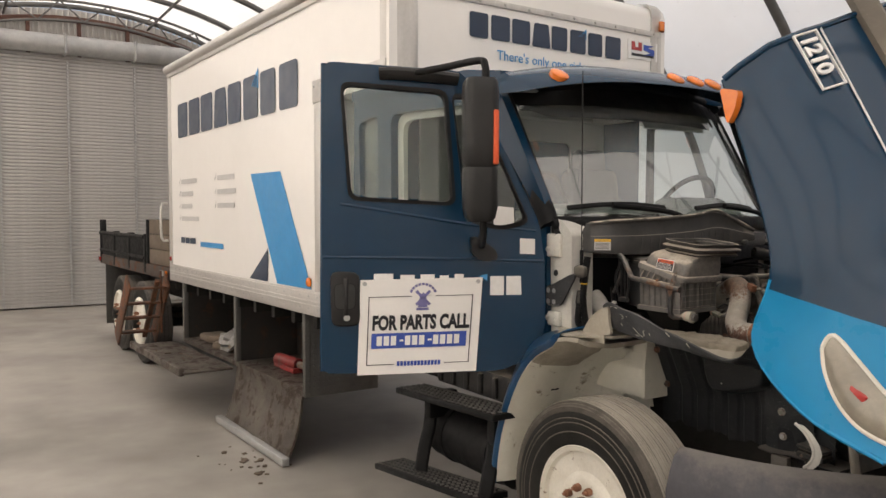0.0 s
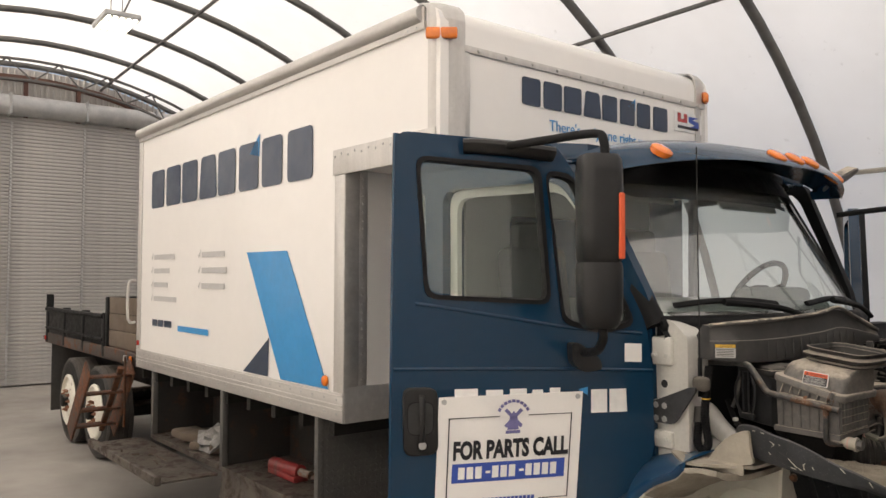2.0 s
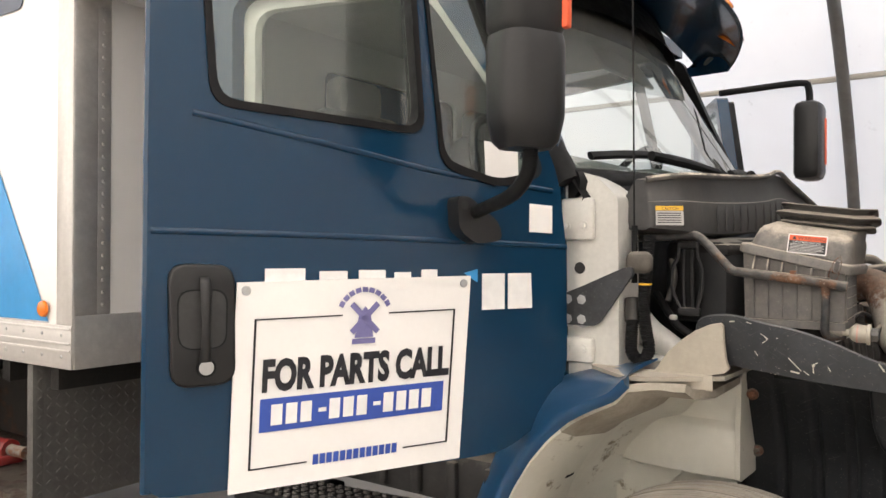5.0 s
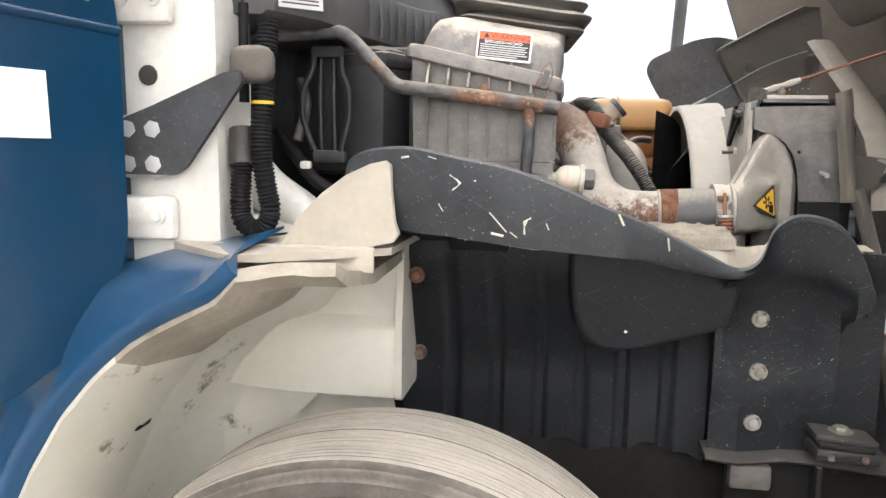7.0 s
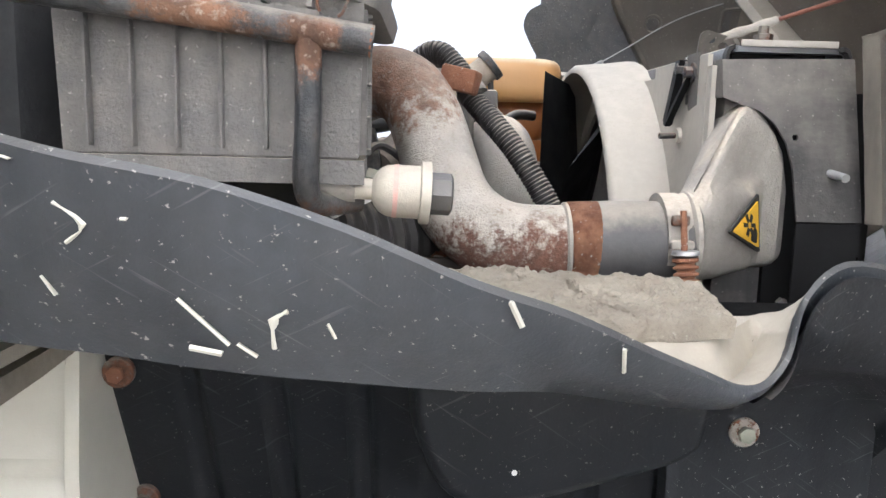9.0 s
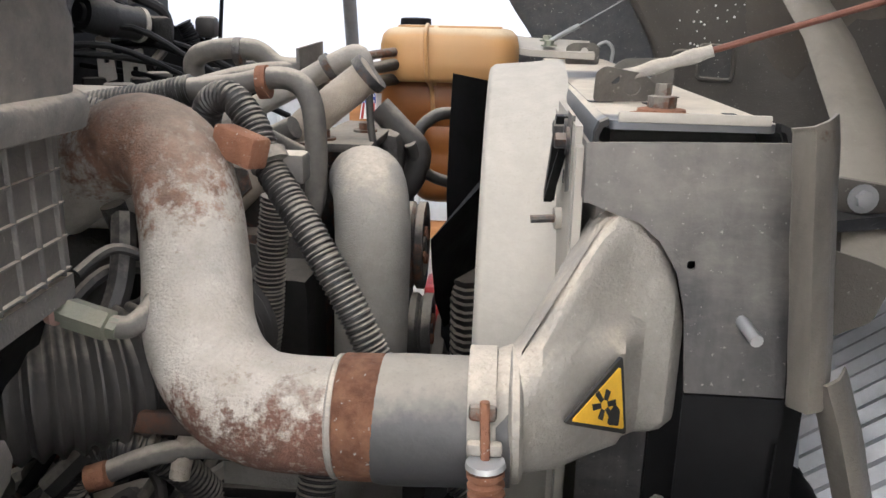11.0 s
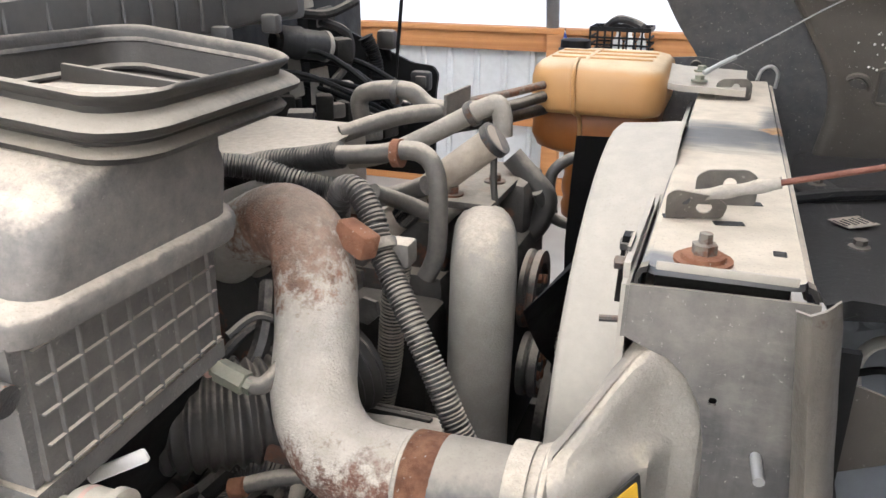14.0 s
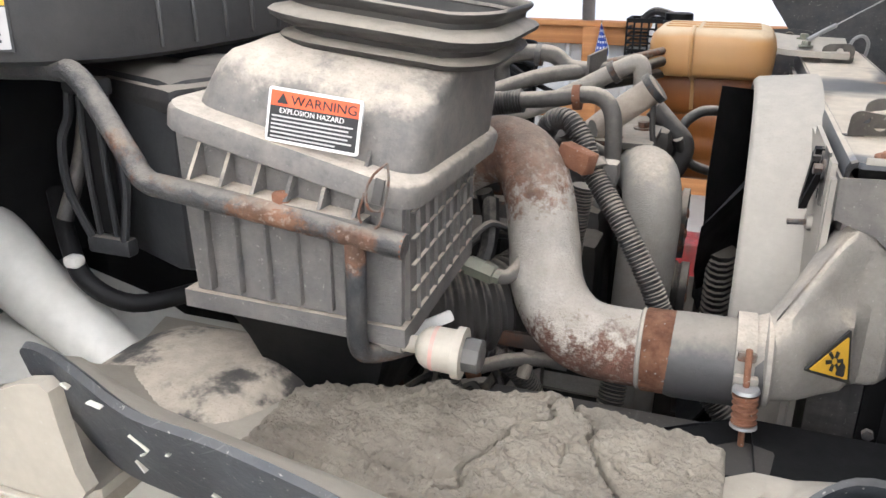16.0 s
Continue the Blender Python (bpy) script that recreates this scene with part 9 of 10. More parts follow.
for dx, dy, dz, w, h in ((-0.03, 0.0, -0.075, 0.035, 0.10), (0.0, 0.06, -0.10, 0.05, 0.09), (-0.05, -0.10, 0.085, 0.05, 0.05), (-0.01, 0.0, 0.10, 0.06, 0.06), (0.01, 0.08, 0.055, 0.045, 0.05)):
    c = (wa + wb) / 2 + V((dx, dy, dz))
    part("bay_bracket", slab(B(), round_poly([(-w / 2, -h / 2), (w / 2, -h / 2 + 0.01), (w / 2 - 0.008, h / 2), (-w / 2, h / 2 - 0.008)], 0.004), lambda u, v, q, c=c, dy=dy: c + V((u * 0.8 - q * 0.5, u * 0.6 + q * 0.8, v)), 0.005, [round_poly([(-0.005, -0.008), (0.005, -0.008), (0.005, 0.008), (-0.005, 0.008)], 0.003)]), ("riser", "grey_dusty", "cowl")[int(abs(dy) * 50) % 3], truck, "dusty sheet metal bracket")
part("cowl_underside", blk(B(), -2.99, -2.80, 3.52, 3.93, 1.725, 1.80, 0.012), "cowl", truck, "grey plastic underside of the cowl")
for k in range(40):
    p = V((-2.62 + 0.34 * rng.random(), 3.0 + 0.22 * rng.random(), 1.02 + 0.28 * rng.random()))
    q = p + V((0.16 * (rng.random() - 0.5), 0.10 * (rng.random() - 0.5), 0.14 * (rng.random() - 0.5)))
    part("lower_fitting", tube(B(), [p, (p + q) / 2 + V((0.02, 0.02, 0.02)), q], 0.006 + 0.012 * rng.random(), 8, 3), ("engine", "hose", "engine_dark", "grey_dusty")[k % 4], eng)
# frame bracket before the liner
mt_ = part("body_mount", block(B(), (-1.828, 2.92, 0.930), (0.116, 0.11, 0.020), 0.005, Matrix.Rotation(radians(3), 4, "Y")), "ledge_steel", truck, "stacked steel and rubber body mount on the frame")
part("mount_pad", block(B(), (-1.830, 2.92, 0.947), (0.104, 0.10, 0.012), 0.005, Matrix.Rotation(radians(4), 4, "Y")), "engine_dark", mt_)
part("mount_cap", block(B(), (-1.832, 2.92, 0.961), (0.112, 0.105, 0.014), 0.004, Matrix.Rotation(radians(5), 4, "Y")), "ledge_steel", mt_)
part("mount_bolt", hexbolt(B(), (-1.832, 2.91, 0.967), (0, 0, 1), 0.012, 0.008), "brass", mt_)
for x in (-1.86, -1.80):
    part("mount_bolt", hexbolt(B(), (x, 2.868, 0.93), (0, -1, 0), 0.006, 0.005, False), "steel_rusty", mt_)
ledge = part("frame_ledge", loft(B(), [[V((x, y, z + dz)) for y, z in ((2.895, 0.896), (2.89, 0.902), (2.90, 0.908), (3.02, 0.912), (3.02, 0.898))] for x, dz in ((-2.08, 0.0), (-2.02, -0.006), (-1.93, 0.006), (-1.87, 0.004), (-1.72, -0.010))]), "ledge_steel", truck, "dusty frame ledge under the liner")
part("ledge_web", blk(B(), -2.03, -1.72, 2.94, 2.96, 0.72, 0.896, 0.004), "engine_dark", ledge)
part("ledge_gusset", blk(B(), -1.872, -1.862, 2.895, 2.945, 0.74, 0.896, 0.002), "black_dusty", ledge)
part("ledge_clip", block(B(), (-1.99, 2.92, 0.862), (0.08, 0.03, 0.05), 0.008), "plate", ledge)
# dark sheet stands for the shaded opening behind the mount
part("mount_gap_shade", blk(B(), -1.93, -1.74, 3.02, 3.03, 0.88, 1.06), "engine_dark", ledge)

# ---- open hood ----
RIM = [(-1.925, 2.43, 2.40), (-1.812, 2.45, 2.06), (-1.715, 2.45, 1.72), (-1.786, 2.45, 1.427), (-1.59, 2.45, 1.22), (-1.306, 2.45, 1.12)]
CRE = [(-1.76, 2.76, 2.60), (-1.56, 2.75, 2.24), (-1.38, 2.73, 1.92), (-1.20, 2.71, 1.62), (-1.07, 2.71, 1.36), (-0.98, 2.73, 1.10)]
MID = [(-1.69, 3.40, 2.80), (-1.42, 3.40, 2.32), (-1.20, 3.40, 1.93), (-1.02, 3.40, 1.58), (-0.93, 3.40, 1.30), (-0.88, 3.40, 1.05)]
rim_s, cre_s, mid_s = spline(RIM, 6), spline(CRE, 6), spline(MID, 6)


def hood_row(i):
    r, c, m = rim_s[i], cre_s[i], mid_s[i]
    half = [r, r.lerp(c, 0.22) + V((0.01, -0.045, 0.0)), r.lerp(c, 0.5) + V((0.03, -0.06, 0.015)), r.lerp(c, 0.8) + V((0.03, -0.03, 0.01)), c, c.lerp(m, 0.3) + V((0.03, 0, 0.012)), c.lerp(m, 0.65) + V((0.02, 0, 0.01)), m]
    far = [V((p.x, 6.80 - p.y, p.z)) for p in half[:-1]][::-1]
    return half + far


n_rows = len(rim_s)
cut = 16
CUT_AT, CUT_UP = V((-1.702, 2.455, 1.626)), V((0.082, 0.047, 0.338)).normalized()
for nm, mt, lb_ in (("hood", "cab_blue", "dark blue hood tilted wide open"), ("hood_nose", "nose_blue", "light blue nose of the hood")):
    bm = B()
    loft(bm, [hood_row(i) for i in range(n_rows)], closed=False)
    bmesh.ops.bisect_plane(bm, geom=bm.verts[:] + bm.edges[:] + bm.faces[:], plane_co=CUT_AT, plane_no=CUT_UP, clear_inner=nm == "hood", clear_outer=nm != "hood")
    if nm == "hood":
        hood = part("hood", bm, mt, truck, lb_, 60)
    else:
        part(nm, bm, mt, hood, lb_, 60)
bm = B()
loft(bm, [[p + V((-0.022, 0.022 if p.y < 3.4 else -0.022, -0.006)) for p in hood_row(i)] for i in range(0, n_rows)], closed=False)
part("hood_lining", bm, "hood_in", hood, "dusty tan fibreglass underside", 60)
kc = max(i for i, p in enumerate(rim_s) if (p - CUT_AT).dot(CUT_UP) > 0)
part("hood_edge", tube(B(), [p + V((-0.006, 0.008, 0)) for p in rim_s[:kc + 1]], 0.010, 8, 1), "cab_blue", hood)
part("hood_edge", tube(B(), [p + V((-0.006, 0.008, 0)) for p in rim_s[kc:]], 0.010, 8, 1), "nose_blue", hood)
part("hood_edge", tube(B(), [V((p.x - 0.008, 6.80 - p.y - 0.008, p.z)) for p in rim_s], 0.014, 8, 1), "cab_blue", hood)
part("hood_edge", tube(B(), hood_row(0), 0.013, 8, 1), "cab_blue", hood)
part("turn_lamp", slab(B(), round_poly([(-1.925, 2.365), (-1.835, 2.345), (-1.85, 2.28), (-1.885, 2.225)], 0.02), lambda u, v, w: V((u, 2.405 - 0.10 * (u + 1.9) + w * -1, v)), 0.03), "amber", hood, "amber turn lamp")
part("pin_stripe", tube(B(), [p + V((0.004, -0.006, 0.004)) for p in cre_s[:cut]], 0.004, 6, 1), "white_vinyl", hood)
TL_, BL_, TR_ = V((-1.772, 2.607, 2.543)), V((-1.662, 2.633, 2.332)), V((-1.735, 2.700, 2.580))
e_x = (BL_ - TL_).normalized()
e_y = (TR_ - TL_ - e_x * (TR_ - TL_).dot(e_x)).normalized()
nbm = basis(tuple(TL_ + e_x.cross(e_y) * 0.012), tuple(e_x), tuple(e_y))
fn = part("fleet_plate", slab(B(), [(0.0, 0.0), (0.235, 0.0), (0.235, 0.098), (0.0, 0.098)], lambda u, v, w: nbm @ V((u, v, w + 0.004)), 0.010, [[(0.006, 0.006), (0.229, 0.006), (0.229, 0.092), (0.006, 0.092)]]), "white_vinyl", hood)
lettering("1210", nbm @ pose(0.016, 0.020, -0.001), 0.088, 0.005, "white_vinyl", "fleet_number", hood, 0.92, 0.003)
# headlight in the nose
LAMP = [(-1.544, 2.487, 1.449), (-1.513, 2.50, 1.491), (-1.427, 2.509, 1.408), (-1.346, 2.512, 1.327), (-1.25, 2.52, 1.25), (-1.24, 2.49, 1.17), (-1.321, 2.474, 1.18), (-1.406, 2.465, 1.215), (-1.477, 2.468, 1.282), (-1.526, 2.477, 1.37)]
lc = V((-1.405, 2.488, 1.305))
ring0 = [p for p in spline(LAMP + LAMP[:1], 4)][:-1]
lo = V((0.25, -0.94, 0.22))
hl = part("headlight", loft(B(), [[lc + (p - lc) * k + lo * d for p in ring0] for k, d in ((1.0, -0.02), (1.0, 0.006), (0.93, 0.016), (0.7, 0.026), (0.4, 0.030), (0.05, 0.031))]), "lens", hood, "clouded teardrop headlight with red inner lamp", 60)
part("inner_lamp", block(B(), tuple(lc + V((-0.02, 0, -0.01)) + lo * 0.024), (0.065, 0.018, 0.07), 0.007, Matrix.Rotation(radians(30), 4, "Y")), "red_lens", hl)
part("inner_lamp", block(B(), tuple(lc + V((-0.08, 0.0, 0.05)) + lo * 0.020), (0.026, 0.018, 0.055), 0.006, Matrix.Rotation(radians(25), 4, "Y")), "red_lens", hl)
part("lamp_rim", tube(B(), [p + lo * 0.006 for p in ring0 + ring0[:1]], 0.010, 8, 1), "rim_white", hl)
# underside details: ribs, rubber flaps, air duct
for y in (2.95, 3.85):
    bm = B()
    tube(bm, [V((mid_s[i].x - 0.05, y, mid_s[i].z - 0.03)) for i in range(0, n_rows, 3)], 0.05, 8, 2, flat=0.6)
    part("hood_rib", bm, "hood_in", hood)
part("duct", block(B(), (-1.62, 3.60, 2.02), (0.34, 0.46, 0.16), 0.05, Matrix.Rotation(radians(55), 4, "Y")), "hood_in", hood, "moulded air duct under the hood")
# far inner wall of the hood: rubber flap, moulded ridge, dusty panel with recesses
def fp(x, z, d=0.0):
    """A place on the far inner wall, which leans outwards at its foot; d stands proud of it."""
    return V((x, 4.27 + min(0.3 * (1.79 - z), 0.015) - d, z))


part("flap", slab(B(), round_poly([(-2.098, 1.785), (-2.06, 1.715), (-2.004, 1.64), (-1.90, 1.45), (-1.80, 1.12), (-1.62, 1.10), (-1.66, 1.86), (-1.86, 1.90), (-1.95, 1.885), (-2.085, 1.825)], 0.035), lambda u, v, w: fp(u, v, w - 0.012 + 0.012 * math.sin(u * 21 + v * 9)), 0.010), "flap_rubber", hood, "blue-black rubber splash flap, scuffed with dust")
part("lower_flap", slab(B(), round_poly([(-2.10, 1.640), (-1.99, 1.648), (-1.90, 1.63), (-1.86, 1.585), (-1.86, 1.45), (-2.06, 1.45)], 0.03), lambda u, v, w: fp(u, v, w + 0.03), 0.005), "flap_rubber", hood)
for x, z in ((-2.005, 1.628), (-1.905, 1.60)):
    part("flap_button", lathe(B(), fp(x, z, 0.032), (0, -1, -0.3), [(0, 0.013), (0.004, 0.012), (0.006, 0.007), (0.0062, 0.001)], 14), "rubber", hood)
RIDGE = [(-1.62, 1.985), (-1.70, 1.945), (-1.751, 1.918), (-1.81, 1.885), (-1.862, 1.856), (-1.862, 1.835), (-1.828, 1.778), (-1.774, 1.690), (-1.746, 1.64), (-1.729, 1.594), (-1.723, 1.53), (-1.737, 1.44), (-1.745, 1.36), (-1.74, 1.25), (-1.70, 1.10)]
rd = spline([(x, 0, z) for x, z in RIDGE], 5)
rings = []
for p in rd:
    q = min(1.0, max(0.0, (1.70 - p.z) / 0.15))
    rings.append([fp(p.x + du * (1 + 0.5 * q), p.z, d) for du, d in ((0.0, 0.0), (0.0, 0.022), (0.004, 0.030), (0.012, 0.034), (0.022, 0.030), (0.034, 0.022), (0.07, 0.018))] + [fp(max(p.x + 0.13, -1.62), p.z, 0.017), fp(-1.53, min(p.z, 2.0), 0.022), fp(-1.44, min(p.z, 2.0), 0.06), fp(-1.30, min(p.z, 2.0), 0.20)])
part("side_wall_panel", loft(B(), rings, closed=False), "hood_tan", hood, "dusty tan moulded inner panel with a raised rim", 50)
for x, z, r in ((-1.754, 1.792, 0.020), (-1.676, 1.597, 0.024)):
    c = fp(x, z, 0.019)
    part("recess_rim", lathe(B(), c, (0, -1, -0.3), [(-0.004, r * 1.35), (0.001, r * 1.25), (0.003, r * 1.05), (-0.001, r * 0.9), (-0.006, r * 0.86)], 24), "hood_tan", hood)
    part("recess", lathe(B(), c, (0, -1, -0.3), [(-0.002, r * 0.88), (0.0015, r * 0.82), (0.0025, r * 0.4), (0.0026, 0.001)], 24), "hood_dark", hood)
for x, z, w, h, tilt in ((-1.545, 1.80, 0.055, 0.075, 0.3), (-1.60, 1.60, 0.075, 0.07, -0.1)):
    poly = round_poly([(x - w / 2, z - h / 2), (x + w / 2, z - h / 2 + tilt * w * 0.4), (x + w / 2, z + h / 2), (x - w / 2, z + h / 2 - tilt * w * 0.4)], 0.010)
    part("square_recess", slab(B(), poly, lambda u, v, q: fp(u, v, 0.021 + q), 0.003), "hood_dark", hood)
    part("recess_rim", tube(B(), [fp(u, v, 0.022) for u, v in poly + poly[:1]], 0.005, 6, 1), "hood_tan", hood)
rng = random.Random(23)
for k in range(26):
    x, z = -1.70 + 0.16 * rng.random(), 1.63 + 0.10 * rng.random()
    m_ = B()
    bmesh.ops.create_icosphere(m_, subdivisions=1, radius=0.0012 + 0.0022 * rng.random())
    m_.transform(Matrix.Translation(fp(x, z, 0.019)))
    part("dust_crumb", m_, "paper", hood)
# ledge behind the cooler: dark tray with tag and bolts
tray = part("inner_tray", loft(B(), [[V(p) for p in ((x0, y, 1.43 + dz), (x0 + 0.03, y, 1.442 + dz), (x0 + 0.14, y, 1.440 + dz), (-1.50, y, 1.46), (-1.50, y, 1.44), (x0 + 0.01, y, 1.41))] for x0, y, dz in ((-1.775, 3.44, 0.0), (-1.785, 3.55, 0.0), (-1.795, 3.70, 0.004), (-1.80, 3.85, -0.006), (-1.80, 4.02, 0.002), (-1.77, 4.28, 0.006))]), "tray_black", hood, "dark moulded tray with a foil tag")
part("part_tag", block(B(), (-1.708, 3.775, 1.447), (0.064, 0.048, 0.002), 0.0, Matrix.Rotation(radians(38), 4, "Z")), "alu_cast", tray, "small printed foil tag")
for k in range(7):
    part("print_bar", block(B(), (-1.730 + 0.0075 * k, 3.756 + 0.006 * k, 1.4485), (0.003, 0.030 - 0.008 * (k % 2), 0.001), 0.0, Matrix.Rotation(radians(38), 4, "Z")), "label_black", tray)
for x, y in ((-1.713, 3.655), (-1.746, 4.01)):
    part("tray_washer", lathe(B(), (x, y, 1.443), (0, 0, 1), [(0, 0.017), (0.003, 0.016), (0.004, 0.010)], 18), "plate", tray)
    part("bolt", hexbolt(B(), (x, y, 1.446), (0, 0, 1), 0.009, 0.008, False), "plate", tray)
part("tray_rib", tube(B(), [(-1.80, 3.90, 1.440), (-1.72, 3.92, 1.452), (-1.62, 3.96, 1.455)], 0.012, 8, 3), "tray_black", tray)
part("tray_pad", block(B(), (-1.75, 4.0, 1.437), (0.09, 0.10, 0.016), 0.006, Matrix.Rotation(radians(20), 4, "Z")), "tray_black", tray)
# slanting stay of the inner hood and the lamp bucket at its foot
part("hood_stay", loft(B(), [[c + V((-w, 0.0, 0.0)), c + V((-w * 0.6, -0.018, 0.004)), c + V((w * 0.5, -0.018, 0.004)), c + V((w, 0.0, 0.0)), c + V((w * 0.8, 0.02, 0)), c + V((-w * 0.8, 0.02, 0))] for c, w in ((V((-1.575, 4.10, 1.86)), 0.040), (V((-1.555, 4.0, 1.78)), 0.040), (V((-1.52, 3.85, 1.66)), 0.042), (V((-1.53, 3.65, 1.54)), 0.044), (V((-1.56, 3.48, 1.44)), 0.05), (V((-1.57, 3.42, 1.36)), 0.055))]), "stay_beige", hood, "beige slanting stay inside the hood", 40)
part("stay_plate", block(B(), (-1.60, 3.46, 1.468), (0.075, 0.012, 0.045), 0.006, Matrix.Rotation(radians(8), 4, "Y")), "hood_tan", hood)
part("bolt", hexbolt(B(), (-1.60, 3.452, 1.468), (0, -1, 0), 0.010, 0.008), "galv", hood)
bk = part("lamp_bucket", loft(B(), [[V((x, y, z)) for x, y, z in ((-1.745 + d, 3.62 - d, 1.362 - d), (-1.66, 3.62 - d, 1.372 - d), (-1.60, 3.60, 1.34), (-1.60, 3.50, 1.02), (-1.68, 3.50, 1.02), (-1.725 + d, 3.60 - d, 1.20))] for d in (0.0, 0.012)]), "bucket", hood, "pale blue-grey back of the lamp bucket", 30)
part("bucket_ring", tube(B(), [(-1.60, 3.56, 1.345), (-1.675, 3.56, 1.335), (-1.700, 3.56, 1.300), (-1.695, 3.56, 1.25), (-1.67, 3.56, 1.16), (-1.63, 3.56, 1.05)], 0.010, 10, 6, flat=0.7), "cab_white", bk, "pale moulded rim")
part("bucket_edge", tube(B(), [(-1.735, 3.58, 1.21), (-1.705, 3.57, 1.16), (-1.67, 3.56, 1.08), (-1.645, 3.55, 1.02)], 0.006, 8, 4), "cab_white", bk)
for x, z in ((-1.716, 1.338), (-1.684, 1.352), (-1.722, 1.30)):
    part("bolt", hexbolt(B(), (x, 3.603, z), (0, -1, 0.2), 0.008, 0.006), "bucket", bk)
part("bucket_lamp", lathe(B(), (-1.635, 3.53, 1.21), (-0.2, -1, 0.2), [(0, 0.05), (0.004, 0.05), (0.010, 0.04), (0.012, 0.015), (0.012, 0.002)], 20), "paper", bk)
part("bucket_wire", tube(B(), [(-1.70, 3.55, 1.285), (-1.66, 3.54, 1.30), (-1.61, 3.53, 1.27)], 0.006, 8, 4), "black", bk)

# bright ribbed grille, tipped forward with the hood
GD = V((0.82, 0, 0.57))
gn = V((-0.57, 0, 0.82))
g0 = V((-1.60, 0, 1.025))
gr = part("grille", loft(B(), [[g0 + GD * s + V((0, y, 0)) for s in (0.0, 0.76)] + [g0 + GD * s - gn * 0.01 + V((0, y, 0)) for s in (0.76, 0.0)] for y in (2.86, 4.0)]), "grille", hood, "bright silver ribbed grille seen from behind")
for k in range(26):
    y = 2.88 + 0.043 * k
    part("grille_bar", loft(B(), [[g0 + GD * s + V((0, y - 0.014, 0)), g0 + GD * s + gn * 0.016 + V((0, y - 0.002, 0)), g0 + GD * s + gn * 0.016 + V((0, y + 0.004, 0)), g0 + GD * s + V((0, y + 0.012, 0))] for s in (0.01, 0.75)]), "grille", gr)
part("grille_frame", rod(B(), g0 + V((-0.01, 2.84, 0.0)), g0 + V((-0.01, 4.02, 0.0)), 0.02, 10), "black", gr)
part("hood_beam", block(B(), (-1.19, 3.97, 1.405), (0.24, 0.05, 0.06), 0.012), "hood_dark", hood, "dark steel beam over the grille")
part("hood_beam", block(B(), (-1.19, 3.95, 1.365), (0.24, 0.03, 0.02), 0.006), "hood_dark", hood)
part("lower_channel", tube(B(), [(-1.63, 3.16, 1.02), (-1.52, 3.12, 1.03), (-1.36, 3.10, 1.03)], 0.022, 8, 4), "black", hood)
part("lower_channel", tube(B(), [(-1.62, 3.12, 1.0), (-1.52, 3.08, 0.965), (-1.38, 3.06, 0.94)], 0.016, 8, 4), "hood_dark", hood)
# pale curved sheet with a rolled edge, low beside the liner
part("pale_edge", loft(B(), [[V((-1.815 + d, 2.75, 1.088)), V((-1.775 + d, 2.745, 1.065)), V((-1.742 + d, 2.74, 1.03)), V((-1.730 + d, 2.74, 0.995)), V((-1.745 + d, 2.745, 0.955)), V((-1.775 + d, 2.75, 0.925))] for d in (0.0, 0.015, 0.035)], closed=False), "cab_white", hood, "pale curved edge low beside the liner", 60)
part("pale_fold", tube(B(), [(-1.815, 2.75, 1.088), (-1.775, 2.745, 1.065), (-1.742, 2.74, 1.03), (-1.730, 2.74, 0.995), (-1.745, 2.745, 0.955), (-1.775, 2.75, 0.925)], 0.006, 8, 4), "cab_white", hood)
# bumper
bm = B()
half = [(-2.14, 2.44), (-2.0, 2.47), (-1.75, 2.57), (-1.50, 2.76), (-1.32, 3.0), (-1.22, 3.4)]
line = spline([(x, y, 0) for x, y in half] + [(x, 6.80 - y, 0) for x, y in half[-2::-1]], 5)
rings = []
for i, p in enumerate(line):
    t = (line[min(i + 1, len(line) - 1)] - line[max(i - 1, 0)]).normalized()
    o = V((t.y, -t.x, 0))
    e = min(i, len(line) - 1 - i)
    top = 0.965 - (0.06 if e == 0 else 0.0)
    rings.append([p + o * d + V((0, 0, z)) for d, z in ((-0.10, top - 0.03), (-0.02, top), (0.03, top - 0.03), (0.06, 0.80), (0.05, 0.55), (-0.04, 0.50), (-0.10, 0.55))])
loft(bm, rings)
part("bumper", bm, "bumper", truck, "grey moulded plastic bumper", 50)

# ---- things beyond the truck ----
crate = thing("milk_crate", (-2.68, YW - 0.25, 1.09), "black plastic crate with bottles hung on the wall", "crate")
CX0, CX1, CY0, CY1 = -2.905, -2.475, YW - 0.36, YW - 0.05
part("floor", blk(B(), CX0, CX1, CY0, CY1, 1.075, 1.09), "black", crate)
for k in range(6):
    z = 1.092 + 0.05 * k
    t = 0.03 if k in (0, 5) else 0.014
    for y in (CY0, CY1 - 0.012):
        part("slat", blk(B(), CX0, CX1, y, y + 0.012, z, z + t), "black", crate)
    for x in (CX0, CX1 - 0.012):
        part("slat", blk(B(), x, x + 0.012, CY0 + 0.013, CY1 - 0.013, z, z + t), "black", crate)
for k in range(9):
    x = CX0 + 0.052 * k
    part("bar", blk(B(), x, x + 0.014, CY0 + 0.001, CY0 + 0.011, 1.09, 1.36), "black", crate)
for k in range(3):
    part("bottle", lathe(B(), (-2.72 + 0.085 * k, YW - 0.20, 1.09), (0, 0, 1), [(0, 0.035), (0.17, 0.035), (0.22, 0.014), (0.25, 0.013), (0.26, 0.010)], 14), "white_vinyl", crate)
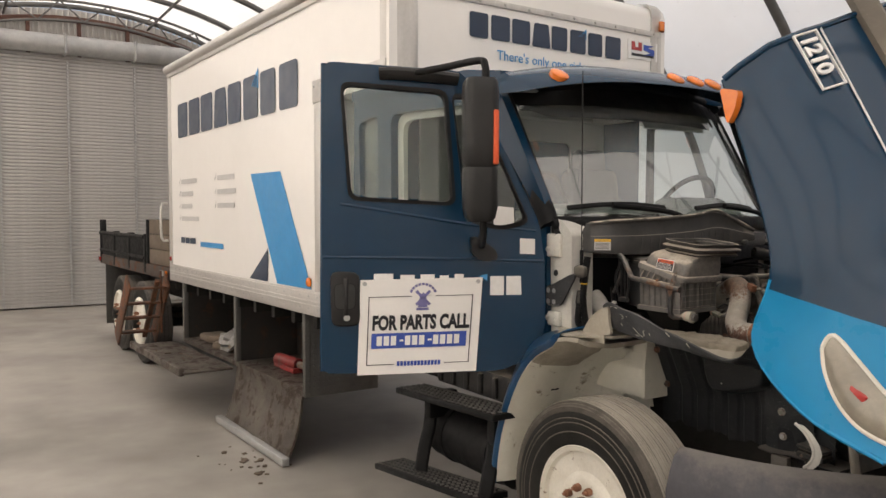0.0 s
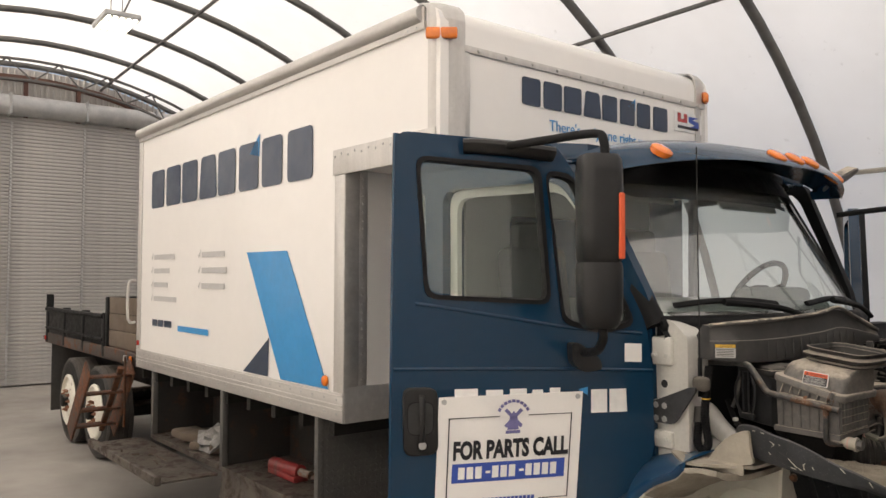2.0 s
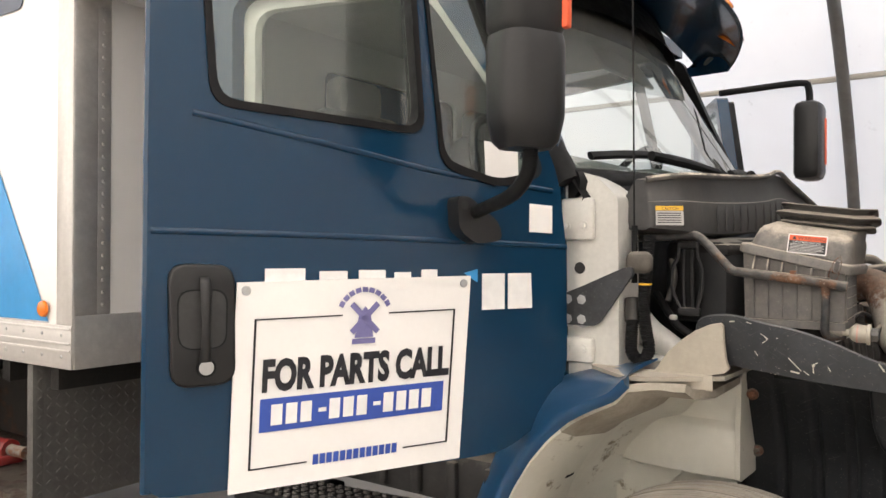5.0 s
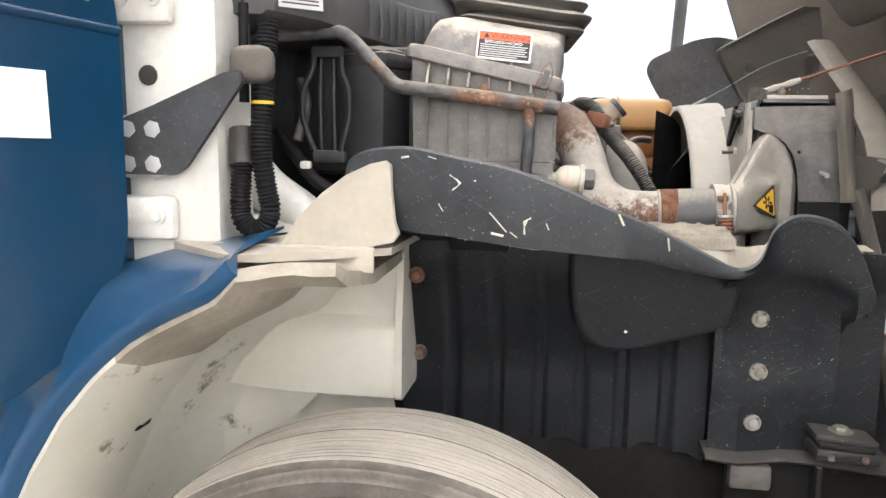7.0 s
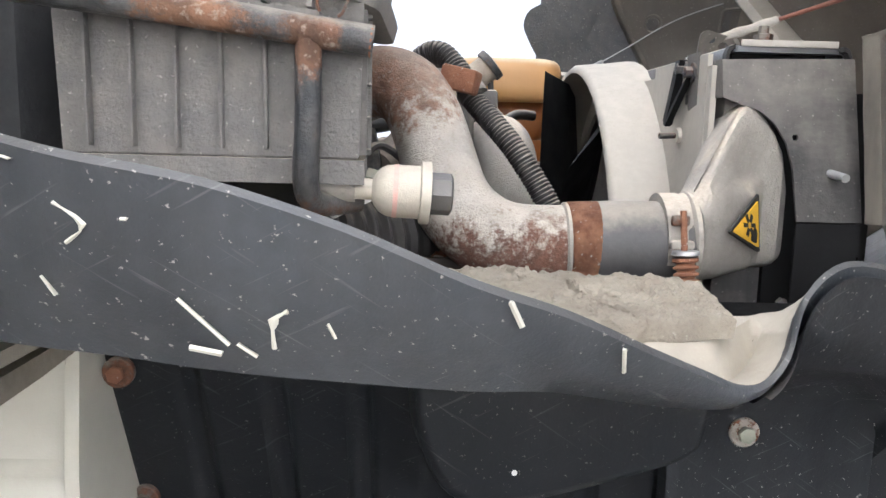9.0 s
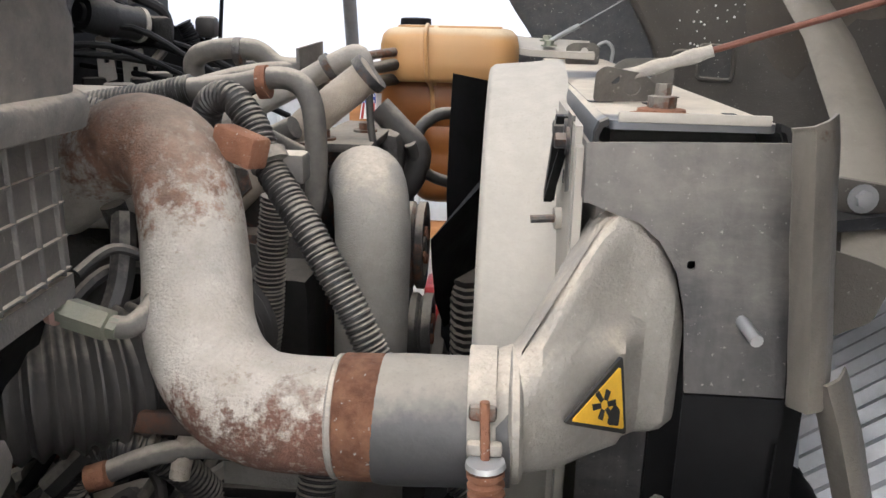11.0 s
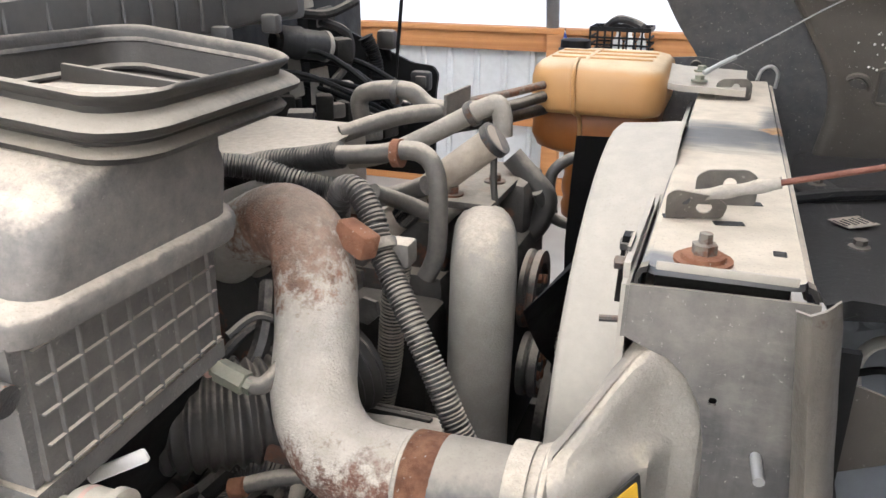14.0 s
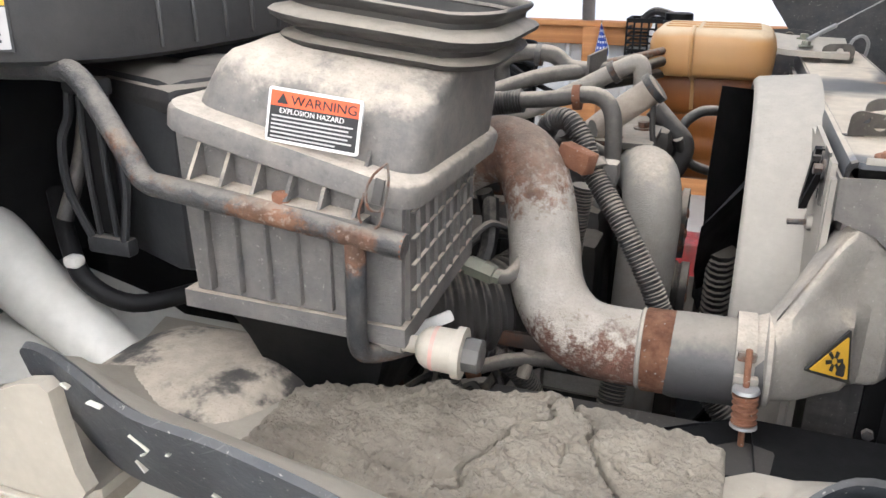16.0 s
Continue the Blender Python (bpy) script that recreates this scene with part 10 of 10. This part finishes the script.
part("rope", tube(B(), [(-2.80, YW - 0.22, 1.36), (-2.72, YW - 0.26, 1.42), (-2.62, YW - 0.22, 1.40), (-2.54, YW - 0.26, 1.37)], 0.03, 8, 4), "black_dusty", crate)
box = thing("red_box", (-2.3, 6.6, 0), "small red plastic box on the floor by the wall", "box")
part("body", block(B(), (-2.3, 6.6, 0.14), (0.34, 0.26, 0.28), 0.02), "red_paint", box)
flag = thing("small_flag", (-3.11, 8.34, 0.95), "small flag hanging on a stick by the post", "flag")
part("stick", rod(B(), (-3.118, 8.35, 0.90), (-3.113, 8.34, 1.34), 0.005, 6), "pulp", flag)


def cloth(z0, z1, a0, a1, d):
    """Part of the drooping cloth, between two heights and two shares of its width."""
    rows = []
    for i in range(9):
        z = z0 + (z1 - z0) * i / 8
        q = (1.32 - z) / 0.36
        xl, xr = -3.115 - 0.057 * q, -3.112 + 0.075 * min(1.0, q * 1.9)
        rows.append([V((xl + (xr - xl) * (a0 + (a1 - a0) * j / 6), 8.33 - d + 0.012 * math.sin(9 * (a0 + (a1 - a0) * j / 6) + 3 * q), z)) for j in range(7)])
    return loft(B(), rows, closed=False)


part("cloth", cloth(1.32, 0.96, 0.0, 1.0, 0.0), "white_vinyl", flag)
part("canton", cloth(1.31, 1.08, 0.02, 0.95, 0.003), "sign_blue", flag)
for i in range(5):
    for j in range(4):
        part("dot", cloth(1.27 - 0.042 * i, 1.252 - 0.042 * i, 0.12 + 0.21 * j, 0.22 + 0.21 * j, 0.006), "white_vinyl", flag)
for k in range(3):
    part("stripe", cloth(1.08, 0.962, 0.08 + 0.32 * k, 0.24 + 0.32 * k, 0.003), "flag_red", flag)
# spilled dirt under the open locker
bm = B()
rng = random.Random(5)
for k in range(26):
    x, y, r = -5.80 + 0.5 * rng.gauss(0, 0.5), 1.88 + 0.2 * rng.gauss(0, 0.5), 0.008 + 0.022 * rng.random()
    block(bm, (x, y, r * 0.2), (r * 2, r * 1.6, r * 0.5), r * 0.2, Matrix.Rotation(rng.random() * 3, 4, "Z"), 1)
single("dirt_crumbs", bm, "pulp", "scattered dark dirt crumbs fallen on the floor", "dirt", kind="stuff")
